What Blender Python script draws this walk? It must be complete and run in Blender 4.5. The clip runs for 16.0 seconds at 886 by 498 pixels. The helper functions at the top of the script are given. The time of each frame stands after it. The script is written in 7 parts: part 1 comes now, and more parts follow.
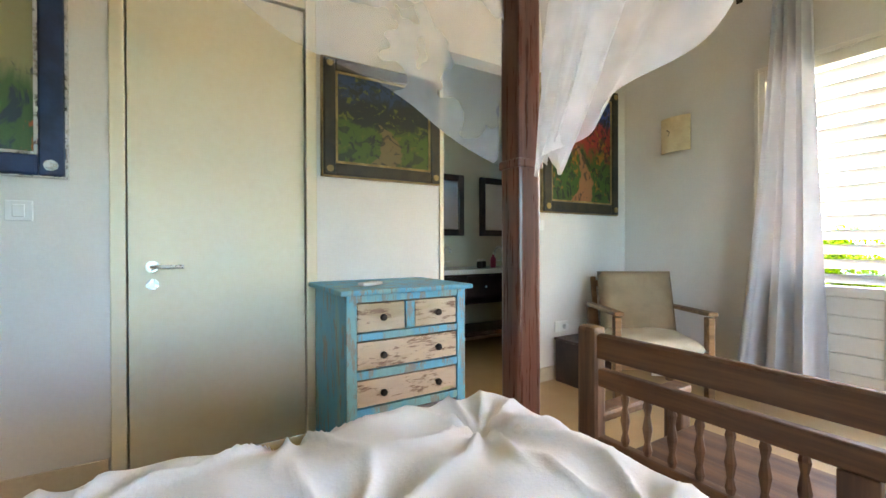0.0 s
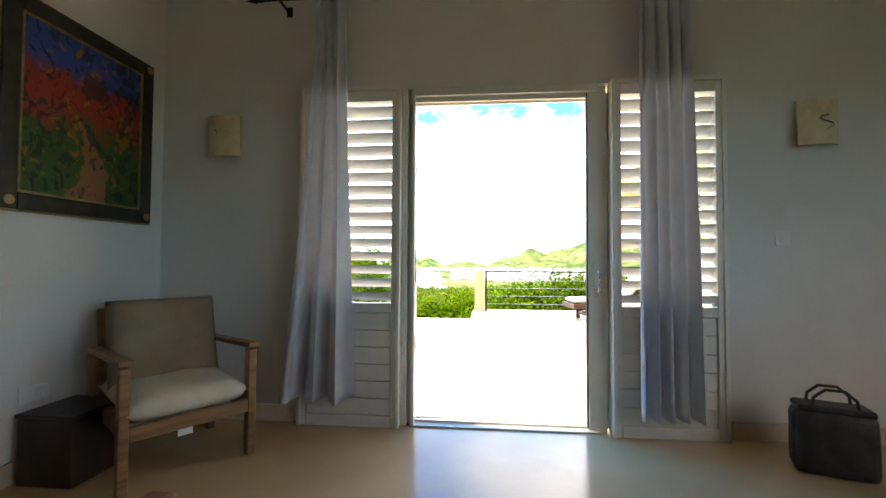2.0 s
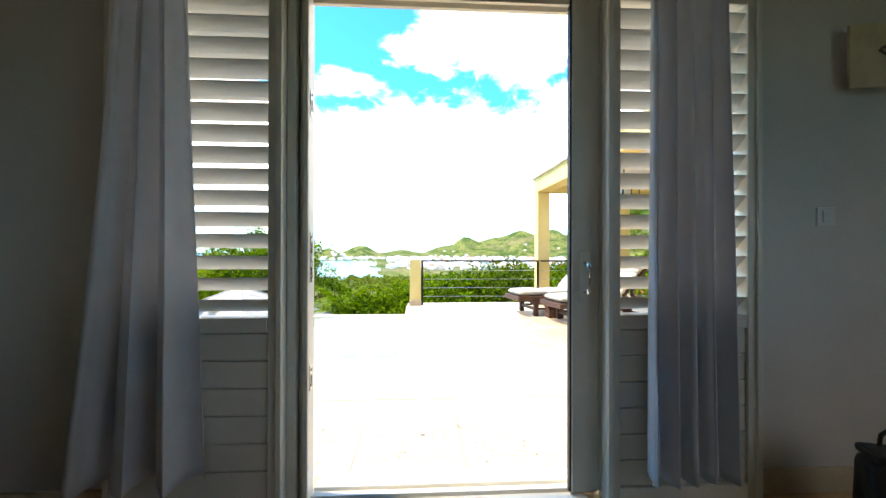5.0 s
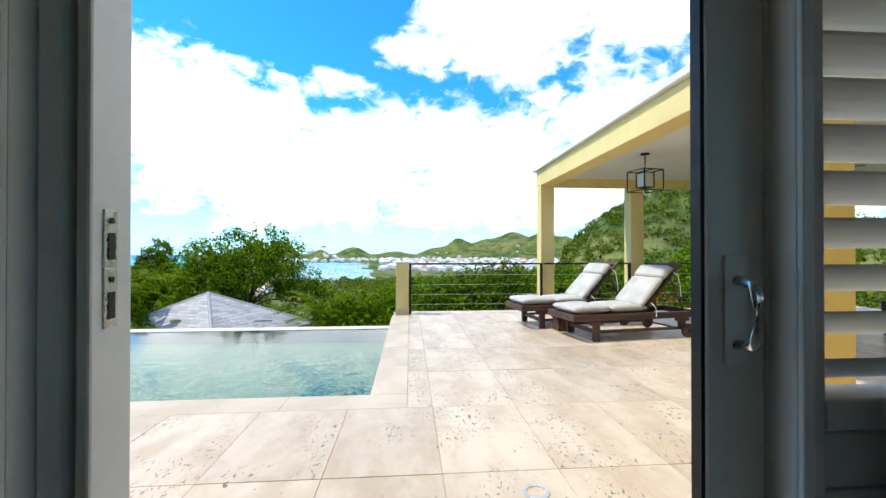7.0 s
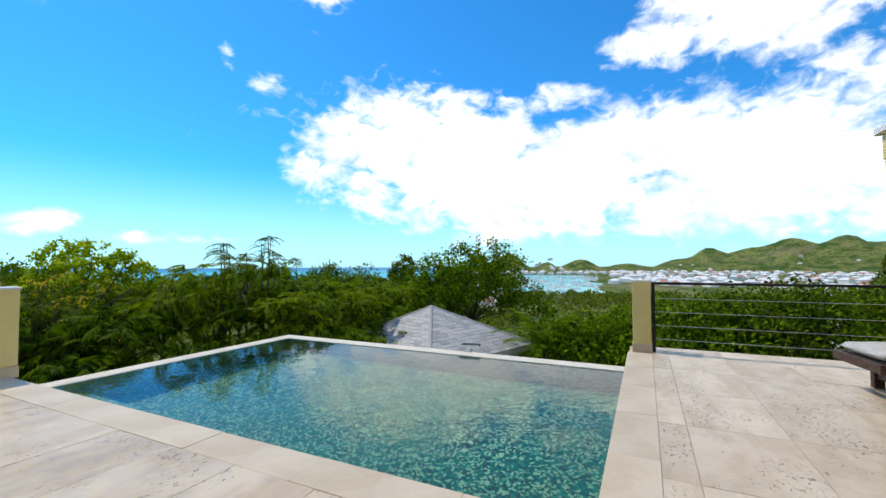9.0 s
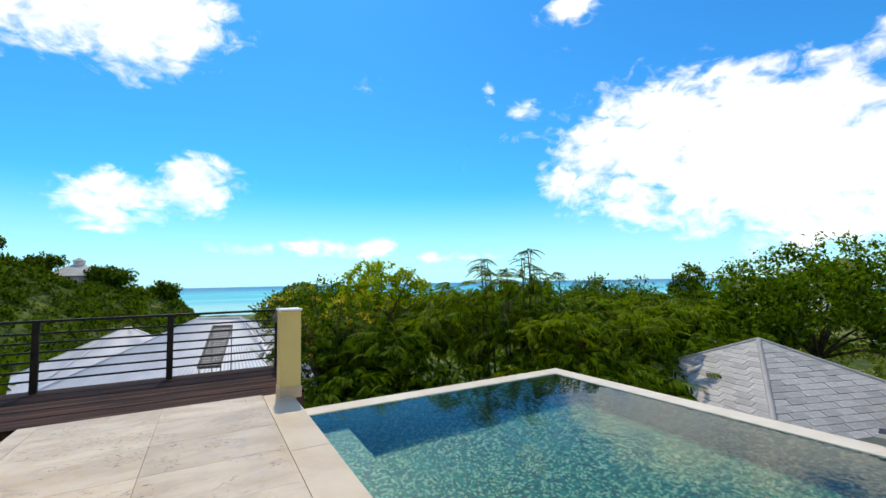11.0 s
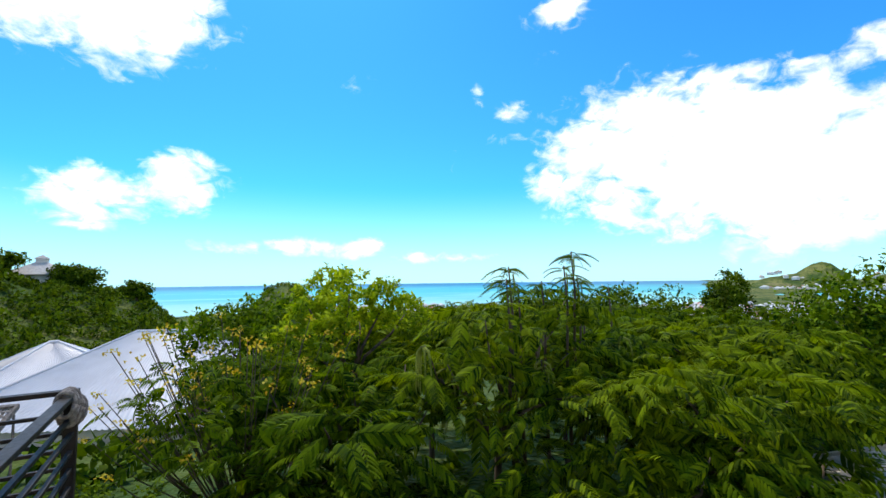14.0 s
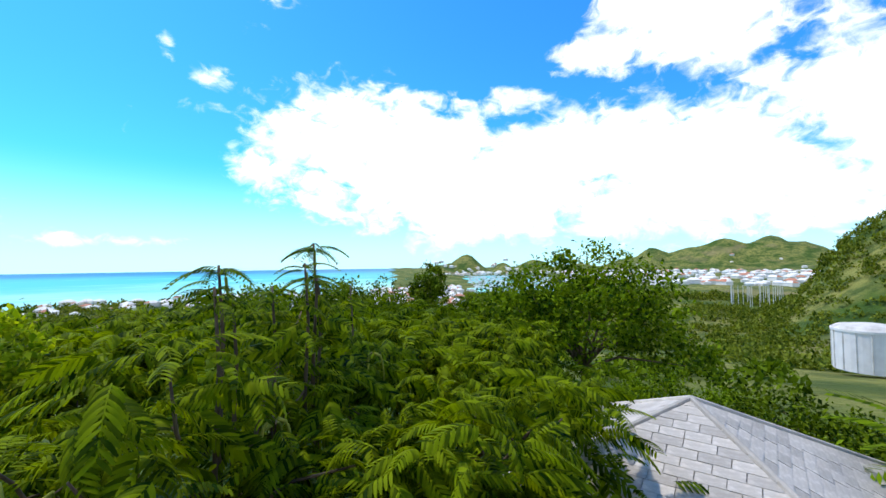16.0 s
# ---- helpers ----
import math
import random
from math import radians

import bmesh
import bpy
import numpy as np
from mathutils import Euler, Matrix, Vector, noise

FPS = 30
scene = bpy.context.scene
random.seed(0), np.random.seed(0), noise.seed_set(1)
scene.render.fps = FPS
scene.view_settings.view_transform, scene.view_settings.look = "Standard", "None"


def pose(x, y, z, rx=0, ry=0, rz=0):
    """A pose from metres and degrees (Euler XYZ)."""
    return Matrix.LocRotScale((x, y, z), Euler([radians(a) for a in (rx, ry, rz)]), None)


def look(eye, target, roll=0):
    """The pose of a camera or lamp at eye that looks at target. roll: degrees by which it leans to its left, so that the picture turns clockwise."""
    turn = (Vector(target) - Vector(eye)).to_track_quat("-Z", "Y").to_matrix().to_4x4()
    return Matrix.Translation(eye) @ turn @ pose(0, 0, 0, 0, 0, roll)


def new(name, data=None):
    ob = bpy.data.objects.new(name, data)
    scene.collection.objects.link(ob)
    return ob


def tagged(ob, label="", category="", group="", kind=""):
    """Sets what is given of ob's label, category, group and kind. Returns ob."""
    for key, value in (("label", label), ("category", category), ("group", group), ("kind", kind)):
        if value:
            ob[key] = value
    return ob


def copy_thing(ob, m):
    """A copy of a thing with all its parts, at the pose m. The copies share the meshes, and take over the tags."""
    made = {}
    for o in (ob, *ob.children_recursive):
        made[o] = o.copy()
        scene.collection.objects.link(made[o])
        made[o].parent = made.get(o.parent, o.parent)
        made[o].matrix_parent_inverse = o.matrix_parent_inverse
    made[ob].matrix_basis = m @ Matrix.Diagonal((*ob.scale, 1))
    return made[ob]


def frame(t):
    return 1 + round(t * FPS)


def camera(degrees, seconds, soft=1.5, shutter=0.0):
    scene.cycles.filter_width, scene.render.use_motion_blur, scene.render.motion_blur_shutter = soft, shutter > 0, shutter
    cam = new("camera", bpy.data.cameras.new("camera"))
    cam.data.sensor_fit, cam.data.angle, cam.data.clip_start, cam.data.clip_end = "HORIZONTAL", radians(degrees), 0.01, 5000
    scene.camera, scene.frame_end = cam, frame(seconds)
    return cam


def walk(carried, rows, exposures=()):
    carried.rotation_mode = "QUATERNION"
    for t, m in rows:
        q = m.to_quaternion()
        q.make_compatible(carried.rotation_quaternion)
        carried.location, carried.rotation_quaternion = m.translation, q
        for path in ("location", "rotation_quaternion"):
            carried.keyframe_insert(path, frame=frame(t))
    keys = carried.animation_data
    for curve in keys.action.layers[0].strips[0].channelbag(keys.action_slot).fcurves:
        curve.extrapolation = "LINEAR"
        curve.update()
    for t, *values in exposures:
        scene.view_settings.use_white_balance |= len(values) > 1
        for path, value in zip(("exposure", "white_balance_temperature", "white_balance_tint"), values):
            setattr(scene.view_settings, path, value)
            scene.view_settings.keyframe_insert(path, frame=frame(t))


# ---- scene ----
cam = camera(93.5, 16.0)
PATH = [
    (0, (-3.442, 0.015, 1.077), (-2.406, 1.726, 1.066), -0.2),
    (0.5, (-3.293, 0.127, 1.08), (-1.674, 1.301, 1.075), -0.0),
    (1, (-3.139, 0.18, 1.084), (-1.215, 0.726, 1.106), 0.4),
    (1.5, (-3.001, 0.21, 1.142), (-1.015, 0.451, 1.145), 0.2),
    (2, (-2.818, 0.139, 1.109), (-0.827, 0.32, 1.169), 0.3),
    (2.5, (-2.656, 0.105, 1.119), (-0.661, 0.231, 1.175), 0.2),
    (3, (-2.501, 0.084, 1.119), (-0.504, 0.194, 1.143), 0.2),
    (3.5, (-2.36, 0.098, 1.114), (-0.362, 0.181, 1.122), 0.1),
    (4, (-2.199, 0.106, 1.107), (-0.199, 0.121, 1.102), 0.2),
    (4.5, (-2.022, 0.123, 1.104), (-0.024, 0.039, 1.109), 0.1),
    (4.7, (-1.951, 0.124, 1.108), (0.047, 0.019, 1.112), 0.1),
    (6.8, (-0.861, 0.054, 1.079), (1.132, -0.112, 1.098), 0.1),
    (7, (-0.791, 0.028, 1.107), (1.203, -0.131, 1.12), 0.0),
    (7.5, (-0.491, 0.007, 1.121), (1.504, -0.128, 1.136), -0.0),
    (8, (-0.178, -0.015, 1.143), (1.82, 0.064, 1.176), -0.2),
    (8.5, (0.188, -0.003, 1.158), (2.132, 0.465, 1.211), -0.3),
    (9, (0.513, 0.105, 1.143), (2.312, 0.977, 1.218), -0.2),
    (9.5, (0.898, 0.309, 1.15), (2.47, 1.542, 1.236), -0.3),
    (10, (1.229, 0.545, 1.161), (2.533, 2.059, 1.244), -0.3),
    (12.3, (2.185, 2.595, 1.312), (3.051, 4.39, 1.484), -0.8),
    (12.5, (2.31, 2.798, 1.338), (3.165, 4.598, 1.506), -0.6),
    (13, (2.611, 3.279, 1.393), (3.471, 5.077, 1.564), -0.8),
    (13.5, (2.91, 3.819, 1.441), (3.822, 5.591, 1.605), -0.7),
    (14, (3.166, 4.345, 1.484), (4.199, 6.051, 1.635), -0.7),
    (14.5, (3.449, 4.881, 1.545), (4.675, 6.456, 1.673), -0.8),
    (15, (3.771, 5.319, 1.611), (5.236, 6.677, 1.708), -0.4),
    (15.5, (4.09, 5.665, 1.608), (5.787, 6.718, 1.705), -0.8),
    (16, (4.288, 5.863, 1.637), (6.168, 6.539, 1.715), -0.7),
]
EXPOSURES = [(0.0, 4.42, 7700, 22), (0.5, 4.2, 7380, 20), (1.0, 4.2, 7200, 19), (1.5, 3.2, 7200, 18), (2.0, 2.5, 7350, 18), (2.5, 2.05, 7350, 16), (3.0, 1.85, 7300, 15), (3.5, 1.75, 7300, 15), (4.7, 1.7, 7150, 13), (6.8, 0.75, 6350, 10), (7.0, 0.65, 6300, 10), (8.0, 0.30, 6300, 10), (9.0, 0.0, 6500, 10), (10.0, -0.05, 6850, 10), (12.5, 0.03, 6700, 12), (14.0, 0.18, 6550, 12), (16.0, 0.37, 6500, 13)]
walk(cam, [(t, look(eye, target, roll)) for t, eye, target, roll in PATH], EXPOSURES)

# ---- world, sun ----
SUN_AZ, SUN_EL = 10.0, 58.0        # compass bearing from +y towards +x, height
world = bpy.data.worlds.new("world")
scene.world = world
world.use_nodes = True


class Net:
    """Short hand for building a node tree."""

    def __init__(self, tree):
        self.t = tree

    def add(self, kind):
        return self.t.nodes.new(kind)

    def link(self, a, b):
        self.t.links.new(a, b)

    def value(self, sock, v):
        if isinstance(v, (int, float)):
            sock.default_value = v
        elif isinstance(v, (tuple, list)):
            sock.default_value = v if len(v) == len(sock.default_value) else (*v, 1.0)
        else:
            self.link(v, sock)

    def math(self, op, a, b=0.0, c=0.0, clamp=False):
        n = self.t.nodes.new("ShaderNodeMath")
        n.operation, n.use_clamp = op, clamp
        for i, v in enumerate((a, b, c)):
            self.value(n.inputs[i], v)
        return n.outputs[0]

    def mix(self, f, a, b, blend="MIX"):
        n = self.t.nodes.new("ShaderNodeMix")
        n.data_type, n.blend_type = "RGBA", blend
        self.value(n.inputs[0], f)
        self.value(n.inputs[6], a)
        self.value(n.inputs[7], b)
        return n.outputs[2]

    def noise(self, vec, scale, detail=4.0, rough=0.55, distortion=0.0):
        n = self.t.nodes.new("ShaderNodeTexNoise")
        if vec is not None:
            self.link(vec, n.inputs["Vector"])
        n.inputs["Scale"].default_value, n.inputs["Detail"].default_value = scale, detail
        n.inputs["Roughness"].default_value, n.inputs["Distortion"].default_value = rough, distortion
        return n.outputs["Fac"]

    def ramp(self, f, lo, hi, a=0.0, b=1.0):
        n = self.t.nodes.new("ShaderNodeMapRange")
        n.interpolation_type = "SMOOTHSTEP"
        self.value(n.inputs[0], f)
        for i, v in enumerate((lo, hi, a, b)):
            n.inputs[i + 1].default_value = v
        return n.outputs[0]

    def scaled(self, vec, s):
        n = self.t.nodes.new("ShaderNodeMapping")
        self.link(vec, n.inputs["Vector"])
        n.inputs["Scale"].default_value = s
        return n.outputs[0]


# clouds: bearing, height, half width, half height in degrees, thickness
CLOUDS = [(49, 15, 6.5, 6.5, 0.8), (57, 16, 11, 8, 1.1), (70, 12, 14, 8.5, 1.2), (84, 12, 14, 8, 1.2), (100, 11, 16, 8, 1.2), (62, 10, 11, 5, 0.9), (116, 13, 16, 9, 1), (134, 14, 16, 13, 1), (150, 22, 20, 14, 1),
          (80, 21, 7, 2.2, 0.7), (92, 25, 7, 2.8, 0.8), (104, 28, 12, 6, 1.1), (118, 31, 16, 7, 1.1), (-9, 9.6, 6, 3.2, 0.9), (-1, 11.4, 5, 3.6, 0.9), (-18, 29, 17, 7.5, 1), (-4, 31, 9, 5, 0.9),
          (-40, 26, 18, 12, 1), (14, 4.4, 13, 1.8, 0.55), (30, 3.2, 9, 1.2, 0.3), (41, 22, 4, 3, -0.05), (36.5, 24.5, 1.6, 3, -0.1), (44.5, 24.5, 3, 2, -0.1), (40, 18.5, 4, 1.6, -0.1), (73, 4.2, 3, 1.2, 0.5), (91, 4.6, 5, 1.6, 0.5), (48, 33, 6, 2.2, 0.6), (-75, 20, 25, 12, 1), (190, 25, 40, 18, 1), (255, 22, 40, 16, 1)]


def make_sky():
    n = Net(world.node_tree)
    world.node_tree.nodes.clear()
    out = n.add("ShaderNodeOutputWorld")
    bg = n.add("ShaderNodeBackground")
    sky = n.add("ShaderNodeTexSky")
    sky.sky_type, sky.sun_disc = "NISHITA", False
    sky.sun_elevation, sky.sun_rotation = radians(SUN_EL), radians(SUN_AZ)
    sky.air_density, sky.dust_density, sky.ozone_density, sky.altitude = 1.0, 0.35, 2.2, 30
    co = n.add("ShaderNodeTexCoord").outputs["Generated"]
    sep = n.add("ShaderNodeSeparateXYZ")
    n.link(co, sep.inputs[0])
    az = n.math("MULTIPLY", n.math("ARCTAN2", sep.outputs[0], sep.outputs[1]), 57.2958)
    el = n.math("MULTIPLY", n.math("ARCSINE", sep.outputs[2]), 57.2958)
    big = n.noise(n.scaled(co, (1, 1, 1.7)), 6.5, 6, 0.55, 0.3)
    fine = n.noise(n.scaled(co, (1, 1, 1.5)), 22, 7, 0.58, 0.6)
    dens = None
    for a, e, w, h, k in CLOUDS:
        da = n.math("SUBTRACT", az, a if a <= 180 else a - 360)
        u = n.math("POWER", n.math("ABSOLUTE", n.math("DIVIDE", da, w)), 2.0)
        v = n.math("POWER", n.math("ABSOLUTE", n.math("DIVIDE", n.math("SUBTRACT", el, e), h)), 2.0)
        d = n.math("SUBTRACT", float(k), n.math("ADD", u, v))
        dens = d if dens is None else n.math("SMOOTH_MAX", dens, d, 0.5)
    dens = n.math("MAXIMUM", dens, -0.9)
    ragged = n.math("ADD", n.math("MULTIPLY", n.math("SUBTRACT", big, 0.5), 3.3), n.math("MULTIPLY", n.math("SUBTRACT", fine, 0.5), 2.2))
    mask = n.ramp(n.math("ADD", dens, ragged), -0.2, 1.0)
    body = n.noise(n.scaled(co, (1, 1, 2.4)), 5.5, 6, 0.6)
    cloud = n.mix(n.ramp(body, 0.36, 0.60), (8.8, 9.5, 10.3), (12.8, 12.8, 12.6))
    haze = n.ramp(el, 13.0, 0.0)
    tinted = n.mix(1.0, sky.outputs[0], (0.22, 1.05, 1.64), "MULTIPLY")
    base = n.mix(n.math("MULTIPLY", haze, 0.62), tinted, (6.8, 10.2, 11.2))
    n.link(n.mix(mask, base, cloud), bg.inputs["Color"])
    bg.inputs["Strength"].default_value = 0.12
    n.link(bg.outputs[0], out.inputs[0])


make_sky()
sun_data = bpy.data.lights.new("sun", "SUN")
sun_data.energy, sun_data.angle, sun_data.color = 3.0, radians(1.5), (1.0, 0.92, 0.78)
sun = new("sun", sun_data)
a_, e_ = radians(SUN_AZ), radians(SUN_EL)
SUN_DIR = Vector((math.sin(a_) * math.cos(e_), math.cos(a_) * math.cos(e_), math.sin(e_)))
sun.matrix_world = look(SUN_DIR * 60, (0, 0, 0))


# ---- materials ----
def material(name):
    m = bpy.data.materials.new(name)
    m.use_nodes = True
    n = Net(m.node_tree)
    p = m.node_tree.nodes["Principled BSDF"]
    return m, n, p


def surface(name, c1, c2, scale=3.0, rough=0.6, bump=0.1, grain=40.0, metal=0.0, stretch=(1, 1, 1), lo=0.35, hi=0.65, stain=None, stain_scale=1.2, stain_amount=0.3, random_value=0.0, spec=0.5, bump_dist=0.01):
    """A two-scale mottled surface in object coordinates, with grain relief."""
    m, n, p = material(name)
    co = n.scaled(n.add("ShaderNodeTexCoord").outputs["Object"], stretch)
    col = n.mix(n.ramp(n.noise(co, scale, 6), lo, hi), c1, c2)
    if stain:
        col = n.mix(n.math("MULTIPLY", n.ramp(n.noise(co, stain_scale, 7, 0.65), 0.52, 0.68), stain_amount), col, stain)
    g = n.noise(co, grain, 5, 0.6)
    col = n.mix(0.16, col, n.mix(g, (0.15, 0.15, 0.15), (1, 1, 1)), "OVERLAY")
    if random_value:
        r = n.add("ShaderNodeObjectInfo").outputs["Random"]
        hsv = n.add("ShaderNodeHueSaturation")
        n.link(n.ramp(r, 0, 1, 1 - random_value, 1 + random_value), hsv.inputs["Value"])
        n.link(col, hsv.inputs["Color"])
        col = hsv.outputs[0]
    n.link(col, p.inputs["Base Color"])
    n.link(n.ramp(g, 0.2, 0.8, max(rough - 0.08, 0.02), min(rough + 0.1, 1)), p.inputs["Roughness"])
    p.inputs["Metallic"].default_value = metal
    p.inputs["Specular IOR Level"].default_value = spec
    if bump:
        b = n.add("ShaderNodeBump")
        b.inputs["Strength"].default_value, b.inputs["Distance"].default_value = bump, bump_dist
        n.link(g, b.inputs["Height"])
        n.link(b.outputs[0], p.inputs["Normal"])
    return m


def wood(name, dark, light, axis=0, scale=6.0, rough=0.5, random_value=0.0, bump=0.25, spec=0.5):
    st = [26, 26, 26]
    st[axis] = 1.6
    return surface(name, dark, light, scale=scale / 6, rough=rough, bump=bump, grain=4.0, stretch=st, lo=0.3, hi=0.7, random_value=random_value, bump_dist=0.004, spec=spec)


def leaf_material(name, c1, c2, trans=0.35):
    m, n, p = material(name)
    geo = n.add("ShaderNodeNewGeometry")
    co = n.add("ShaderNodeTexCoord").outputs["Object"]
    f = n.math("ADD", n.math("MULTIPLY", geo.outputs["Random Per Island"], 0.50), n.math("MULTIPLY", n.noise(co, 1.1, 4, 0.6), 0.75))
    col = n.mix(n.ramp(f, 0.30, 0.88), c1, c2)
    n.link(col, p.inputs["Base Color"])
    p.inputs["Roughness"].default_value = 0.6
    p.inputs["Specular IOR Level"].default_value = 0.03
    tr = n.add("ShaderNodeBsdfTranslucent")
    n.link(n.mix(1.0, col, (1.35, 1.3, 0.25), "MULTIPLY"), tr.inputs["Color"])
    mx = n.add("ShaderNodeMixShader")
    mx.inputs[0].default_value = trans
    n.link(p.outputs[0], mx.inputs[1])
    n.link(tr.outputs[0], mx.inputs[2])
    n.link(mx.outputs[0], m.node_tree.nodes["Material Output"].inputs[0])
    return m


WALL = surface("white_plaster", (0.67, 0.645, 0.60), (0.73, 0.705, 0.66), scale=1.4, rough=0.75, bump=0.06, grain=60)
CREAMW = surface("cream_wall", (0.52, 0.48, 0.36), (0.58, 0.53, 0.41), scale=1.4, rough=0.7, bump=0.05, grain=60)
CEIL = surface("ceiling_paint", (0.70, 0.68, 0.64), (0.74, 0.72, 0.68), scale=1.0, rough=0.8, bump=0.04, grain=50)
YELLOW = surface("yellow_stucco", (0.74, 0.56, 0.21), (0.80, 0.63, 0.26), scale=1.6, rough=0.8, bump=0.15, grain=70, stain=(0.7, 0.55, 0.28), stain_amount=0.25)
FLOOR = surface("polished_cream_stone", (0.50, 0.335, 0.175), (0.62, 0.445, 0.255), scale=0.7, rough=0.17, bump=0.02, grain=120, stain=(0.45, 0.34, 0.21), stain_scale=0.5, stain_amount=0.35)
BASEB = surface("beige_skirting", (0.58, 0.47, 0.32), (0.66, 0.55, 0.40), scale=4, rough=0.4, bump=0.03)
CREAM = surface("cream_door_paint", (0.76, 0.69, 0.51), (0.80, 0.73, 0.55), scale=0.8, rough=0.42, bump=0.03, grain=30)
WHITEP = surface("white_frame_paint", (0.71, 0.68, 0.60), (0.77, 0.74, 0.66), scale=3, rough=0.4, bump=0.04, grain=50)
STEEL = surface("brushed_steel", (0.55, 0.54, 0.52), (0.66, 0.65, 0.62), scale=8, rough=0.28, bump=0.03, metal=1.0)
DARKM = surface("dark_metal", (0.014, 0.011, 0.009), (0.026, 0.020, 0.017), scale=6, rough=0.5, bump=0.05, spec=0.25)
MAHOG = wood("dark_mahogany", (0.055, 0.016, 0.009), (0.15, 0.048, 0.026), axis=2, rough=0.3)
OLDW = wood("worn_brown_wood", (0.075, 0.032, 0.013), (0.19, 0.092, 0.040), axis=1, rough=0.55)
OLDWZ = wood("worn_brown_wood_upright", (0.075, 0.032, 0.013), (0.19, 0.092, 0.040), axis=2, rough=0.55)
OAK = wood("honey_oak", (0.17, 0.085, 0.032), (0.28, 0.155, 0.065), axis=0, rough=0.4)
DECKW = wood("dark_deck_board", (0.010, 0.004, 0.003), (0.075, 0.034, 0.022), axis=0, rough=0.8, random_value=0.4, bump=0.8, spec=0.15)
TEAK = wood("dark_teak", (0.035, 0.015, 0.010), (0.11, 0.05, 0.03), axis=0, rough=0.5)
WICKER = surface("dark_wicker", (0.025, 0.016, 0.012), (0.07, 0.045, 0.035), scale=30, rough=0.6, bump=0.7, grain=90, stretch=(1, 1, 0.4))
CUSH = surface("cream_canvas", (0.46, 0.43, 0.38), (0.54, 0.51, 0.46), scale=5, rough=0.9, bump=0.25, grain=140)
BACKC = surface("taupe_canvas", (0.22, 0.165, 0.10), (0.28, 0.215, 0.135), scale=5, rough=0.9, bump=0.25, grain=140)
SEATC = surface("ivory_canvas", (0.56, 0.50, 0.38), (0.64, 0.58, 0.46), scale=5, rough=0.9, bump=0.2, grain=140)
LINEN = surface("white_linen", (0.82, 0.82, 0.83), (0.87, 0.87, 0.87), scale=5, rough=0.85, bump=0.12, grain=120)
CURT = surface("pale_grey_curtain", (0.72, 0.72, 0.75), (0.79, 0.79, 0.81), scale=7, rough=0.9, bump=0.2, grain=160)
COPE = surface("travertine_coping", (0.55, 0.42, 0.28), (0.65, 0.52, 0.37), scale=2.0, rough=0.5, bump=0.25, grain=18, stain=(0.5, 0.40, 0.32), stain_scale=4, stain_amount=0.3, random_value=0.04)
GROUT = surface("sandy_grout", (0.47, 0.36, 0.24), (0.55, 0.43, 0.30), scale=6, rough=0.9)
POOLRIM = surface("cream_pool_rim", (0.68, 0.58, 0.44), (0.76, 0.67, 0.53), scale=3, rough=0.6, bump=0.1, spec=0.2)
RIM = surface("pale_pool_rim", (0.72, 0.68, 0.62), (0.80, 0.77, 0.72), scale=3, rough=0.4, bump=0.1)
SHINGLE = surface("grey_shingle", (0.40, 0.375, 0.34), (0.51, 0.48, 0.44), scale=3, rough=0.8, bump=0.4, grain=45, stain=(0.26, 0.26, 0.26), stain_amount=0.4, random_value=0.16)
TIN = surface("white_corrugated_metal", (0.62, 0.61, 0.62), (0.70, 0.69, 0.70), scale=1, rough=0.4, bump=0.03, stain=(0.6, 0.58, 0.57), stain_amount=0.2)
CONC = surface("pale_concrete", (0.46, 0.44, 0.42), (0.60, 0.58, 0.55), scale=1.0, rough=0.85, bump=0.2, grain=30, stain=(0.3, 0.29, 0.27), stain_amount=0.4)
STONE = surface("sconce_coral_stone", (0.62, 0.50, 0.30), (0.72, 0.60, 0.38), scale=9, rough=0.7, bump=0.15, grain=50)
FOSSIL = surface("dark_fossil", (0.10, 0.07, 0.05), (0.20, 0.15, 0.10), scale=30, rough=0.7)
BLACKB = surface("black_leather", (0.012, 0.010, 0.010), (0.03, 0.026, 0.026), scale=9, rough=0.4, bump=0.3, grain=80)
DKBROWN = surface("dark_brown_lacquer", (0.018, 0.008, 0.006), (0.045, 0.02, 0.014), scale=5, rough=0.35, bump=0.08)
MARBLE = surface("white_marble", (0.72, 0.70, 0.66), (0.80, 0.79, 0.76), scale=2, rough=0.2, bump=0)
PLASTIC = surface("white_plastic", (0.74, 0.73, 0.70), (0.78, 0.77, 0.74), scale=3, rough=0.35, bump=0)
ROPE = surface("grey_rope", (0.16, 0.13, 0.11), (0.30, 0.26, 0.22), scale=30, rough=0.9, bump=0.6, grain=120)
BARK = surface("tree_bark", (0.055, 0.038, 0.024), (0.13, 0.095, 0.065), scale=9, rough=0.9, bump=0.6, grain=30, stretch=(1, 1, 0.35))
POD = surface("green_seed_pod", (0.12, 0.16, 0.02), (0.26, 0.29, 0.05), scale=6, rough=0.7, spec=0.1)
GOLD = surface("dull_gilt", (0.22, 0.15, 0.06), (0.36, 0.26, 0.11), scale=14, rough=0.45, bump=0.3, grain=60, metal=0.4)
FRAMEB = surface("dark_olive_frame", (0.010, 0.008, 0.005), (0.030, 0.024, 0.011), scale=10, rough=0.4, bump=0.3, grain=50)
NAVY = surface("navy_frame", (0.006, 0.014, 0.045), (0.012, 0.03, 0.09), scale=8, rough=0.35, bump=0.15)
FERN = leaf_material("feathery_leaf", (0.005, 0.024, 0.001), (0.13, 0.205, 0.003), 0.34)
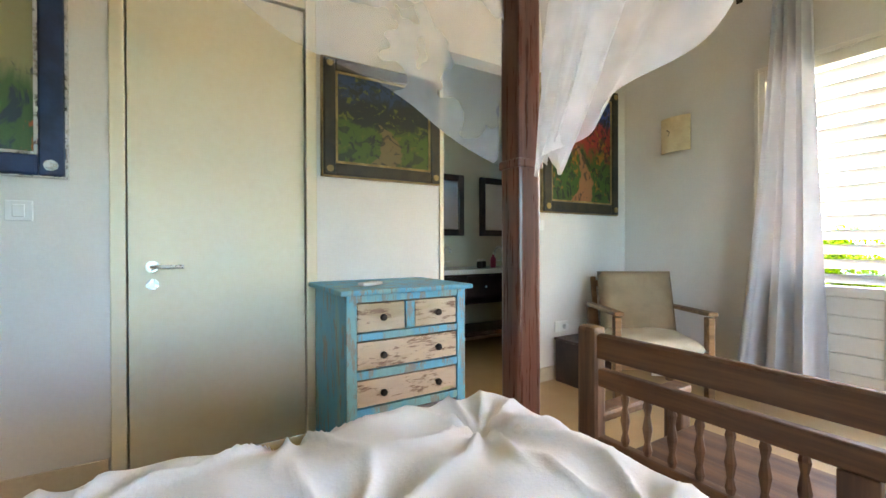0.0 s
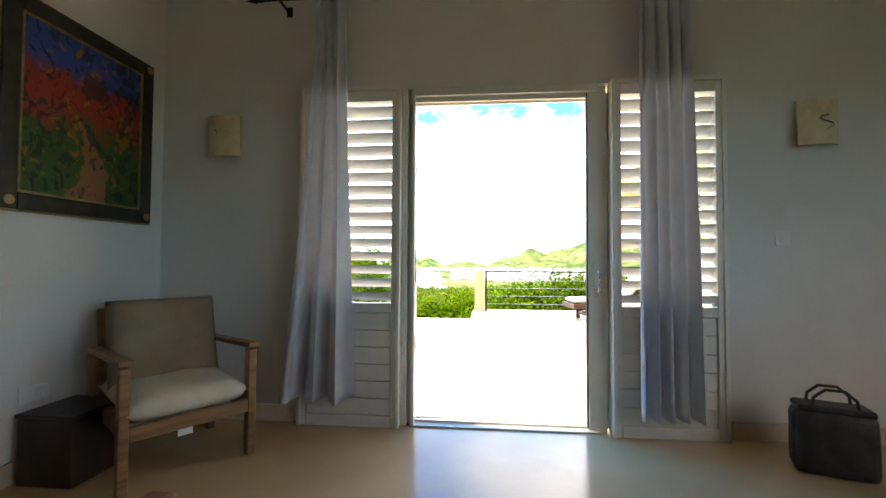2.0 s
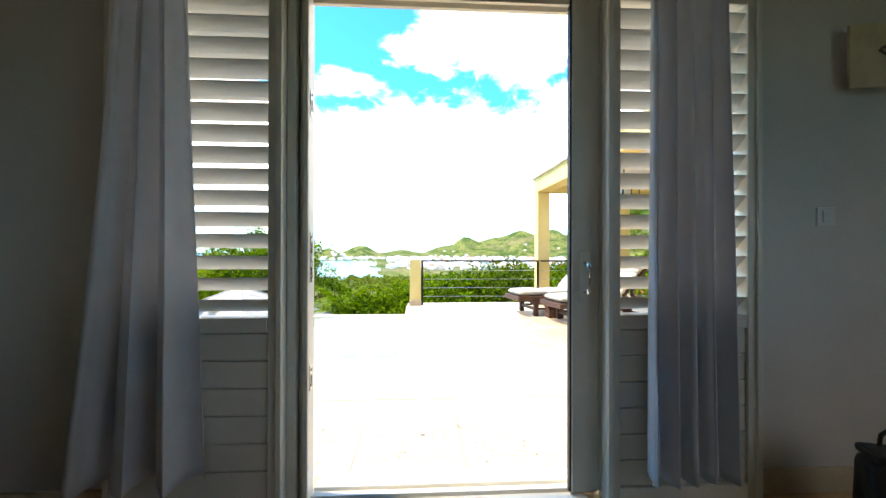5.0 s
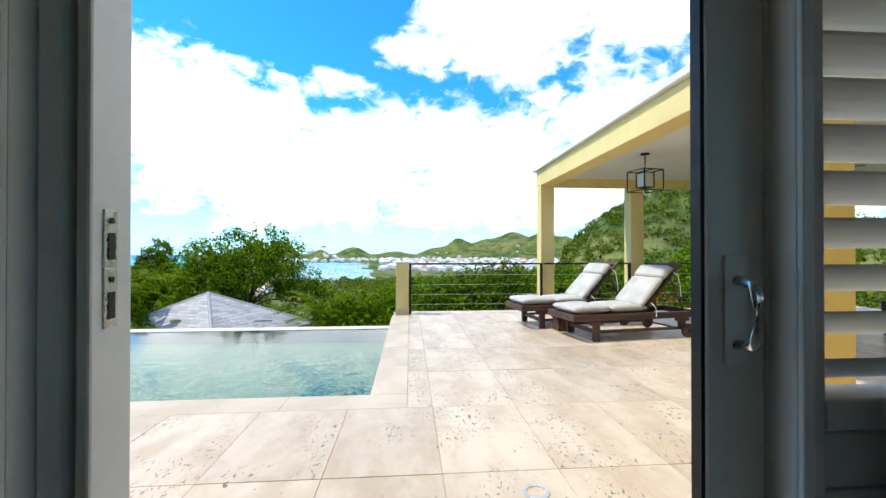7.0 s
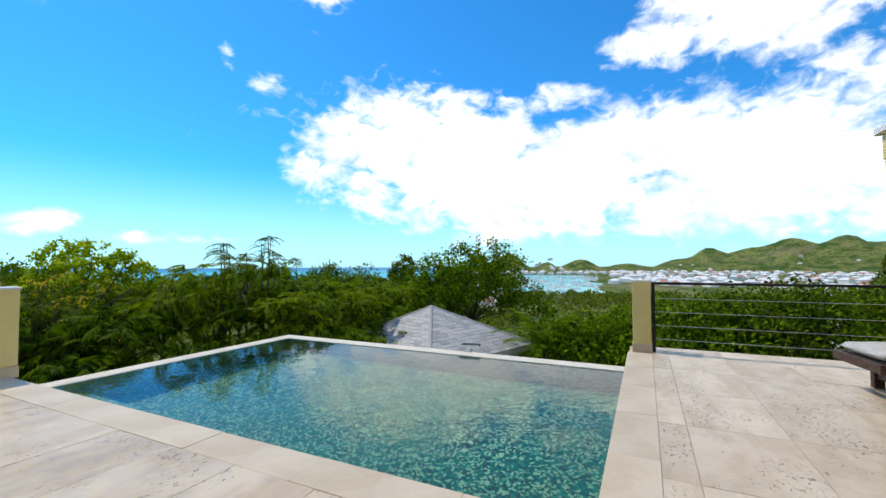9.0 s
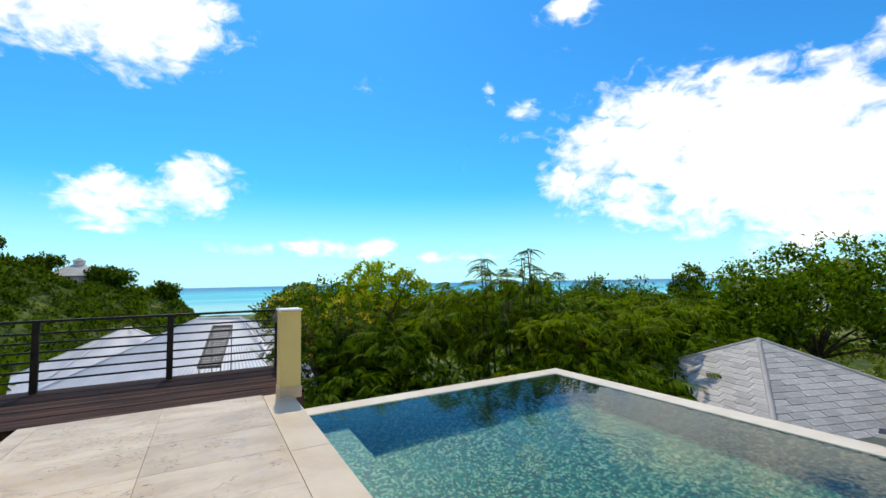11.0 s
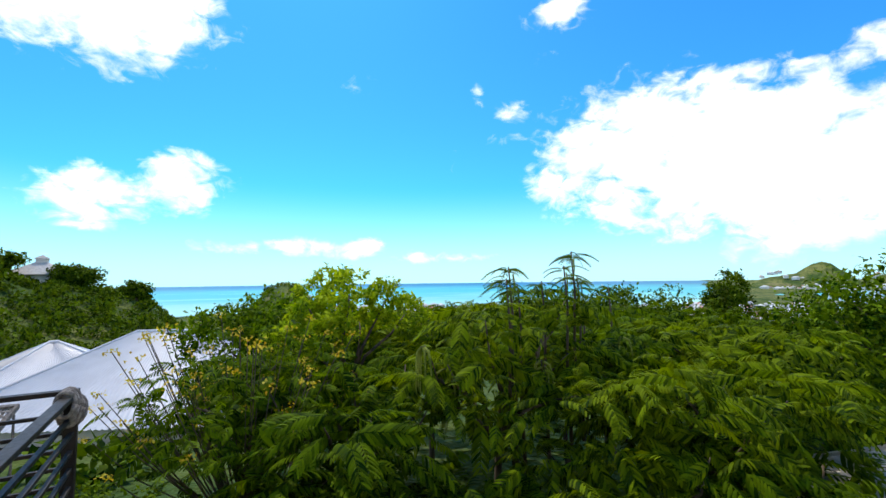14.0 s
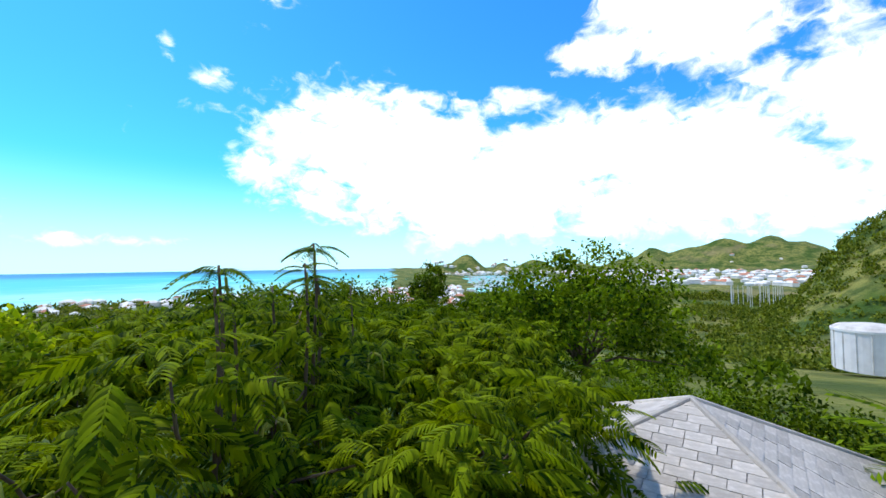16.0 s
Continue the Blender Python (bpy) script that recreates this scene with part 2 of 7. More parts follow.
# same feathery leaf with sunlight put into a lighter, yellower colour
FERN_LIT = leaf_material("sunlit_feathery_leaf", (0.006, 0.028, 0.001), (0.20, 0.275, 0.004), 0.36)
BROAD = leaf_material("broad_leaf", (0.010, 0.038, 0.002), (0.17, 0.27, 0.006), 0.30)
BRIGHT = leaf_material("young_leaf", (0.12, 0.22, 0.004), (0.44, 0.52, 0.02), 0.42)
# paler woodland leaf for far slopes: distance haze and sunshine mixed into its colour
HILLWOOD = leaf_material("hazy_sunlit_hill_leaf", (0.022, 0.050, 0.006), (0.20, 0.24, 0.028), 0.25)
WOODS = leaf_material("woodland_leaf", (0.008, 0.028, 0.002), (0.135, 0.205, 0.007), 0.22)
PETAL = leaf_material("yellow_petal", (0.55, 0.33, 0.02), (0.70, 0.55, 0.07), 0.3)
WHITEH = surface("white_house_wall", (0.68, 0.66, 0.63), (0.76, 0.74, 0.71), scale=0.6, rough=0.8, bump=0)
REDROOF = surface("terracotta_roof", (0.40, 0.16, 0.09), (0.50, 0.22, 0.13), scale=0.8, rough=0.8, bump=0)


def net_material(name, lo, hi):
    m, n, p = material(name)
    p.inputs["Base Color"].default_value = (0.86, 0.86, 0.88, 1)
    p.inputs["Roughness"].default_value = 0.9
    p.inputs["Specular IOR Level"].default_value = 0.0
    tr = n.add("ShaderNodeBsdfTransparent")
    tl = n.add("ShaderNodeBsdfTranslucent")
    tl.inputs[0].default_value = (0.86, 0.86, 0.88, 1)
    a = n.add("ShaderNodeMixShader")
    a.inputs[0].default_value = 0.5
    n.link(p.outputs[0], a.inputs[1])
    n.link(tl.outputs[0], a.inputs[2])
    b = n.add("ShaderNodeMixShader")
    co = n.add("ShaderNodeTexCoord").outputs["Object"]
    n.link(n.ramp(n.noise(co, 5, 3), 0.3, 0.7, lo, hi), b.inputs[0])
    n.link(tr.outputs[0], b.inputs[1])
    n.link(a.outputs[0], b.inputs[2])
    n.link(b.outputs[0], m.node_tree.nodes["Material Output"].inputs[0])
    return m


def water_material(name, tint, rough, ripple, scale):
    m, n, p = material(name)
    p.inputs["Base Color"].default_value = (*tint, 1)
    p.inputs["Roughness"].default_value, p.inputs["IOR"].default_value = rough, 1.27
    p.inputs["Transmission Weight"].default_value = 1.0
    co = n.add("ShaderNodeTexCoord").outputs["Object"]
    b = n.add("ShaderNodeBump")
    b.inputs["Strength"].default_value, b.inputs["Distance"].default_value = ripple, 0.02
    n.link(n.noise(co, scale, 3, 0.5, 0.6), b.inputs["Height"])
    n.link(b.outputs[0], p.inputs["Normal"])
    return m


def glass_material():
    m, n, p = material("window_glass")
    p.inputs["Base Color"].default_value = (0.95, 0.97, 0.96, 1)
    p.inputs["Roughness"].default_value, p.inputs["IOR"].default_value = 0.02, 1.45
    p.inputs["Transmission Weight"].default_value = 1.0
    return m


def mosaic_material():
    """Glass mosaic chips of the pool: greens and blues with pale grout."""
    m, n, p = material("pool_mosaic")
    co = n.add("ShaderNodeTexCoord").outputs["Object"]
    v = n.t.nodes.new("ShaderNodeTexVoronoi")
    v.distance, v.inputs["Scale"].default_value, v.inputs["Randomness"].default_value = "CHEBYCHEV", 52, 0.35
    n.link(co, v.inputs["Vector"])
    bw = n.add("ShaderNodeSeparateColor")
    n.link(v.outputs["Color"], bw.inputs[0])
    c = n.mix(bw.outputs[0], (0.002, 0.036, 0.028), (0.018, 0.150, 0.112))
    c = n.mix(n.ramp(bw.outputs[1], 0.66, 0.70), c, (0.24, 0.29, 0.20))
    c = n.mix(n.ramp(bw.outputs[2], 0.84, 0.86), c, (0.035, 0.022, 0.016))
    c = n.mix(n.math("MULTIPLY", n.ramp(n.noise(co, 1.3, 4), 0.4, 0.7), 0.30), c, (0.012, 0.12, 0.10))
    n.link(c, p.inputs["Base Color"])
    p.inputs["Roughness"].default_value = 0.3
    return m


def sea_material():
    m, n, p = material("sea_water")
    co = n.add("ShaderNodeTexCoord").outputs["Object"]
    sep = n.add("ShaderNodeSeparateXYZ")
    n.link(co, sep.inputs[0])
    r = n.math("SQRT", n.math("ADD", n.math("POWER", sep.outputs[0], 2), n.math("POWER", sep.outputs[1], 2)))
    wob = n.math("MULTIPLY", n.math("SUBTRACT", n.noise(n.scaled(co, (0.0022, 0.0022, 1)), 2, 5), 0.5), 900)
    rr = n.math("ADD", r, wob)
    c = n.mix(n.ramp(rr, 500, 1100), (0.34, 0.68, 0.60), (0.05, 0.50, 0.54))
    c = n.mix(n.ramp(rr, 1300, 3000), c, (0.010, 0.20, 0.37))
    band = n.noise(n.scaled(co, (0.0011, 0.0045, 1)), 2, 4)
    c = n.mix(n.math("MULTIPLY", n.ramp(band, 0.54, 0.62), n.ramp(rr, 2600, 900)), c, (0.22, 0.66, 0.62))
    n.link(c, p.inputs["Base Color"])
    p.inputs["Roughness"].default_value = 0.5
    p.inputs["Specular IOR Level"].default_value = 0.2
    return m


def ground_material():
    """Hillside scrub: greens with paler grass and bare earth."""
    m, n, p = material("hillside_scrub")
    co = n.add("ShaderNodeTexCoord").outputs["Object"]
    c = n.mix(n.ramp(n.noise(co, 0.02, 8, 0.65), 0.38, 0.62), (0.05, 0.095, 0.014), (0.22, 0.22, 0.06))
    c = n.mix(n.math("MULTIPLY", n.ramp(n.noise(co, 0.11, 6, 0.7), 0.45, 0.6), 0.7), c, (0.03, 0.065, 0.014))
    c = n.mix(n.math("MULTIPLY", n.ramp(n.noise(n.scaled(co, (1, 1, 2)), 0.009, 5), 0.55, 0.7), 0.5), c, (0.26, 0.20, 0.11))
    n.link(c, p.inputs["Base Color"])
    p.inputs["Roughness"].default_value = 0.95
    p.inputs["Specular IOR Level"].default_value = 0.1
    b = n.add("ShaderNodeBump")
    b.inputs["Strength"].default_value, b.inputs["Distance"].default_value = 0.7, 3.0
    n.link(n.noise(co, 0.16, 6, 0.7), b.inputs["Height"])
    n.link(b.outputs[0], p.inputs["Normal"])
    return m


def distressed_material(name, base, under, other, axis=0, amount=0.5):
    """Old flaking paint: two paint colours over bare wood, with streaks along the board."""
    m, n, p = material(name)
    st = [9, 9, 9]
    st[axis] = 2.2
    co = n.add("ShaderNodeTexCoord").outputs["Object"]
    sc = n.scaled(co, st)
    r = n.add("ShaderNodeObjectInfo").outputs["Random"]
    off = n.t.nodes.new("ShaderNodeVectorMath")
    off.operation = "ADD"
    n.link(sc, off.inputs[0])
    comb = n.add("ShaderNodeCombineXYZ")
    n.link(n.math("MULTIPLY", r, 37.0), comb.inputs[0])
    n.link(comb.outputs[0], off.inputs[1])
    v = off.outputs[0]
    c = n.mix(n.ramp(n.noise(v, 0.5, 3), 0.52, 0.60), base, other)
    c = n.mix(n.math("MULTIPLY", n.ramp(n.noise(v, 2.2, 8, 0.75), 0.52, 0.58), amount), c, under)
    g = n.noise(v, 5, 5)
    n.link(n.mix(0.2, c, n.mix(g, (0.1, 0.1, 0.1), (1, 1, 1)), "OVERLAY"), p.inputs["Base Color"])
    p.inputs["Roughness"].default_value = 0.6
    b = n.add("ShaderNodeBump")
    b.inputs["Strength"].default_value, b.inputs["Distance"].default_value = 0.4, 0.004
    n.link(n.noise(v, 2.2, 8, 0.75), b.inputs["Height"])
    n.link(b.outputs[0], p.inputs["Normal"])
    return m


def canvas_material(name, sky, hill, ground, accent, deep, scale=5.0, horizon=0.55, seed=0.0, lane=None):
    """A loosely brushed oil landscape on its canvas: sky, hills, ground and strokes."""
    m, n, p = material(name)
    co = n.add("ShaderNodeTexCoord").outputs["Generated"]
    sep = n.add("ShaderNodeSeparateXYZ")
    n.link(co, sep.inputs[0])
    mp = n.t.nodes.new("ShaderNodeMapping")
    n.link(co, mp.inputs["Vector"])
    mp.inputs["Location"].default_value = (seed, seed * 0.7, 0)
    v = mp.outputs[0]
    h = n.math("ADD", sep.outputs[2], n.math("MULTIPLY", n.math("SUBTRACT", n.noise(v, scale, 5, 0.6, 0.8), 0.5), 0.55))
    c = n.mix(n.ramp(h, horizon - 0.22, horizon - 0.10), ground, hill)
    c = n.mix(n.ramp(h, horizon + 0.10, horizon + 0.22), c, sky)
    c = n.mix(n.ramp(n.noise(v, scale * 1.6, 4, 0.6, 1.5), 0.56, 0.62), c, accent)
    c = n.mix(n.ramp(n.noise(n.scaled(v, (1.2, 1, 0.9)), scale * 1.7, 4, 0.6, 1.0), 0.57, 0.66), c, deep)
    if lane:
        wob = n.math("MULTIPLY", n.math("SUBTRACT", n.noise(v, 9, 4), 0.5), 0.16)
        mid = n.math("ADD", n.math("MULTIPLY", n.math("SINE", n.math("MULTIPLY", sep.outputs[2], 7.0)), 0.11), 0.46)
        off = n.math("ADD", n.math("ABSOLUTE", n.math("SUBTRACT", sep.outputs[0], mid)), wob)
        wide = n.math("MULTIPLY", n.math("SUBTRACT", horizon - 0.02, sep.outputs[2]), 0.30)
        c = n.mix(n.ramp(n.math("SUBTRACT", wide, off), 0.0, 0.02), c, lane)
        c = n.mix(n.math("MULTIPLY", n.ramp(n.noise(v, scale * 1.9, 3, 0.5, 1.2), 0.53, 0.60), 0.75), c, deep)
    n.link(c, p.inputs["Base Color"])
    p.inputs["Roughness"].default_value = 0.45
    b = n.add("ShaderNodeBump")
    b.inputs["Strength"].default_value, b.inputs["Distance"].default_value = 0.4, 0.004
    n.link(n.noise(v, 40, 5), b.inputs["Height"])
    n.link(b.outputs[0], p.inputs["Normal"])
    return m


def travertine_material():
    """Filled travertine slabs: warm cream clouds, clusters of dark open pits, each slab its own tone."""
    m, n, p = material("travertine")
    co = n.add("ShaderNodeTexCoord").outputs["Object"]
    r = n.add("ShaderNodeObjectInfo").outputs["Random"]
    comb = n.add("ShaderNodeCombineXYZ")
    n.link(n.math("MULTIPLY", r, 61.0), comb.inputs[0])
    n.link(n.math("MULTIPLY", r, 23.0), comb.inputs[1])
    off = n.t.nodes.new("ShaderNodeVectorMath")
    off.operation = "ADD"
    n.link(co, off.inputs[0])
    n.link(comb.outputs[0], off.inputs[1])
    v = off.outputs[0]
    c = n.mix(n.ramp(n.noise(n.scaled(v, (1, 2.2, 1)), 1.5, 7, 0.6), 0.35, 0.65), (0.53, 0.395, 0.26), (0.66, 0.53, 0.38))
    c = n.mix(n.math("MULTIPLY", n.ramp(n.noise(v, 3.1, 6, 0.65), 0.52, 0.70), 0.45), c, (0.39, 0.31, 0.21))
    area = n.ramp(n.noise(v, 1.9, 4, 0.6), 0.48, 0.60)
    pit = n.ramp(n.noise(n.scaled(v, (1, 1.9, 1)), 24, 4, 0.62, 0.6), 0.59, 0.63)
    few = n.ramp(n.noise(n.scaled(v, (1, 1.7, 1)), 10, 4, 0.6, 0.5), 0.69, 0.72)
    hole = n.math("MAXIMUM", n.math("MULTIPLY", area, pit), few)
    c = n.mix(n.math("MULTIPLY", hole, 0.8), c, (0.07, 0.052, 0.036))
    hsv = n.add("ShaderNodeHueSaturation")
    n.link(n.ramp(r, 0, 1, 0.93, 1.07), hsv.inputs["Value"])
    n.link(c, hsv.inputs["Color"])
    n.link(hsv.outputs[0], p.inputs["Base Color"])
    n.link(n.ramp(n.noise(v, 9, 5), 0.3, 0.7, 0.32, 0.55), p.inputs["Roughness"])
    b = n.add("ShaderNodeBump")
    b.inputs["Strength"].default_value, b.inputs["Distance"].default_value = 0.6, 0.006
    n.link(n.math("SUBTRACT", n.math("MULTIPLY", n.noise(v, 30, 4), 0.25), hole), b.inputs["Height"])
    n.link(b.outputs[0], p.inputs["Normal"])
    return m


def sheer(mat, amount):
    """Let some light through a thin cloth."""
    n = Net(mat.node_tree)
    p = [q for q in mat.node_tree.nodes if q.type == "BSDF_PRINCIPLED"][0]
    tr = n.add("ShaderNodeBsdfTranslucent")
    tr.inputs["Color"].default_value = (0.78, 0.80, 0.86, 1)
    mx = n.add("ShaderNodeMixShader")
    mx.inputs[0].default_value = amount
    n.link(p.outputs[0], mx.inputs[1])
    n.link(tr.outputs[0], mx.inputs[2])
    n.link(mx.outputs[0], mat.node_tree.nodes["Material Output"].inputs[0])


sheer(CURT, 0.42)
TRAV = travertine_material()
NETM, NETB = net_material("sheer_netting", 0.20, 0.36), net_material("gathered_netting", 0.42, 0.62)
GLASS, MOSAIC, SEA, EARTH = glass_material(), mosaic_material(), sea_material(), ground_material()
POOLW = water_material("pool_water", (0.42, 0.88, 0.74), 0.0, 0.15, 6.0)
MIRROR = surface("mirror_glass", (0.80, 0.80, 0.80), (0.82, 0.82, 0.82), rough=0.03, bump=0, metal=1.0)
BLUEP = distressed_material("flaking_blue_paint", (0.09, 0.39, 0.56), (0.28, 0.23, 0.16), (0.18, 0.42, 0.46), 2, 0.75)
DRAWERP = distressed_material("flaking_cream_paint", (0.56, 0.46, 0.34), (0.16, 0.08, 0.05), (0.42, 0.33, 0.20), 0, 0.9)
DRAWERG = distressed_material("flaking_cream_green_paint", (0.58, 0.46, 0.34), (0.17, 0.08, 0.05), (0.18, 0.36, 0.03), 0, 0.85)
DRAWERX = distressed_material("flaking_grey_paint", (0.22, 0.20, 0.20), (0.30, 0.20, 0.16), (0.28, 0.26, 0.26), 0, 0.3)
ART_A = canvas_material("oil_painting_avenue", (0.015, 0.04, 0.09), (0.006, 0.012, 0.010), (0.05, 0.10, 0.010), (0.10, 0.12, 0.015), (0.006, 0.014, 0.012), 4.2, 0.60, 2.0, (0.16, 0.12, 0.05))
ART_B = canvas_material("oil_painting_village", (0.03, 0.07, 0.30), (0.32, 0.028, 0.016), (0.03, 0.085, 0.007), (0.30, 0.13, 0.010), (0.003, 0.006, 0.004), 4.6, 0.62, 5.0, (0.30, 0.12, 0.05))
ART_C = canvas_material("oil_painting_bright", (0.10, 0.22, 0.30), (0.30, 0.28, 0.14), (0.05, 0.12, 0.04), (0.45, 0.12, 0.03), (0.02, 0.04, 0.06), 3.0, 0.5, 9.0)
ART_D = canvas_material("poster_red", (0.20, 0.20, 0.12), (0.35, 0.05, 0.05), (0.25, 0.04, 0.04), (0.4, 0.3, 0.1), (0.04, 0.02, 0.02), 4.0, 0.5, 3.0)


# ---- mesh helpers ----
def add_box(bm, x0, x1, y0, y1, z0, z1, bevel=0.0, m=None):
    vs = [bm.verts.new((x, y, z)) for x in (x0, x1) for y in (y0, y1) for z in (z0, z1)]
    fs = [(0, 1, 3, 2), (4, 6, 7, 5), (0, 4, 5, 1), (2, 3, 7, 6), (0, 2, 6, 4), (1, 5, 7, 3)]
    faces = [bm.faces.new([vs[i] for i in f]) for f in fs]
    if bevel > 0:
        edges = {e for f in faces for e in f.edges}
        r = bmesh.ops.bevel(bm, geom=list(edges), offset=bevel, segments=2, profile=0.5, affect="EDGES")
        vs = list({v for f in r["faces"] for v in f.verts} | {v for v in vs if v.is_valid})
    if m is not None:
        bmesh.ops.transform(bm, matrix=m, verts=[v for v in vs if v.is_valid])
    return vs


def box(x0, x1, y0, y1, z0, z1, bevel=0.0):
    bm = bmesh.new()
    add_box(bm, x0, x1, y0, y1, z0, z1, bevel)
    return bm


def boxes(*rows, bevel=0.0):
    bm = bmesh.new()
    for r in rows:
        add_box(bm, *r, bevel)
    return bm


def rod(p, q, r, seg=10, r2=None, bm=None):
    """A round bar from p to q, tapering to r2."""
    bm = bm or bmesh.new()
    p, q = Vector(p), Vector(q)
    d = q - p
    m = Matrix.Translation((p + q) / 2) @ d.to_track_quat("Z", "Y").to_matrix().to_4x4()
    bmesh.ops.create_cone(bm, cap_ends=True, segments=seg, radius1=r, radius2=r if r2 is None else r2, depth=d.length, matrix=m)
    return bm


def turned(profile, seg=14, m=Matrix()):
    """A lathe-turned body from (radius, height) pairs."""
    bm = bmesh.new()
    rings = []
    for r, z in profile:
        rings.append([bm.verts.new(m @ Vector((r * math.cos(2 * math.pi * i / seg), r * math.sin(2 * math.pi * i / seg), z))) for i in range(seg)])
    for a, b in zip(rings, rings[1:]):
        for i in range(seg):
            bm.faces.new((a[i], a[(i + 1) % seg], b[(i + 1) % seg], b[i]))
    bm.faces.new(rings[0][::-1])
    bm.faces.new(rings[-1])
    return bm


def tube(points, r, seg=8, r_end=None):
    """A bent bar through points."""
    bm = bmesh.new()
    pts = [Vector(p) for p in points]
    rings = []
    for i, p in enumerate(pts):
        d = (pts[min(i + 1, len(pts) - 1)] - pts[max(i - 1, 0)]).normalized()
        q = d.to_track_quat("Z", "Y").to_matrix()
        rr = r if r_end is None else r + (r_end - r) * i / (len(pts) - 1)
        rings.append([bm.verts.new(p + q @ Vector((rr * math.cos(2 * math.pi * k / seg), rr * math.sin(2 * math.pi * k / seg), 0))) for k in range(seg)])
    for a, b in zip(rings, rings[1:]):
        for i in range(seg):
            bm.faces.new((a[i], a[(i + 1) % seg], b[(i + 1) % seg], b[i]))
    bm.faces.new(rings[0][::-1])
    bm.faces.new(rings[-1])
    return bm


def pad(w, d, h, sag=0.0, nx=14, ny=14, tufts=(), seed=0):
    """A stuffed cushion, w by d by h, on z = 0, with dents at tufts."""
    bm = bmesh.new()
    top, low = [], []
    for i in range(nx + 1):
        for j in range(ny + 1):
            u, v = i / nx * 2 - 1, j / ny * 2 - 1
            edge = max(0.0, (1 - abs(u) ** 6)) ** 0.4 * max(0.0, (1 - abs(v) ** 6)) ** 0.4
            x, y = u * w / 2, v * d / 2
            dent = sum(math.exp(-((x - a) ** 2 + (y - b) ** 2) / 0.0025) for a, b in tufts)
            wob = 0.012 * noise.noise((x * 6 + seed, y * 6, seed))
            top.append(bm.verts.new((x, y, h * 0.5 + h * 0.5 * edge - dent * h * 0.35 + wob * edge - sag * edge)))
            low.append(bm.verts.new((x, y, h * 0.5 - h * 0.5 * edge)))
    k = ny + 1
    for i in range(nx):
        for j in range(ny):
            a = i * k + j
            bm.faces.new((top[a], top[a + k], top[a + k + 1], top[a + 1]))
            bm.faces.new((low[a], low[a + 1], low[a + k + 1], low[a + k]))
    bmesh.ops.remove_doubles(bm, verts=bm.verts, dist=0.0005)
    return bm


def turned_by(bm, m):
    bmesh.ops.transform(bm, matrix=m, verts=bm.verts)
    return bm


def part(name, bm, mat, parent=None, label="", smooth=False):
    """Links a bmesh as one mesh object under a thing or a part."""
    bmesh.ops.recalc_face_normals(bm, faces=bm.faces)
    me = bpy.data.meshes.new(name)
    if smooth:
        for f in bm.faces:
            f.smooth = True
    bm.to_mesh(me)
    bm.free()
    me.materials.append(mat)
    ob = new(name, me)
    if parent is not None:
        ob.parent = parent
    if label:
        tagged(ob, label=label)
    return ob


def thing(name, label, category, m=Matrix(), group="", kind=""):
    ob = new(name)
    ob.empty_display_size = 0.1
    ob.matrix_world = m
    ob.matrix_basis = m
    return tagged(ob, label, category, group, kind)


def setting(name, bm, mat, label, category):
    return tagged(part(name, bm, mat), label, category, kind="structure")


def cloth(name, verts, faces, mat, parent=None):
    me = bpy.data.meshes.new(name)
    me.from_pydata(verts, [], faces)
    me.polygons.foreach_set("use_smooth", [True] * len(me.polygons))
    me.materials.append(mat)
    ob = new(name, me)
    if parent is not None:
        ob.parent = parent
    return ob


def sheet(fn, nu, nv):
    """Vertices and quads of a surface fn(u, v), u and v from 0 to 1."""
    vs = [fn(i / nu, j / nv) for i in range(nu + 1) for j in range(nv + 1)]
    k = nv + 1
    return vs, [(i * k + j, (i + 1) * k + j, (i + 1) * k + j + 1, i * k + j + 1) for i in range(nu) for j in range(nv)]


# ---- bedroom shell ----
WN, WT = 2.447, 0.14                 # north wall face and thickness
H, XW, YS = 3.35, -5.4, -3.2         # ceiling, west wall, south wall
DOOR_A, DOOR_B, DOOR_H = -3.70, -2.88, 2.42
OPEN_A, OPEN_B, OPEN_H = -2.0, -1.2, 2.42
GAP_A, GAP_B, GAP_H = -1.40, 1.38, 2.30

setting("floor", box(XW, 0.25, YS, 5.2, -0.12, 0.0), FLOOR, "polished cream stone bedroom floor", "floor")
setting("wall_north", boxes((XW, DOOR_A, WN, WN + WT, 0, H), (DOOR_A, DOOR_B, WN, WN + WT, DOOR_H, H), (DOOR_B, OPEN_A, WN, WN + WT, 0, H),
                            (OPEN_A, OPEN_B, WN, WN + WT, OPEN_H, H), (OPEN_B, 0, WN, WN + WT, 0, H)), WALL, "white plastered bedroom wall with a doorway to the bathroom", "wall")
setting("wall_east", boxes((0, 0.13, GAP_B, 5.2, 0, H), (0, 0.13, YS, GAP_A, 0, H), (0, 0.13, GAP_A, GAP_B, GAP_H, H)), WALL, "white plastered wall around the terrace doors", "wall")
setting("wall_outer", boxes((0.13, 0.25, GAP_B, 5.34, -1.0, 3.9), (0.13, 0.25, -9.0, GAP_A, 0, 3.9), (0.13, 0.25, GAP_A, GAP_B, GAP_H, 3.9)), YELLOW, "yellow stuccoed outer wall of the villa", "wall")
setting("wall_west", box(XW - 0.14, XW, YS - 0.14, 5.34, 0, H), WALL, "white plastered bedroom wall", "wall")
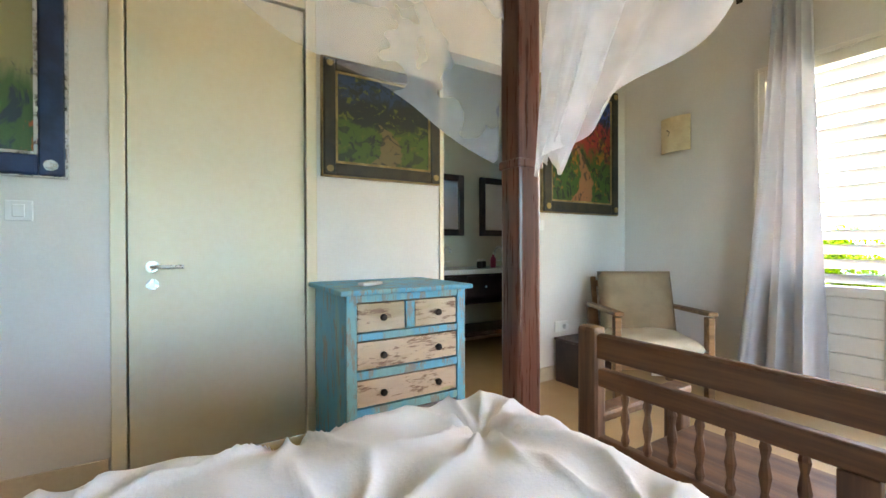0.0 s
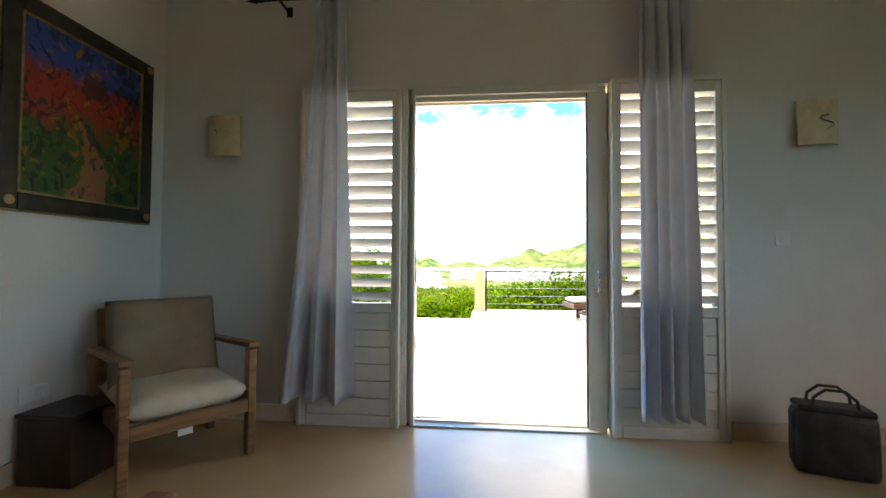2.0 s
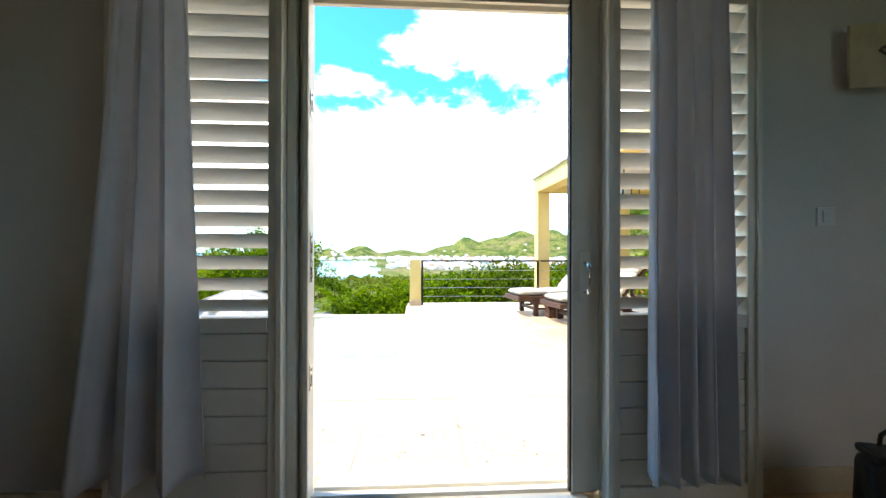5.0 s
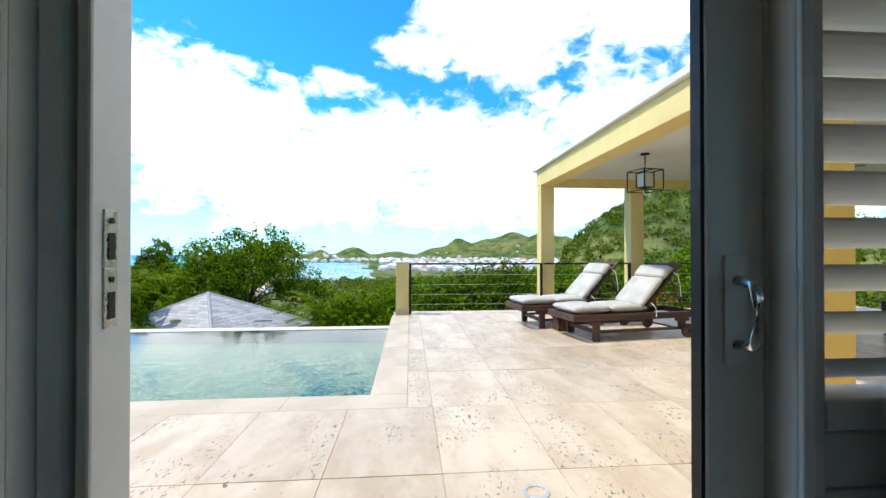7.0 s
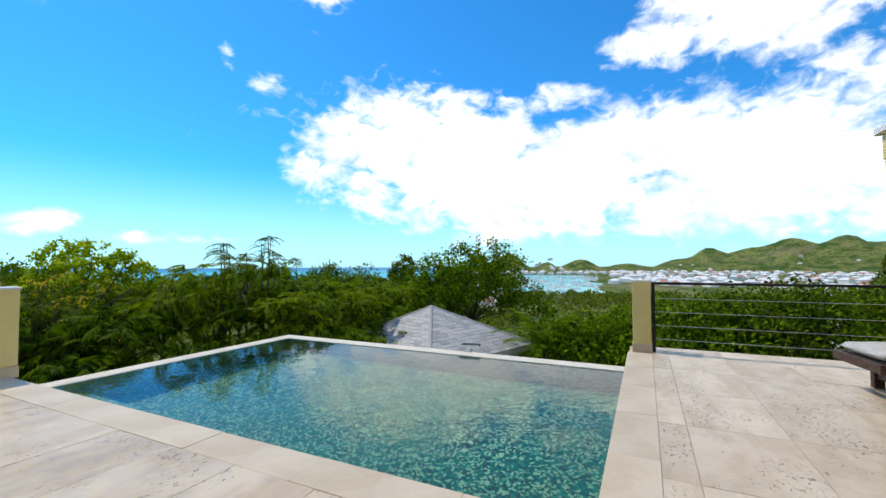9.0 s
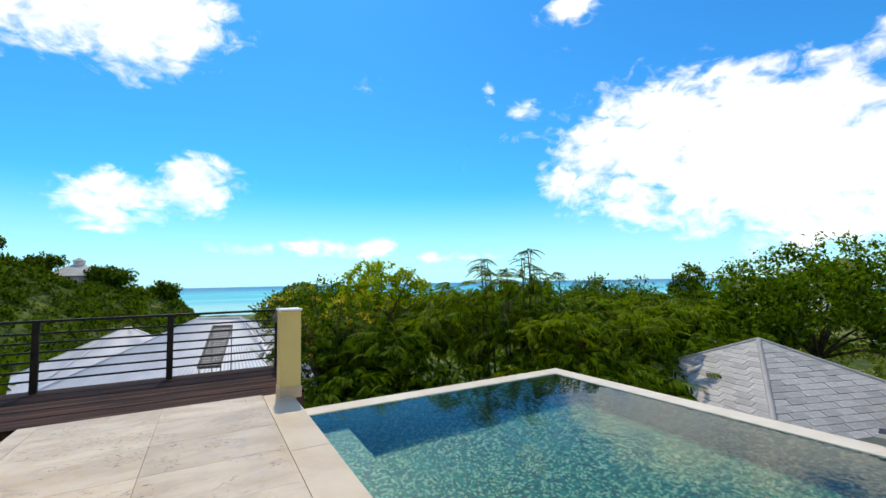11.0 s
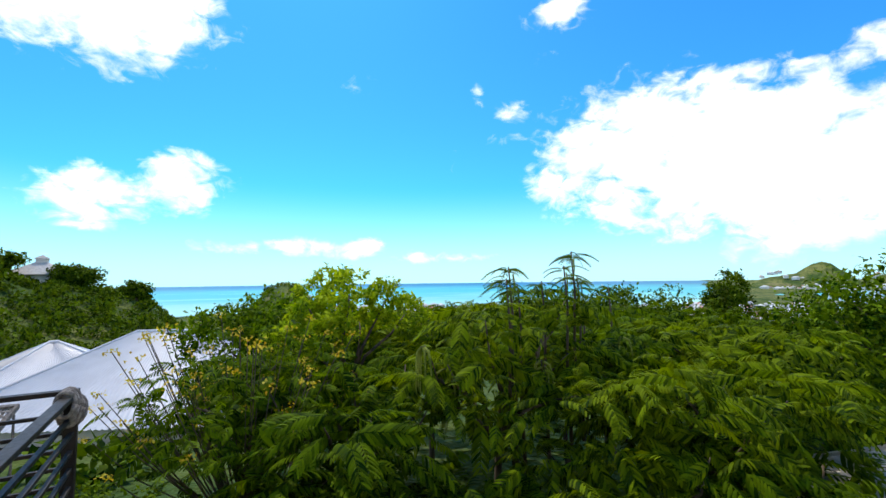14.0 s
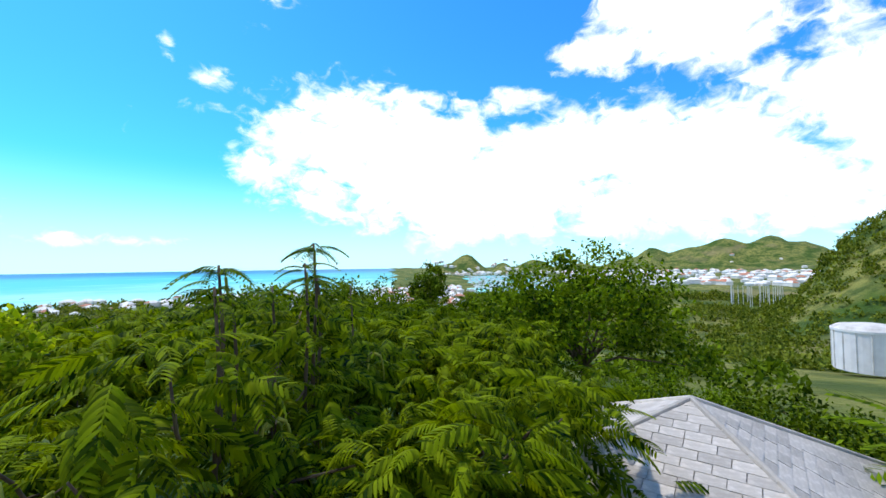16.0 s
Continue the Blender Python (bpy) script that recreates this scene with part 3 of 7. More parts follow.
# the south wall's gap is an unseen opening, added to let daylight in
setting("wall_south", boxes((XW, -4.0, YS - 0.14, YS, 0, H), (-2.0, 0, YS - 0.14, YS, 0, H), (-4.0, -2.0, YS - 0.14, YS, 0, 0.95), (-4.0, -2.0, YS - 0.14, YS, 2.35, H)), WALL, "white plastered bedroom wall", "wall")
# high gap added in the bathroom wall to brighten the room behind
setting("wall_bathroom", boxes((-2.6, -2.2, 3.95, 4.09, 0, H), (-1.3, 0, 3.95, 4.09, 0, H), (-2.2, -1.3, 3.95, 4.09, 0, 2.23), (-2.2, -1.3, 3.95, 4.09, 2.67, H), (-2.6, -2.46, WN + WT, 3.95, 0, H)), CREAMW, "cream bathroom wall behind the vanity", "wall")
setting("ceiling", box(XW - 0.14, 0.25, YS - 0.14, 5.34, H, H + 0.15), CEIL, "white painted ceiling", "ceiling")
setting("roof", box(XW - 0.3, 0.45, -9.0, 5.5, 3.9, 4.1), CONC, "flat concrete roof of the villa", "roof")
setting("baseboard", boxes((XW, DOOR_A - 0.07, WN - 0.015, WN - 0.002, 0, 0.11), (DOOR_B + 0.07, OPEN_A, WN - 0.015, WN - 0.002, 0, 0.11), (OPEN_B, -0.015, WN - 0.015, WN - 0.002, 0, 0.11),
                           (-0.015, -0.002, GAP_B + 0.04, WN - 0.02, 0, 0.11), (-0.015, -0.002, YS, GAP_A - 0.04, 0, 0.11)), BASEB, "beige stone skirting along the bedroom walls", "skirting")
setting("trim", boxes((OPEN_B - 0.03, OPEN_B - 0.002, WN - 0.012, WN + WT + 0.012, 0, OPEN_H), (OPEN_A + 0.002, OPEN_A + 0.03, WN - 0.012, WN + WT + 0.012, 0, OPEN_H)), CREAM, "cream painted lining of the bathroom doorway", "trim")


def bedroom_door():
    d = thing("door_1", "closed cream flush bedroom door with a steel lever", "door", pose(0, 0, 0), kind="structure")
    part("door_frame", boxes((DOOR_A - 0.06, DOOR_A, WN - 0.014, WN + WT, 0, DOOR_H + 0.06), (DOOR_B, DOOR_B + 0.06, WN - 0.014, WN + WT, 0, DOOR_H + 0.06), (DOOR_A, DOOR_B, WN - 0.014, WN + WT, DOOR_H, DOOR_H + 0.06), bevel=0.006), CREAM, d)
    part("door_leaf", box(DOOR_A + 0.004, DOOR_B - 0.004, WN + 0.012, WN + 0.055, 0.008, DOOR_H - 0.004, 0.004), CREAM, d)
    x, z = DOOR_A + 0.10, 0.985
    h = part("door_handle", tube([(x, WN + 0.012, z), (x, WN - 0.045, z), (x + 0.02, WN - 0.055, z), (x + 0.13, WN - 0.052, z)], 0.010), STEEL, d, "brushed steel lever handle", True)
    part("rosette", rod((x, WN + 0.012, z), (x, WN + 0.001, z), 0.027, 20), STEEL, h)
    part("keyhole_rosette", rod((x, WN + 0.012, z - 0.085), (x, WN + 0.001, z - 0.085), 0.026, 20), STEEL, h)


bedroom_door()


def shutter(name, y0, y1, label):
    """A fixed panel beside the door: louvres above, boards below."""
    s = thing(name, label, "window", pose(-0.095, 0, 0), kind="structure")
    a, b = 0.036, 0.125
    part("window_frame", boxes((a, b, y0, y0 + 0.06, 0.0, GAP_H), (a, b, y1 - 0.06, y1, 0.0, GAP_H), (a, b, y0 + 0.06, y1 - 0.06, GAP_H - 0.10, GAP_H),
                               (a, b, y0 + 0.06, y1 - 0.06, 0, 0.075), (a, b, y0 + 0.06, y1 - 0.06, 0.765, 0.825), bevel=0.005), WHITEP, s)
    part("architrave", boxes((0.022, 0.0355, y0 - 0.0, y0 + 0.025, 0, GAP_H), (0.022, 0.0355, y1 - 0.025, y1, 0, GAP_H), (0.022, 0.0355, y0 + 0.025, y1 - 0.025, GAP_H - 0.03, GAP_H), bevel=0.004), WHITEP, s)
    w0, w1 = y0 + 0.062, y1 - 0.062
    bm = bmesh.new()
    ring = [(0.046 * math.cos(t), 0.0055 * math.sin(t)) for t in [2 * math.pi * k / 12 for k in range(12)]]
    for yy in (0, 1):
        for u, v in ring:
            bm.verts.new((u, w1 - w0 if yy else 0, v))
    bm.verts.ensure_lookup_table()
    for k in range(12):
        bm.faces.new([bm.verts[i] for i in (k, (k + 1) % 12, 12 + (k + 1) % 12, 12 + k)])
    bm.faces.new([bm.verts[k] for k in range(12)])
    bm.faces.new([bm.verts[12 + k] for k in range(12)])
    bmesh.ops.recalc_face_normals(bm, faces=bm.faces)
    me = bpy.data.meshes.new("slat")
    bm.to_mesh(me)
    bm.free()
    me.materials.append(WHITEP)
    for i in range(15):
        o = new("slat", me)
        o.parent = s
        o.matrix_basis = pose(0.080, w0, 0.872 + 0.0905 * i, 0, 40, 0)
    bm = bmesh.new()
    for i in range(6):
        z = 0.077 + i * 0.1145
        add_box(bm, 0.05, 0.075, w0, w1, z, z + 0.1085, 0.004)
    add_box(bm, 0.062, 0.085, w0, w1, 0.075, 0.766)
    part("lower_boards", bm, WHITEP, s)


shutter("window_1", 0.68, GAP_B, "white louvred shutter panel with solid lower boards")
shutter("window_2", GAP_A, -0.70, "white louvred shutter panel with solid lower boards")


def sliding_door():
    d = thing("door_2", "open white sliding terrace door with a dark track", "door", kind="structure")
    part("door_frame", boxes((-0.012, 0.10, 0.588, 0.613, 0.0, GAP_H), (0.03, 0.10, 0.613, 0.638, 0.0, GAP_H), (-0.012, 0.10, 0.638, 0.678, 0.0, GAP_H), (0.045, 0.10, -0.698, -0.633, 0.0, GAP_H), (-0.012, 0.10, -0.633, 0.588, GAP_H - 0.055, GAP_H), bevel=0.006), WHITEP, d)
    part("track_head", boxes((0.01, 0.03, -0.633, 0.588, GAP_H - 0.09, GAP_H - 0.055), (0.07, 0.09, -0.633, 0.588, GAP_H - 0.09, GAP_H - 0.055)), WHITEP, d)
    part("threshold", boxes((-0.02, 0.27, -0.633, 0.588, 0.0, 0.012), (0.035, 0.045, -0.633, 0.588, 0.012, 0.03), (0.105, 0.115, -0.633, 0.588, 0.012, 0.03), bevel=0.002), WHITEP, d, "pale metal door sill with two rails")
    leaf = part("door_leaf", boxes((0.0, 0.042, -0.69, -0.565, 0.03, GAP_H - 0.06), (0.0, 0.042, -0.705, -0.692, 0.03, GAP_H - 0.06), bevel=0.006), WHITEP, d, "white stile of the pushed-back sliding leaf")
    part("seal", box(0.006, 0.036, -0.565, -0.557, 0.03, GAP_H - 0.06), DARKM, leaf, "black rubber edge seal")
    h = part("door_handle", tube([(0.0, -0.625, 1.05), (-0.045, -0.625, 1.045), (-0.055, -0.625, 1.02), (-0.055, -0.625, 0.95), (-0.045, -0.625, 0.925), (0.0, -0.625, 0.92)], 0.010), STEEL, d, "steel pull handle", True)
    part("lock_plate", box(-0.006, -0.0, -0.65, -0.60, 0.88, 1.10, 0.002), WHITEP, h)
    for z in (0.55, 1.02, 1.13, 1.75):
        k = part("strike_plate", box(0.018, 0.052, 0.584, 0.588, z - 0.055, z + 0.055, 0.001), STEEL, d, "steel strike plate")
        part("latch_slot", box(0.026, 0.044, 0.5825, 0.584, z - 0.038, z + 0.012), DARKM, k, "dark latch opening")
        part("screw", rod((0.035, 0.5835, z + 0.035), (0.035, 0.5815, z + 0.035), 0.006, 8), DARKM, k, "dark screw head")


sliding_door()


def switch_plate(m, w, label):
    s = thing("light_switch", label, "switch", m, "wall switches")
    part("plate", box(-w / 2, w / 2, -0.010, -0.0, -0.043, 0.043, 0.003), PLASTIC, s)
    k = 2 if w > 0.1 else 1
    for i in range(k):
        c = (i - (k - 1) / 2) * 0.055
        part("rocker", box(c - 0.02, c + 0.02, -0.015, -0.009, -0.027, 0.027, 0.003), PLASTIC, s)


switch_plate(pose(-4.06, WN, 1.235), 0.088, "white single wall switch beside the bedroom door")
switch_plate(pose(-1.105, WN, 1.245), 0.146, "white double wall switch beneath a painting")
switch_plate(pose(0, -1.76, 1.265, 0, 0, -90), 0.088, "white wall switch beside the terrace doors")


def socket():
    s = thing("wall_socket", "white double socket low on the wall", "socket", pose(-0.84, WN, 0.42))
    part("plate", box(-0.073, 0.073, -0.010, 0, -0.043, 0.043, 0.003), PLASTIC, s)
    part("plug", box(0.01, 0.05, -0.045, -0.009, -0.02, 0.02, 0.006), PLASTIC, s)


socket()


def sconce(y, mark):
    s = thing("wall_sconce", "square coral-stone wall light with a fossil mark", "wall lamp", pose(0, y, 1.985), "pair of wall lights")
    vs = []
    bm = bmesh.new()
    n = 8
    for t in (0.0, 0.012):
        for i in range(n + 1):
            a = (i / n - 0.5) * 2
            for z in (-0.142, 0.142):
                vs.append(bm.verts.new((-0.085 + 0.03 * a * a + t, a * 0.118, z)))
    k = 2 * (n + 1)
    for i in range(n):
        a = 2 * i
        bm.faces.new((vs[a], vs[a + 1], vs[a + 3], vs[a + 2]))
        bm.faces.new((vs[k + a], vs[k + a + 2], vs[k + a + 3], vs[k + a + 1]))
        bm.faces.new((vs[a], vs[a + 2], vs[k + a + 2], vs[k + a]))
        bm.faces.new((vs[a + 1], vs[k + a + 1], vs[k + a + 3], vs[a + 3]))
    bm.faces.new((vs[0], vs[k], vs[k + 1], vs[1]))
    bm.faces.new((vs[2 * n], vs[2 * n + 1], vs[k + 2 * n + 1], vs[k + 2 * n]))
    part("shade", bm, STONE, s)
    part("back_box", box(-0.06, 0, -0.05, 0.05, -0.07, 0.07, 0.004), STEEL, s)
    if mark:
        pts = [(-0.087, -0.035 + 0.055 * math.sin(i * 0.8) * (1 - i / 14), 0.04 - i * 0.011) for i in range(9)]
        part("fossil", tube(pts, 0.007, 6, 0.002), FOSSIL, s, "dark curled fossil", True)
    else:
        part("fossil", tube([(-0.087, 0.05, 0.04), (-0.087, 0.03, 0.02), (-0.087, 0.04, -0.01)], 0.005, 6, 0.002), FOSSIL, s, "small dark fossil", True)


sconce(1.945, False)
sconce(-1.945, True)


def painting(name, x0, x1, z0, z1, art, frame_mat, inner, label, width=0.075):
    p = thing(name, label, "painting", pose(0, WN - 0.004, 0))
    part("canvas", box(x0 + width, x1 - width, -0.030, -0.020, z0 + width, z1 - width), art, p)
    def strips(nm, a0, a1, c0, c1, w, f, b, bevel, mat, note):
        """Four strips round the rectangle a0..a1, c0..c1, w wide."""
        for r in ((a0, a0 + w, f, b, c0, c1), (a1 - w, a1, f, b, c0, c1), (a0 + w, a1 - w, f, b, c0, c0 + w), (a0 + w, a1 - w, f, b, c1 - w, c1)):
            part(nm, box(*r, bevel), mat, p, note)

    strips("frame_bar", x0, x1, z0, z1, width, -0.05, 0, 0.010, frame_mat, "")
    strips("inner_bead", x0 + width, x1 - width, z0 + width, z1 - width, 0.014, -0.043, -0.032, 0.003, inner, "gilt inner bead")
    strips("outer_bead", x0 - 0.008, x1 + 0.008, z0 - 0.008, z1 + 0.008, 0.0078, -0.035, 0, 0.002, inner, "gilt outer edge")
    for cx in (x0 + width / 2, x1 - width / 2):
        for cz in (z0 + width / 2, z1 - width / 2):
            part("corner_ornament", rod((cx, -0.05, cz), (cx, -0.057, cz), width * 0.28, 12), inner, p, "carved corner boss")
    return p


painting("painting", -2.79, -2.02, 1.495, 2.17, ART_A, FRAMEB, GOLD, "framed oil painting of a tree-lined green lawn", width=0.07)
painting("painting", -1.07, -0.16, 1.355, 2.44, ART_B, FRAMEB, GOLD, "framed oil painting of a colourful village path", width=0.085)
painting("painting", -4.85, -3.905, 1.385, 2.55, ART_C, NAVY, STEEL, "large bright painting in a navy blue frame", width=0.085)


# ---- bathroom beyond the doorway ----
def vanity():
    v = thing("vanity_unit", "dark brown vanity with open shelf against the bathroom wall", "cabinet", pose(-1.2, 3.72, 0))
    part("body", boxes((-1.1, 1.1, -0.29, 0.22, 0.50, 0.80), (-1.1, 1.1, -0.25, 0.22, 0.16, 0.20), bevel=0.006), DKBROWN, v)
    for x in (-1.06, -0.02, 1.02):
        for y in (-0.27, 0.16):
            part("leg", box(x, x + 0.06, y, y + 0.06, 0, 0.80, 0.004), DKBROWN, v)
    for x in (-0.98, -0.46, 0.10, 0.60):
        d = part("drawer", box(x, x + 0.44, -0.302, -0.29, 0.56, 0.78, 0.004), DKBROWN, v)
        part("knob", turned([(0.004, 0), (0.012, 0.012), (0.012, 0.02), (0.003, 0.026)], 10, pose(x + 0.22, -0.302, 0.67, 90)), STEEL, d, "small metal knob", True)
    c = tagged(part("worktop", box(-2.36, -0.04, 3.40, 3.945, 0.803, 0.85, 0.006), MARBLE), "white marble vanity top with two basins", "worktop")
    for x in (-1.12, -0.42):
        t = thing("basin_tap", "curved chrome basin tap", "tap", pose(x, 3.84, 0.85), "bathroom taps")
        part("spout", tube([(0, 0, 0), (0, 0, 0.17), (0, -0.03, 0.215), (0, -0.09, 0.225), (0, -0.13, 0.20), (0, -0.135, 0.16)], 0.013, 10), STEEL, t, smooth=True)
        part("base", rod((0, 0, 0), (0, 0, 0.03), 0.026, 14), STEEL, t)
        part("lever", box(0.02, 0.09, -0.008, 0.008, 0.06, 0.074, 0.003), STEEL, t)
    for x, w in ((-1.42, 0.62), (-0.57, 0.52)):
        m = thing("wall_mirror", "tall mirror in a dark wooden frame", "mirror", pose(x, 3.948, 1.20), "bathroom mirrors")
        part("frame", boxes((0, 0.07, -0.04, 0, 0, 0.68), (w - 0.07, w, -0.04, 0, 0, 0.68), (0.07, w - 0.07, -0.04, 0, 0, 0.07), (0.07, w - 0.07, -0.04, 0, 0.61, 0.68), bevel=0.008), DKBROWN, m)
        part("glass", box(0.07, w - 0.07, -0.02, -0.012, 0.07, 0.61), MIRROR, m)
    b = thing("soap_bottle", "pink soap bottle on the vanity", "bottle", pose(-0.62, 3.62, 0.85))
    part("body", turned([(0.03, 0), (0.032, 0.02), (0.03, 0.10), (0.012, 0.12), (0.012, 0.14)], 12), surface("pink_plastic", (0.45, 0.05, 0.12), (0.5, 0.07, 0.15), rough=0.3, bump=0), b, smooth=True)
    part("pump", rod((0, 0, 0.14), (0, 0, 0.17), 0.006), PLASTIC, b)
    for i, x in enumerate((-0.82, -0.73)):
        j = thing("toiletry_jar", "small dark toiletry jar on the vanity", "jar", pose(x, 3.6 + 0.05 * i, 0.85), "toiletries")
        part("body", turned([(0.028, 0), (0.03, 0.01), (0.03, 0.06), (0.024, 0.07)], 12), DKBROWN, j, smooth=True)
        part("lid", turned([(0.026, 0.07), (0.026, 0.09), (0.01, 0.094)], 12), STEEL, j)


vanity()


# ---- bed ----
BX0, BX1, BY = -4.85, -2.67, 0.88


def bed():
    b = thing("four_poster_bed", "dark mahogany four-poster bed with tall square posts", "bed", pose(0, 0, 0))
    for x in (BX1, BX0):
        for y in (BY, -BY):
            p = part("post", box(x - 0.039, x + 0.039, y - 0.039, y + 0.039, 0, 2.25, 0.010), MAHOG, b)
            part("collar", box(x - 0.043, x + 0.043, y - 0.043, y + 0.043, 1.285, 1.31, 0.005), MAHOG, p)
    for y in (BY, -BY):
        part("side_rail", box(BX0 + 0.076, BX1 - 0.076, y - 0.03, y + 0.03, 0.22, 0.42, 0.008), MAHOG, b)
        part("canopy_rail", box(BX0 + 0.076, BX1 - 0.076, y - 0.03, y + 0.03, 2.16, 2.23, 0.008), MAHOG, b)
    for x in (BX0, BX1):
        part("end_rail", box(x - 0.03, x + 0.03, -BY + 0.071, BY - 0.071, 0.22, 0.40, 0.008), MAHOG, b)
        part("canopy_rail", box(x - 0.03, x + 0.03, -BY + 0.071, BY - 0.071, 2.16, 2.23, 0.008), MAHOG, b)
    part("headboard", box(BX0 - 0.03, BX0 + 0.03, -BY + 0.071, BY - 0.071, 0.45, 1.25, 0.012), MAHOG, b)


bed()
tagged(part("mattress", box(BX0 + 0.05, BX1 - 0.10, -0.80, 0.80, 0.32, 0.66, 0.05), LINEN), "thick white mattress under the quilt", "mattress")
tagged(part("bed_base", box(BX0 + 0.08, BX1 - 0.10, -0.78, 0.78, 0.0, 0.318), DKBROWN), "dark slatted bed base under the mattress", "bed base")


def quilt():
    """White pintuck quilt: diamond pinches with radiating folds, rounded off over the edges."""
    x0, x1, w = BX0 + 0.12, BX1 - 0.05, 0.98
    pins = [(x0 + 0.12 + i * 0.33, -0.95 + j * 0.36 + (0.18 if i % 2 else 0)) for i in range(8) for j in range(7)]

    def f(u, v):
        x, y = x0 + (x1 - x0) * u, (v * 2 - 1) * w
        over = max(0.0, abs(y) - 0.78)
        end = max(0.0, x - (x1 - 0.16))
        z = 0.735 - 1.9 * over ** 1.35 - 2.6 * end ** 1.7
        bump = 0.0
        near = sorted(((x - a) ** 2 + (y - b) ** 2, a, b) for a, b in pins)[:3]
        for d2, a, b in near[:2]:
            d = math.sqrt(d2)
            ang = math.atan2(y - b, x - a)
            ridge = abs(math.sin(4.5 * ang + a * 9 + 1.1 * noise.noise((x * 7, y * 7, 4.0))))
            bump += 0.036 * max(0, 1 - d / 0.22) * min(1, d / 0.035) * (0.5 - ridge ** 0.6) - 0.030 * math.exp(-d2 / 0.0009)
        bump += 0.016 * min(1, math.sqrt(near[0][0]) / 0.18) + 0.007 * noise.noise((x * 5, y * 5, 1.0)) + 0.005 * noise.noise((x * 15, y * 15, 3.0))
        return (x, y * (1 - 0.10 * over), z + bump)

    vs, fs = sheet(f, 250, 220)
    tagged(cloth("quilt", vs, fs, LINEN), "white pintucked quilt spread over the bed", "quilt")


quilt()


def canopy_net():
    n = thing("mosquito_net", "sheer white mosquito net gathered at a bedpost", "netting", pose(0, 0, 0))
    rng = random.Random(4)

    def swag(a, b, sag, fold, seed):
        """From the rail line a to b; the hem runs from the tie on the post up to the rail's far part."""
        def f(u, v):
            top = Vector(a).lerp(Vector(b), u)
            hem = Vector((a[0], a[1], 1.285)).lerp(Vector((b[0], b[1], 1.90)), u ** (0.8 if fold < 0.03 else 1.5))
            hem.z += sag * math.sin(math.pi * u) * -0.35
            p = top.lerp(hem, v)
            w = fold * math.sin(u * 26 + v * 3 + seed) * (0.25 + 0.75 * v) + fold * 0.6 * noise.noise((u * 7, v * 4, seed))
            d = (Vector(b) - Vector(a)).normalized()
            s = Vector((-d.y, d.x, 0))
            bulge = 0.10 * math.sin(math.pi * v) * math.sin(math.pi * min(1, u * 1.3))
            return tuple(p + s * (w + bulge))
        return sheet(f, 90, 30)

    for nm, a, b, sag, fold, seed in (("side_drape", (BX1 - 0.09, BY - 0.03, 2.16), (BX0 + 0.7, BY - 0.03, 2.16), 0.10, 0.020, 1.0),
                                      ("foot_drape", (BX1 - 0.02, BY - 0.085, 2.16), (BX1 - 0.02, -0.35, 2.16), 0.12, 0.035, 5.0)):
        vs, fs = swag(a, b, sag, fold, seed)
        cloth(nm, vs, fs, NETB if nm == "foot_drape" else NETM, n)

    def bunch(u, v):
        ang = u * 2 * math.pi
        r = 0.035 + 0.105 * (v ** 0.9) * (1 + 0.28 * math.sin(ang * 5 + v * 4)) + 0.02 * noise.noise((math.cos(ang) * 3, math.sin(ang) * 3, v * 4))
        c = Vector((BX1 - 0.02, BY - 0.12, 1.28)).lerp(Vector((BX1 - 0.03, 0.52, 1.98)), v)
        return (c.x + r * math.cos(ang) * 0.55, c.y + r * math.sin(ang), c.z + 0.03 * math.sin(ang * 2))

    vs, fs = sheet(bunch, 60, 34)
    cloth("gathered_swag", vs, fs, NETB, n)


canopy_net()


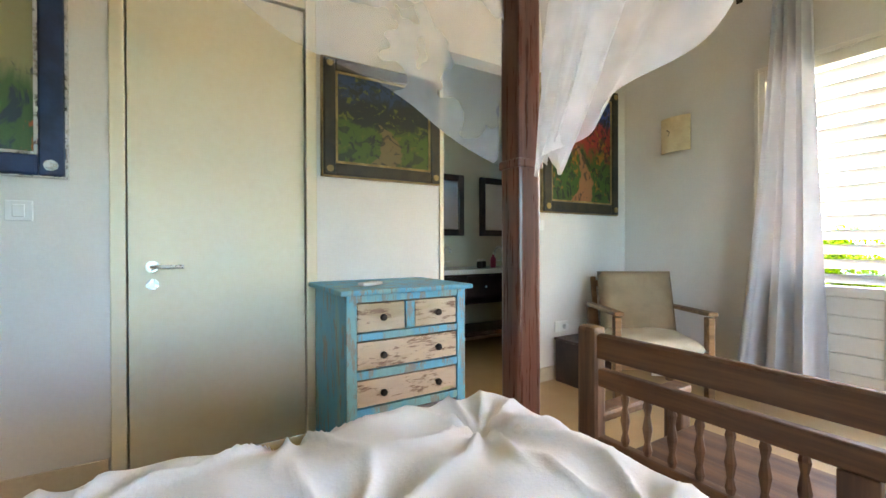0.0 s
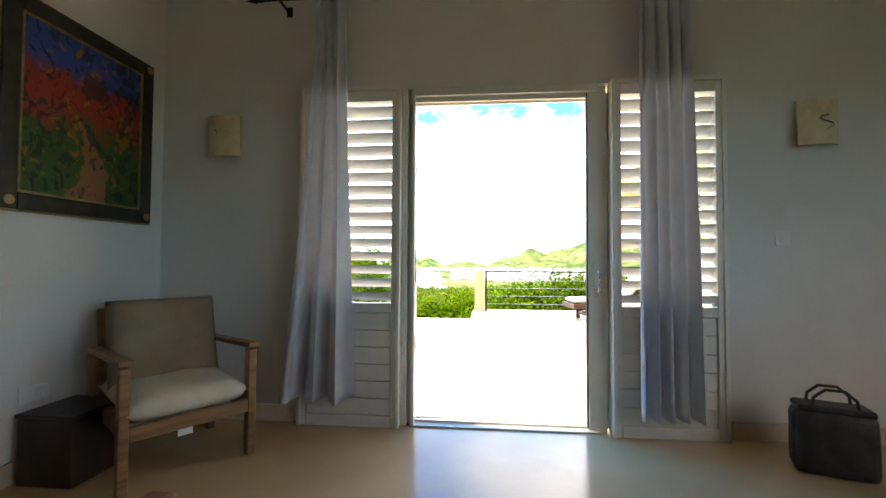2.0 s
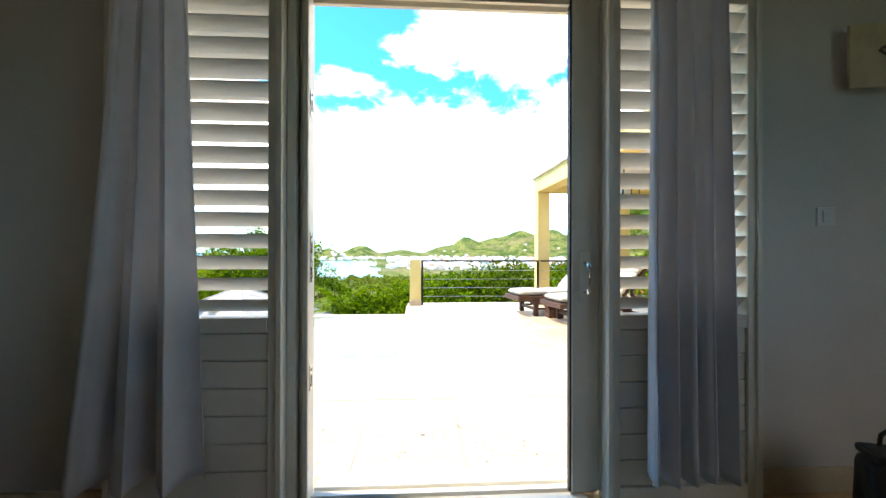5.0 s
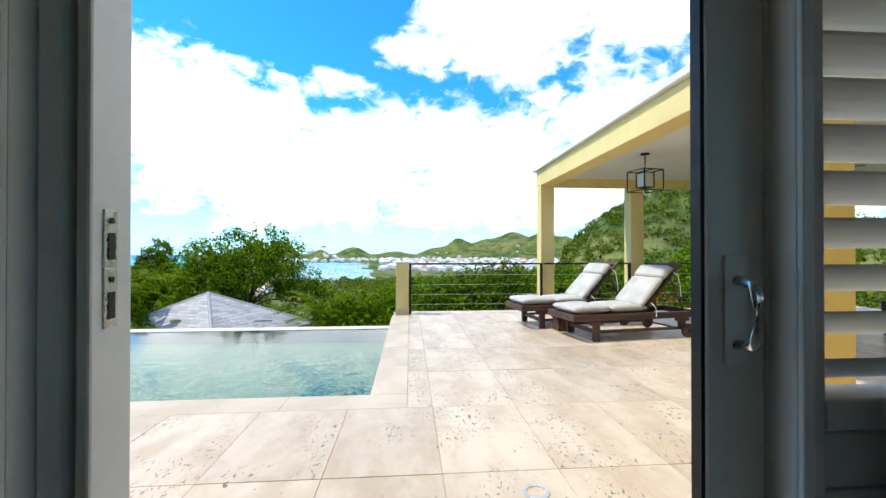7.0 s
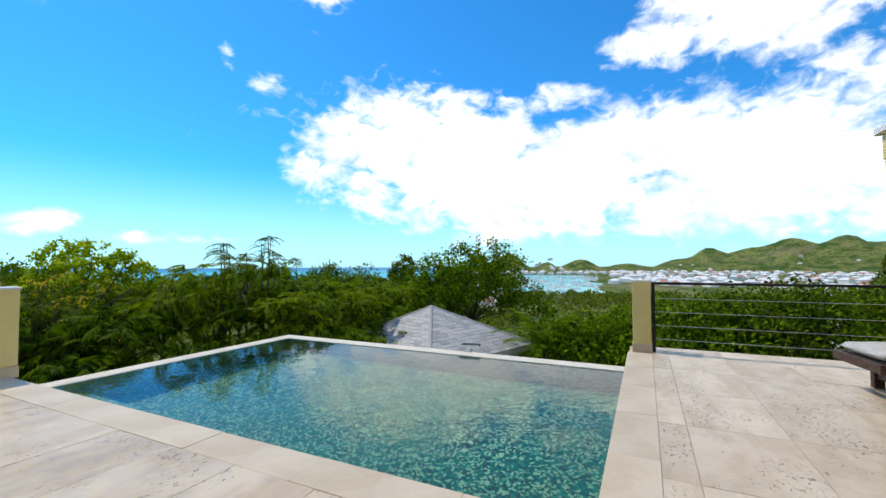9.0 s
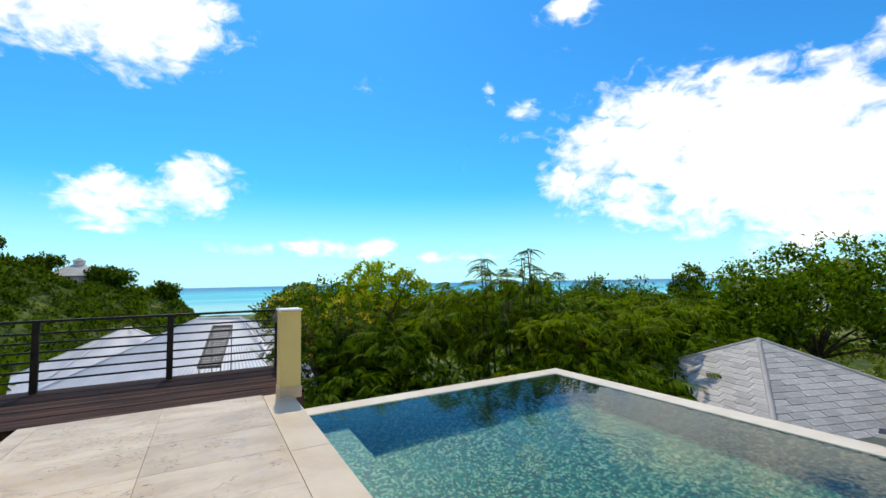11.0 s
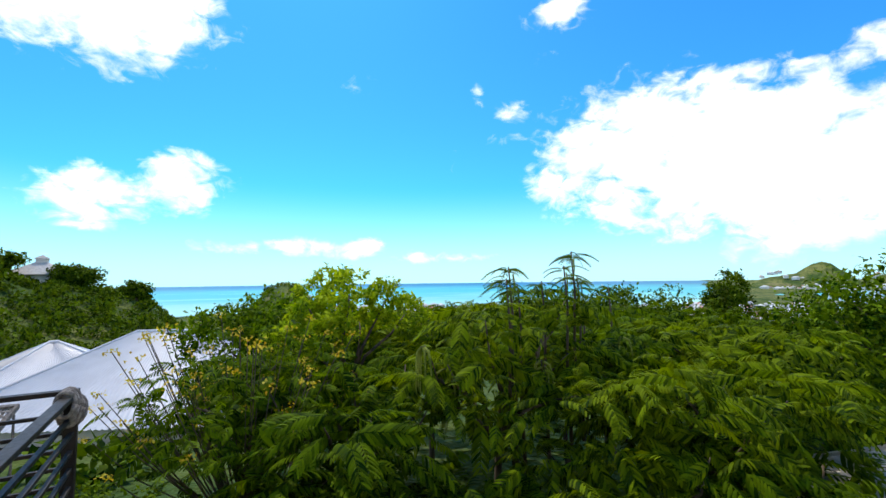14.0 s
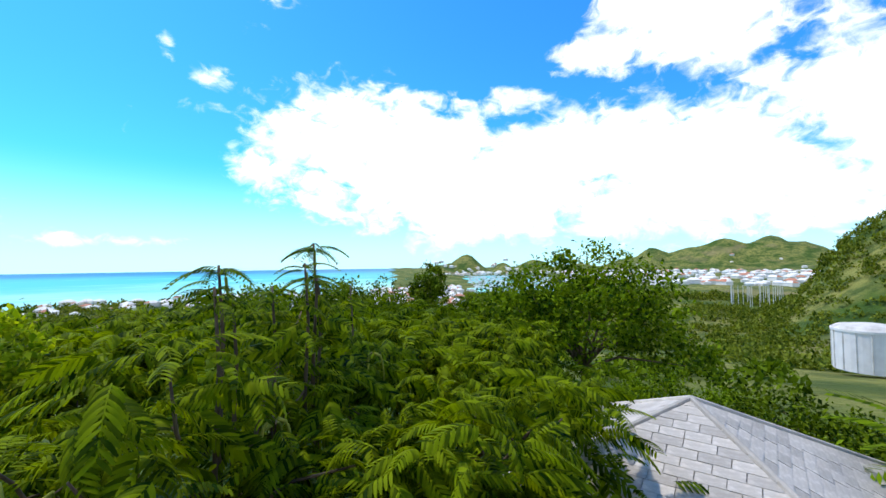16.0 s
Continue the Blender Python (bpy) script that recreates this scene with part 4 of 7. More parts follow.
# ---- bench at the foot of the bed ----
def bench():
    X = -2.40
    b = thing("wooden_bench", "worn brown wooden bench with carved crest and spindle back", "bench", pose(X, 0, 0))

    def crest():
        """Top rail with a scrolled crest in the middle."""
        bm = bmesh.new()
        n = 120
        prev = None
        for i in range(n + 1):
            y = -0.832 + 1.664 * i / n
            a = abs(y + 0.04)
            top = 0.818
            if a < 0.25:
                top = 0.828 + 0.045 * math.exp(-((a - 0.135) / 0.045) ** 2) + 0.028 * math.exp(-(a / 0.07) ** 2) + 0.018 * math.exp(-((a - 0.225) / 0.02) ** 2)
            row = [bm.verts.new(v) for v in ((-0.018, y, 0.747), (-0.018, y, top - 0.006), (-0.008, y, top), (0.008, y, top), (0.018, y, top - 0.006), (0.018, y, 0.747))]
            if prev:
                for k in range(6):
                    bm.faces.new((prev[k], prev[(k + 1) % 6], row[(k + 1) % 6], row[k]))
            else:
                bm.faces.new(row[::-1])
            prev = row
        bm.faces.new(prev)
        return bm

    part("crest_rail", crest(), OLDW, b)
    part("middle_rail", box(-0.016, 0.016, -0.832, 0.832, 0.662, 0.715, 0.006), OLDW, b)
    part("lower_rail", box(-0.016, 0.016, -0.832, 0.832, 0.475, 0.515, 0.006), OLDW, b)
    for y in (-0.865, 0.865):
        part("back_post", turned_by(box(-0.028, 0.028, -0.034, 0.034, 0, 0.838, 0.014), pose(0, y, 0)), OLDWZ, b)
        part("front_leg", turned_by(box(-0.03, 0.03, -0.034, 0.034, 0, 0.545, 0.010), pose(0.46, y, 0)), OLDWZ, b)
        part("arm", turned_by(box(-0.0, 0.50, -0.035, 0.035, 0.545, 0.58, 0.012), pose(0.0, y, 0)), OLDW, b)
    for y in (-0.06, 0.06):
        part("strut", box(-0.012, 0.012, y - 0.02, y + 0.02, 0.715, 0.747), OLDWZ, b)
    for y in (-0.27, 0.27):
        part("stile", box(-0.014, 0.014, y - 0.03, y + 0.03, 0.515, 0.662, 0.004), OLDWZ, b)
    for k, (lo, hi) in enumerate(((-0.78, -0.32), (-0.21, 0.21), (0.32, 0.78))):
        for i in range(7 if k != 1 else 0):
            y = lo + 0.03 + (hi - lo - 0.06) * i / 6
            part("spindle", turned([(0.008, 0.515), (0.012, 0.53), (0.007, 0.552), (0.013, 0.587), (0.007, 0.624), (0.012, 0.648), (0.008, 0.662)], 8, pose(0, y, 0)), OLDWZ, b)
    part("back_panel", box(-0.008, 0.008, -0.23, 0.23, 0.515, 0.662, 0.002), MAHOG, b, "reddish carved centre panel")
    part("seat", box(0.02, 0.50, -0.832, 0.832, 0.40, 0.435, 0.008), OLDW, b)
    part("apron", box(0.44, 0.47, -0.832, 0.832, 0.31, 0.398, 0.004), OLDW, b)


bench()


# ---- dresser ----
def dresser():
    d = thing("chest_of_drawers", "distressed turquoise wooden chest with five cream drawers", "chest of drawers", pose(-2.515, 2.14, 0))
    w, yf, yb, h = 0.325, -0.27, 0.27, 0.855
    for nm, b_ in (("side_panel", (-w, -w + 0.025, yf, yb, 0.06, h)), ("side_panel", (w - 0.025, w, yf, yb, 0.06, h)), ("back_panel", (-w + 0.025, w - 0.025, yb - 0.02, yb, 0.06, h)), ("bottom_panel", (-w + 0.025, w - 0.025, yf + 0.02, yb - 0.02, 0.06, 0.09))):
        part(nm, box(*b_, 0.003), BLUEP, d)
    part("top", box(-w - 0.035, w + 0.035, yf - 0.04, yb + 0.02, h, h + 0.025, 0.007), BLUEP, d, "worn turquoise top board")
    for x in (-w, w - 0.05):
        part("stile", box(x, x + 0.05, yf - 0.012, yf, 0.0, h, 0.003), BLUEP, d)
        part("back_foot", box(x, x + 0.05, yb - 0.05, yb, 0, 0.06, 0.003), BLUEP, d)
    rows = [(0.675, 0.815), (0.50, 0.635), (0.325, 0.455), (0.13, 0.28)]
    zs = [h] + [z for r in rows for z in (r[1], r[0])] + [0.06]
    for a, b in zip(zs[::2], zs[1::2]):
        part("rail", box(-w + 0.05, w - 0.05, yf - 0.010, yf + 0.02, b + 0.003, a - 0.003, 0.002), BLUEP, d)
    part("divider", box(-0.025, 0.025, yf - 0.010, yf + 0.02, 0.678, 0.812, 0.002), BLUEP, d)

    def drawer(x0, x1, z0, z1, mat, knobs, label):
        o = part("drawer", box(x0 + 0.003, x1 - 0.003, yf - 0.006, yf + 0.30, z0 + 0.004, z1 - 0.004, 0.003), mat, d, label)
        for k in knobs:
            part("knob", turned([(0.007, 0), (0.008, 0.012), (0.017, 0.022), (0.016, 0.032), (0.006, 0.037)], 12, pose(k, yf - 0.006, (z0 + z1) / 2, 90)), DARKM, o, "dark round knob", True)

    drawer(-w + 0.05, -0.025, *rows[0], DRAWERP, (-0.15,), "flaking cream drawer front")
    drawer(0.025, w - 0.05, *rows[0], DRAWERP, (0.15,), "flaking cream drawer front")
    drawer(-w + 0.05, w - 0.05, *rows[1], DRAWERP, (-0.15, 0.15), "flaking cream drawer front")
    drawer(-w + 0.05, w - 0.05, *rows[2], DRAWERG, (-0.15, 0.15), "cream and green flaking drawer front")
    drawer(-w + 0.05, w - 0.05, *rows[3], DRAWERX, (-0.15, 0.15), "grey flaking drawer front")
    r = thing("remote_control", "white remote control lying on the chest", "remote", pose(-2.66, 2.02, 0.882, 0, 0, 25))
    part("case", box(-0.07, 0.07, -0.022, 0.022, 0, 0.018, 0.006), PLASTIC, r)
    part("display", box(0.02, 0.055, -0.013, 0.013, 0.018, 0.0195), CONC, r, "grey display window")


dresser()


# ---- armchair in the corner ----
def armchair():
    c = thing("armchair", "oak-framed armchair with taupe back and ivory seat cushion", "armchair", pose(-0.575, 1.875, 0, 0, 0, -35))
    for s in (-1, 1):
        x = s * 0.30
        part("front_leg", turned_by(box(-0.022, 0.022, -0.03, 0.03, 0, 0.60, 0.006), pose(x, -0.29, 0)), OAK, c)
        part("back_leg", turned_by(box(-0.022, 0.022, -0.03, 0.03, 0, 0.58, 0.006), pose(x, 0.27, 0, -8)), OAK, c)
        part("armrest", turned_by(box(-0.033, 0.033, -0.34, 0.36, 0, 0.028, 0.008), pose(x, 0, 0.60, -2)), OAK, c)
        part("side_rail", turned_by(box(-0.015, 0.015, -0.27, 0.27, 0, 0.07, 0.004), pose(x * 0.97, 0, 0.26)), OAK, c)
    part("front_rail", box(-0.278, 0.278, -0.315, -0.285, 0.25, 0.32, 0.004), OAK, c)
    part("back_rail", box(-0.278, 0.278, 0.25, 0.28, 0.25, 0.32, 0.004), OAK, c)
    for k in range(4):
        part("slat", box(-0.28, 0.28, -0.24 + k * 0.13, -0.17 + k * 0.13, 0.315, 0.33, 0.003), OAK, c)
    part("back_frame", turned_by(boxes((-0.28, -0.24, 0, 0.03, 0, 0.5), (0.24, 0.28, 0, 0.03, 0, 0.5), (-0.24, 0.24, 0, 0.03, 0.42, 0.47), bevel=0.005), pose(0, 0.27, 0.34, -14)), OAK, c)
    part("seat_cushion", turned_by(pad(0.58, 0.60, 0.13), pose(0, -0.02, 0.325, 3)), SEATC, c, "ivory canvas seat cushion", True)
    part("back_cushion", turned_by(pad(0.56, 0.50, 0.12), pose(0, 0.22, 0.62, 90 - 14)), BACKC, c, "taupe canvas back cushion", True)
    part("care_label", box(-0.05, 0.02, -0.24, -0.235, 0.19, 0.25), LINEN, c, "small white hanging label")


armchair()


def side_box():
    b = thing("low_stool", "dark brown lacquered cube stool against the wall", "stool", pose(-0.80, 2.25, 0))
    part("body", box(-0.15, 0.15, -0.15, 0.15, 0.0, 0.33, 0.008), DKBROWN, b)
    part("top", box(-0.158, 0.158, -0.158, 0.158, 0.33, 0.35, 0.006), DKBROWN, b)


side_box()


def bag():
    b = thing("leather_bag", "black leather bag standing by the wall", "bag", pose(-0.40, -1.72, 0, 0, 0, 70) @ Matrix.Scale(0.8, 4))
    bm = box(-0.22, 0.22, -0.11, 0.11, 0, 0.42, 0.05)
    bmesh.ops.subdivide_edges(bm, edges=bm.edges, cuts=3, use_grid_fill=True)
    for v in bm.verts:
        k = 1 - 0.25 * (v.co.z / 0.42) ** 2
        v.co.y *= k
        v.co += Vector((0.012, 0.014, 0.010)) * noise.noise(v.co * 7)
    part("body", bm, BLACKB, b, smooth=True)
    part("flap", box(-0.20, 0.20, -0.10, 0.10, 0.405, 0.45, 0.02), BLACKB, b)
    for y in (-0.06, 0.06):
        part("handle", tube([(-0.12, y, 0.42), (-0.11, y, 0.50), (-0.05, y, 0.555), (0.05, y, 0.555), (0.11, y, 0.50), (0.12, y, 0.42)], 0.010), BLACKB, b, smooth=True)


bag()


# ---- curtains ----
def curtain(y_top, w_top, y_bot, w_bot, z_bot, seed, label):
    c = thing("curtain", label, "curtain", pose(-0.145, 0, 0), "curtains at the terrace doors")

    def f(u, v):
        yt, yb = y_top + (u - 0.5) * w_top, y_bot + (u - 0.5) * w_bot
        k = v ** 1.35 if w_bot > w_top * 1.3 else v
        y = yt + (yb - yt) * k
        amp = 0.030 + 0.030 * v
        ph = u * 2 * math.pi * (3.2 if w_bot > w_top * 1.3 else 4.5) + seed + 0.5 * noise.noise((u * 3, v * 2, seed))
        x = amp * math.sin(ph) + 0.012 * math.sin(ph * 2.3 + 1) * v
        return (x, y + 0.010 * math.cos(ph * 2), 2.915 + (z_bot - 2.915) * v + 0.012 * math.sin(ph) * v)

    vs, fs = sheet(f, 110, 60)
    o = cloth("fabric", vs, fs, CURT, c)
    m = o.modifiers.new("thickness", "SOLIDIFY")
    m.thickness = 0.003
    for i in range(5):
        part("eyelet", turned_by(turned([(0.022, -0.004), (0.027, 0), (0.022, 0.004)], 14), pose(0, y_top + (i / 4 - 0.5) * w_top * 0.9, 2.885, 90, 0, 0)), STEEL, c, "metal eyelet")


curtain(1.15, 0.19, 1.225, 0.53, 0.195, 0.4, "pale grey floor-length curtain drawn aside")
curtain(-1.0, 0.33, -1.015, 0.38, 0.165, 2.1, "pale grey floor-length curtain drawn aside")


def curtain_rod():
    r = thing("curtain_rod", "thin black curtain rod with pointed finials", "curtain rod", pose(-0.145, 0, 2.885))
    part("pole", rod((0, -1.62, 0), (0, 1.62, 0), 0.009, 12), DARKM, r)
    for s in (-1, 1):
        part("finial", turned([(0.006, 0), (0.016, 0.02), (0.012, 0.04), (0.018, 0.055), (0.001, 0.13)], 12, pose(0, s * 1.62, 0, -90 * s)), DARKM, r, smooth=True)
        part("bracket", boxes((-0.006, 0.133, s * 1.50 - 0.008, s * 1.50 + 0.008, -0.022, -0.009), (0.133, 0.1435, s * 1.50 - 0.02, s * 1.50 + 0.02, -0.04, 0.03), bevel=0.002), DARKM, r)


curtain_rod()


# ---- terrace and pool ----
PX0, PX1, PY0, PY1 = 2.455, 5.78, 0.318, 5.58      # water's edge
CX, CY = 2.18, 0.045                            # outer edge of the coping
TE, DECK_Y = 6.98, 6.28                          # terrace's far edge; border to the wooden deck
WATER = -0.105

setting("terrace", boxes((0.25, CX, -9.0, DECK_Y, -0.6, -0.006), (CX, TE, -9.0, CY, -0.6, -0.006), (CX, PX0, CY, 6.5, -0.6, -0.012), (PX0, TE, CY, PY0, -0.6, -0.012)), GROUT, "grouted bed of the travertine terrace", "terrace")
setting("pool_shell", boxes((PX0 - 0.05, PX1, PY0 - 0.05, PY1, -1.0, -0.86), (PX0 - 0.05, PX0, PY0, PY1, -0.86, -0.013), (PX0 - 0.05, PX1, PY0 - 0.05, PY0, -0.86, -0.013),
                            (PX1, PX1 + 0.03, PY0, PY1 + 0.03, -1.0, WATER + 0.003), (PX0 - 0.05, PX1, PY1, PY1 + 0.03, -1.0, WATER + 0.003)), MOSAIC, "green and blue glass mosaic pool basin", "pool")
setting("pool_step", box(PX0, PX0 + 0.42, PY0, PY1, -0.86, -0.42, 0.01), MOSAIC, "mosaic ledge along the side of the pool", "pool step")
setting("pool_rim", boxes((PX1 + 0.03, PX1 + 0.27, PY0, PY1 + 0.27, -1.6, WATER + 0.009), (PX0 - 0.05, PX1 + 0.03, PY1 + 0.03, PY1 + 0.27, -1.6, WATER + 0.009), bevel=0.004), POOLRIM, "cream stone rim of the infinity pool", "pool rim")


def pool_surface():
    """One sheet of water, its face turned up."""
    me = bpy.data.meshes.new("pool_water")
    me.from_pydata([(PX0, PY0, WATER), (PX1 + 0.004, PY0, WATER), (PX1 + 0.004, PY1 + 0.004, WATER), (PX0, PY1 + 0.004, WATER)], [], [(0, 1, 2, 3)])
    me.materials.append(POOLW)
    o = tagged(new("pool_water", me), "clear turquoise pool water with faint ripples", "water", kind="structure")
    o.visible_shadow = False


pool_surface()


def pillar(x0, x1, y0, y1, z1, label):
    p = thing("pillar", label, "pillar", pose(0, 0, 0), "yellow terrace pillars")
    part("shaft", box(x0, x1, y0, y1, 0.10, z1 - 0.03, 0.008), YELLOW, p)
    part("plinth", box(x0 - 0.008, x1 + 0.008, y0 - 0.008, y1 + 0.008, -0.02, 0.10, 0.008), COPE, p, "pale stone plinth")
    part("cap", box(x0 - 0.012, x1 + 0.012, y0 - 0.012, y1 + 0.012, z1 - 0.03, z1, 0.012), RIM, p, "whitish rounded cap")


pillar(2.325, 2.54, 6.05, 6.27, 0.925, "square yellow terrace pillar with a pale cap")
pillar(6.59, 6.81, 0.05, 0.27, 0.935, "square yellow terrace pillar with a pale cap")


# ---- pavilion ----
def pavilion():
    p = thing("pavilion", "yellow flat-roofed terrace pavilion with square columns", "pavilion", pose(0, 0, 0))
    y0 = -2.385
    for x, y in ((6.72, y0), (6.72, -4.11), (1.50, y0), (6.72, -7.6), (1.50, -7.6)):
        part("column", box(x, x + 0.25, y - 0.25, y, 0.0, 2.33, 0.006), YELLOW, p)
    part("beam", box(0.25, 7.0, y0 - 0.27, y0 + 0.005, 2.33, 2.62, 0.006), YELLOW, p)
    part("beam", box(6.72, 7.0, -8.0, y0 - 0.272, 2.33, 2.62, 0.006), YELLOW, p)
    part("roof_slab", box(0.25, 7.06, -8.1, y0 + 0.06, 2.622, 2.70, 0.01), RIM, p, "white edged concrete roof slab")
    part("soffit", box(0.25, 6.72, -8.0, y0 - 0.272, 2.46, 2.61), CEIL, p, "white plastered soffit")


pavilion()


def lantern():
    l = thing("hanging_lantern", "black open cage lantern with a frosted inner box", "lantern", pose(4.70, -3.20, 2.46, 0, 0, 12))
    part("ceiling_plate", turned([(0.0, -0.001), (0.06, -0.001), (0.06, -0.018), (0.02, -0.028)], 16), DARKM, l)
    bm = bmesh.new()
    for k in range(4):
        z = -0.03 - k * 0.028
        bmesh.ops.create_cone(bm, cap_ends=True, segments=8, radius1=0.010 if k % 2 else 0.006, radius2=0.010 if k % 2 else 0.006, depth=0.03, matrix=pose(0, 0, z - 0.012))
    part("chain", bm, DARKM, l)
    part("stem", rod((0, 0, -0.14), (0, 0, -0.27), 0.006), DARKM, l)
    a, t, z0, z1 = 0.158, 0.006, -0.24, -0.52
    bm = bmesh.new()
    for z in (z0, z1):
        for s in (-1, 1):
            add_box(bm, -a, a, s * a - t, s * a + t, z - t, z + t)
            add_box(bm, s * a - t, s * a + t, -a, a, z - t, z + t)
    for sx in (-1, 1):
        for sy in (-1, 1):
            add_box(bm, sx * a - t, sx * a + t, sy * a - t, sy * a + t, z1, z0)
    add_box(bm, -a, a, -t, t, z0 - t, z0 + t)
    part("cage", bm, DARKM, l)
    b = 0.078
    bm = bmesh.new()
    for sx in (-1, 1):
        for sy in (-1, 1):
            add_box(bm, sx * b - t, sx * b + t, sy * b - t, sy * b + t, -0.47, -0.27)
    for z in (-0.47, -0.27):
        add_box(bm, -b, b, -b, b, z - 0.004, z + 0.004)
    part("inner_frame", bm, DARKM, l)
    part("glass_box", box(-b + 0.01, b - 0.01, -b + 0.01, b - 0.01, -0.462, -0.278), surface("frosted_glass", (0.55, 0.58, 0.58), (0.62, 0.65, 0.65), rough=0.5, bump=0), l, "frosted glass box")


lantern()


def ceiling_fan():
    f = thing("ceiling_fan", "dark bladed ceiling fan under the pavilion roof", "fan", pose(4.65, -5.5, 2.46))
    part("downrod", rod((0, 0, 0), (0, 0, -0.16), 0.012), DARKM, f)
    part("motor", turned([(0.03, -0.15), (0.09, -0.17), (0.10, -0.22), (0.06, -0.26)], 18), DARKM, f, smooth=True)
    for k in range(5):
        part("blade", turned_by(box(0.10, 0.62, -0.055, 0.055, -0.004, 0.004, 0.003), pose(0, 0, -0.21, 0, 0, 72 * k + 15) @ pose(0, 0, 0, 10)), TEAK, f)


ceiling_fan()


# ---- railings ----
def cable_railing(x, y0, y1, posts):
    r = thing("cable_railing", "dark steel railing with thin stainless cables", "railing", pose(0, 0, 0), "terrace railings")
    part("handrail", box(x - 0.03, x + 0.03, y0, y1, 0.875, 0.905, 0.004), DARKM, r)
    for y in posts:
        part("post", box(x - 0.025, x + 0.025, y - 0.02, y + 0.02, -0.02, 0.875, 0.003), DARKM, r)
    for z in (0.17, 0.345, 0.52, 0.695):
        part("cable", rod((x, y0, z), (x, y1, z), 0.0035, 6), STEEL, r, "thin steel cable")


cable_railing(6.64, -2.38, 0.045, (0.02, -2.36))
cable_railing(6.64, -4.05, -2.42, (-4.03,))
cable_railing(6.64, -8.0, -4.33, (-4.36, -6.2, -8.0))


def bar_railing(name_label, a, b, posts, m):
    r = thing("bar_railing", name_label, "railing", m, "deck railings")
    part("handrail", box(a, b, -0.03, 0.03, 0.795, 0.825, 0.004), DARKM, r)
    for x in posts:
        part("post", box(x - 0.035, x + 0.035, -0.025, 0.025, -0.03, 0.795, 0.004), DARKM, r)
    for k in range(6):
        z = 0.13 + 0.108 * k
        part("bar", box(a, b, -0.012, 0.012, z - 0.011, z + 0.011, 0.002), DARKM, r)


bar_railing("dark painted horizontal-bar railing along the deck", -4.2, 2.58, (2.545, 1.23, -0.08, -1.4, -2.7, -4.0), pose(0, 7.88, 0))
bar_railing("dark painted horizontal-bar railing at the deck's end", 0.0, 1.50, (0.04,), pose(2.56, 6.33, 0, 0, 0, 90))


def rope():
    r = thing("rope_coil", "grey rope coiled over the railing corner", "rope", pose(2.555, 7.74, 0.80))
    for k in range(5):
        pts = []
        for i in range(17):
            t = 2 * math.pi * i / 16
            pts.append((0.045 * math.cos(t) * (1 + 0.1 * k), -0.09 + 0.055 * k + 0.012 * math.sin(3 * t), -0.02 - 0.02 * k + (0.075 + 0.02 * (k % 3)) * math.sin(t)))
        part("loop", tube(pts, 0.014, 7), ROPE, r, smooth=True)


rope()


# ---- wooden deck ----
def deck():
    d = tagged(part("deck", box(-4.3, 2.62, DECK_Y + 0.005, 8.05, -0.20, -0.045), DKBROWN), "dark stained wooden deck beside the terrace", "deck", kind="structure")
    w = 0.116
    n = int((8.05 - DECK_Y) / w)
    for i in range(n):
        bm = box(-4.3, 2.62, 0.003, w - 0.006, -0.045, -0.005, 0.004)
        bmesh.ops.transform(bm, matrix=pose(0, DECK_Y + 0.006 + i * w, -0.0015 * (i % 3)), verts=bm.verts)
        part("board", bm, DECKW, d)


deck()


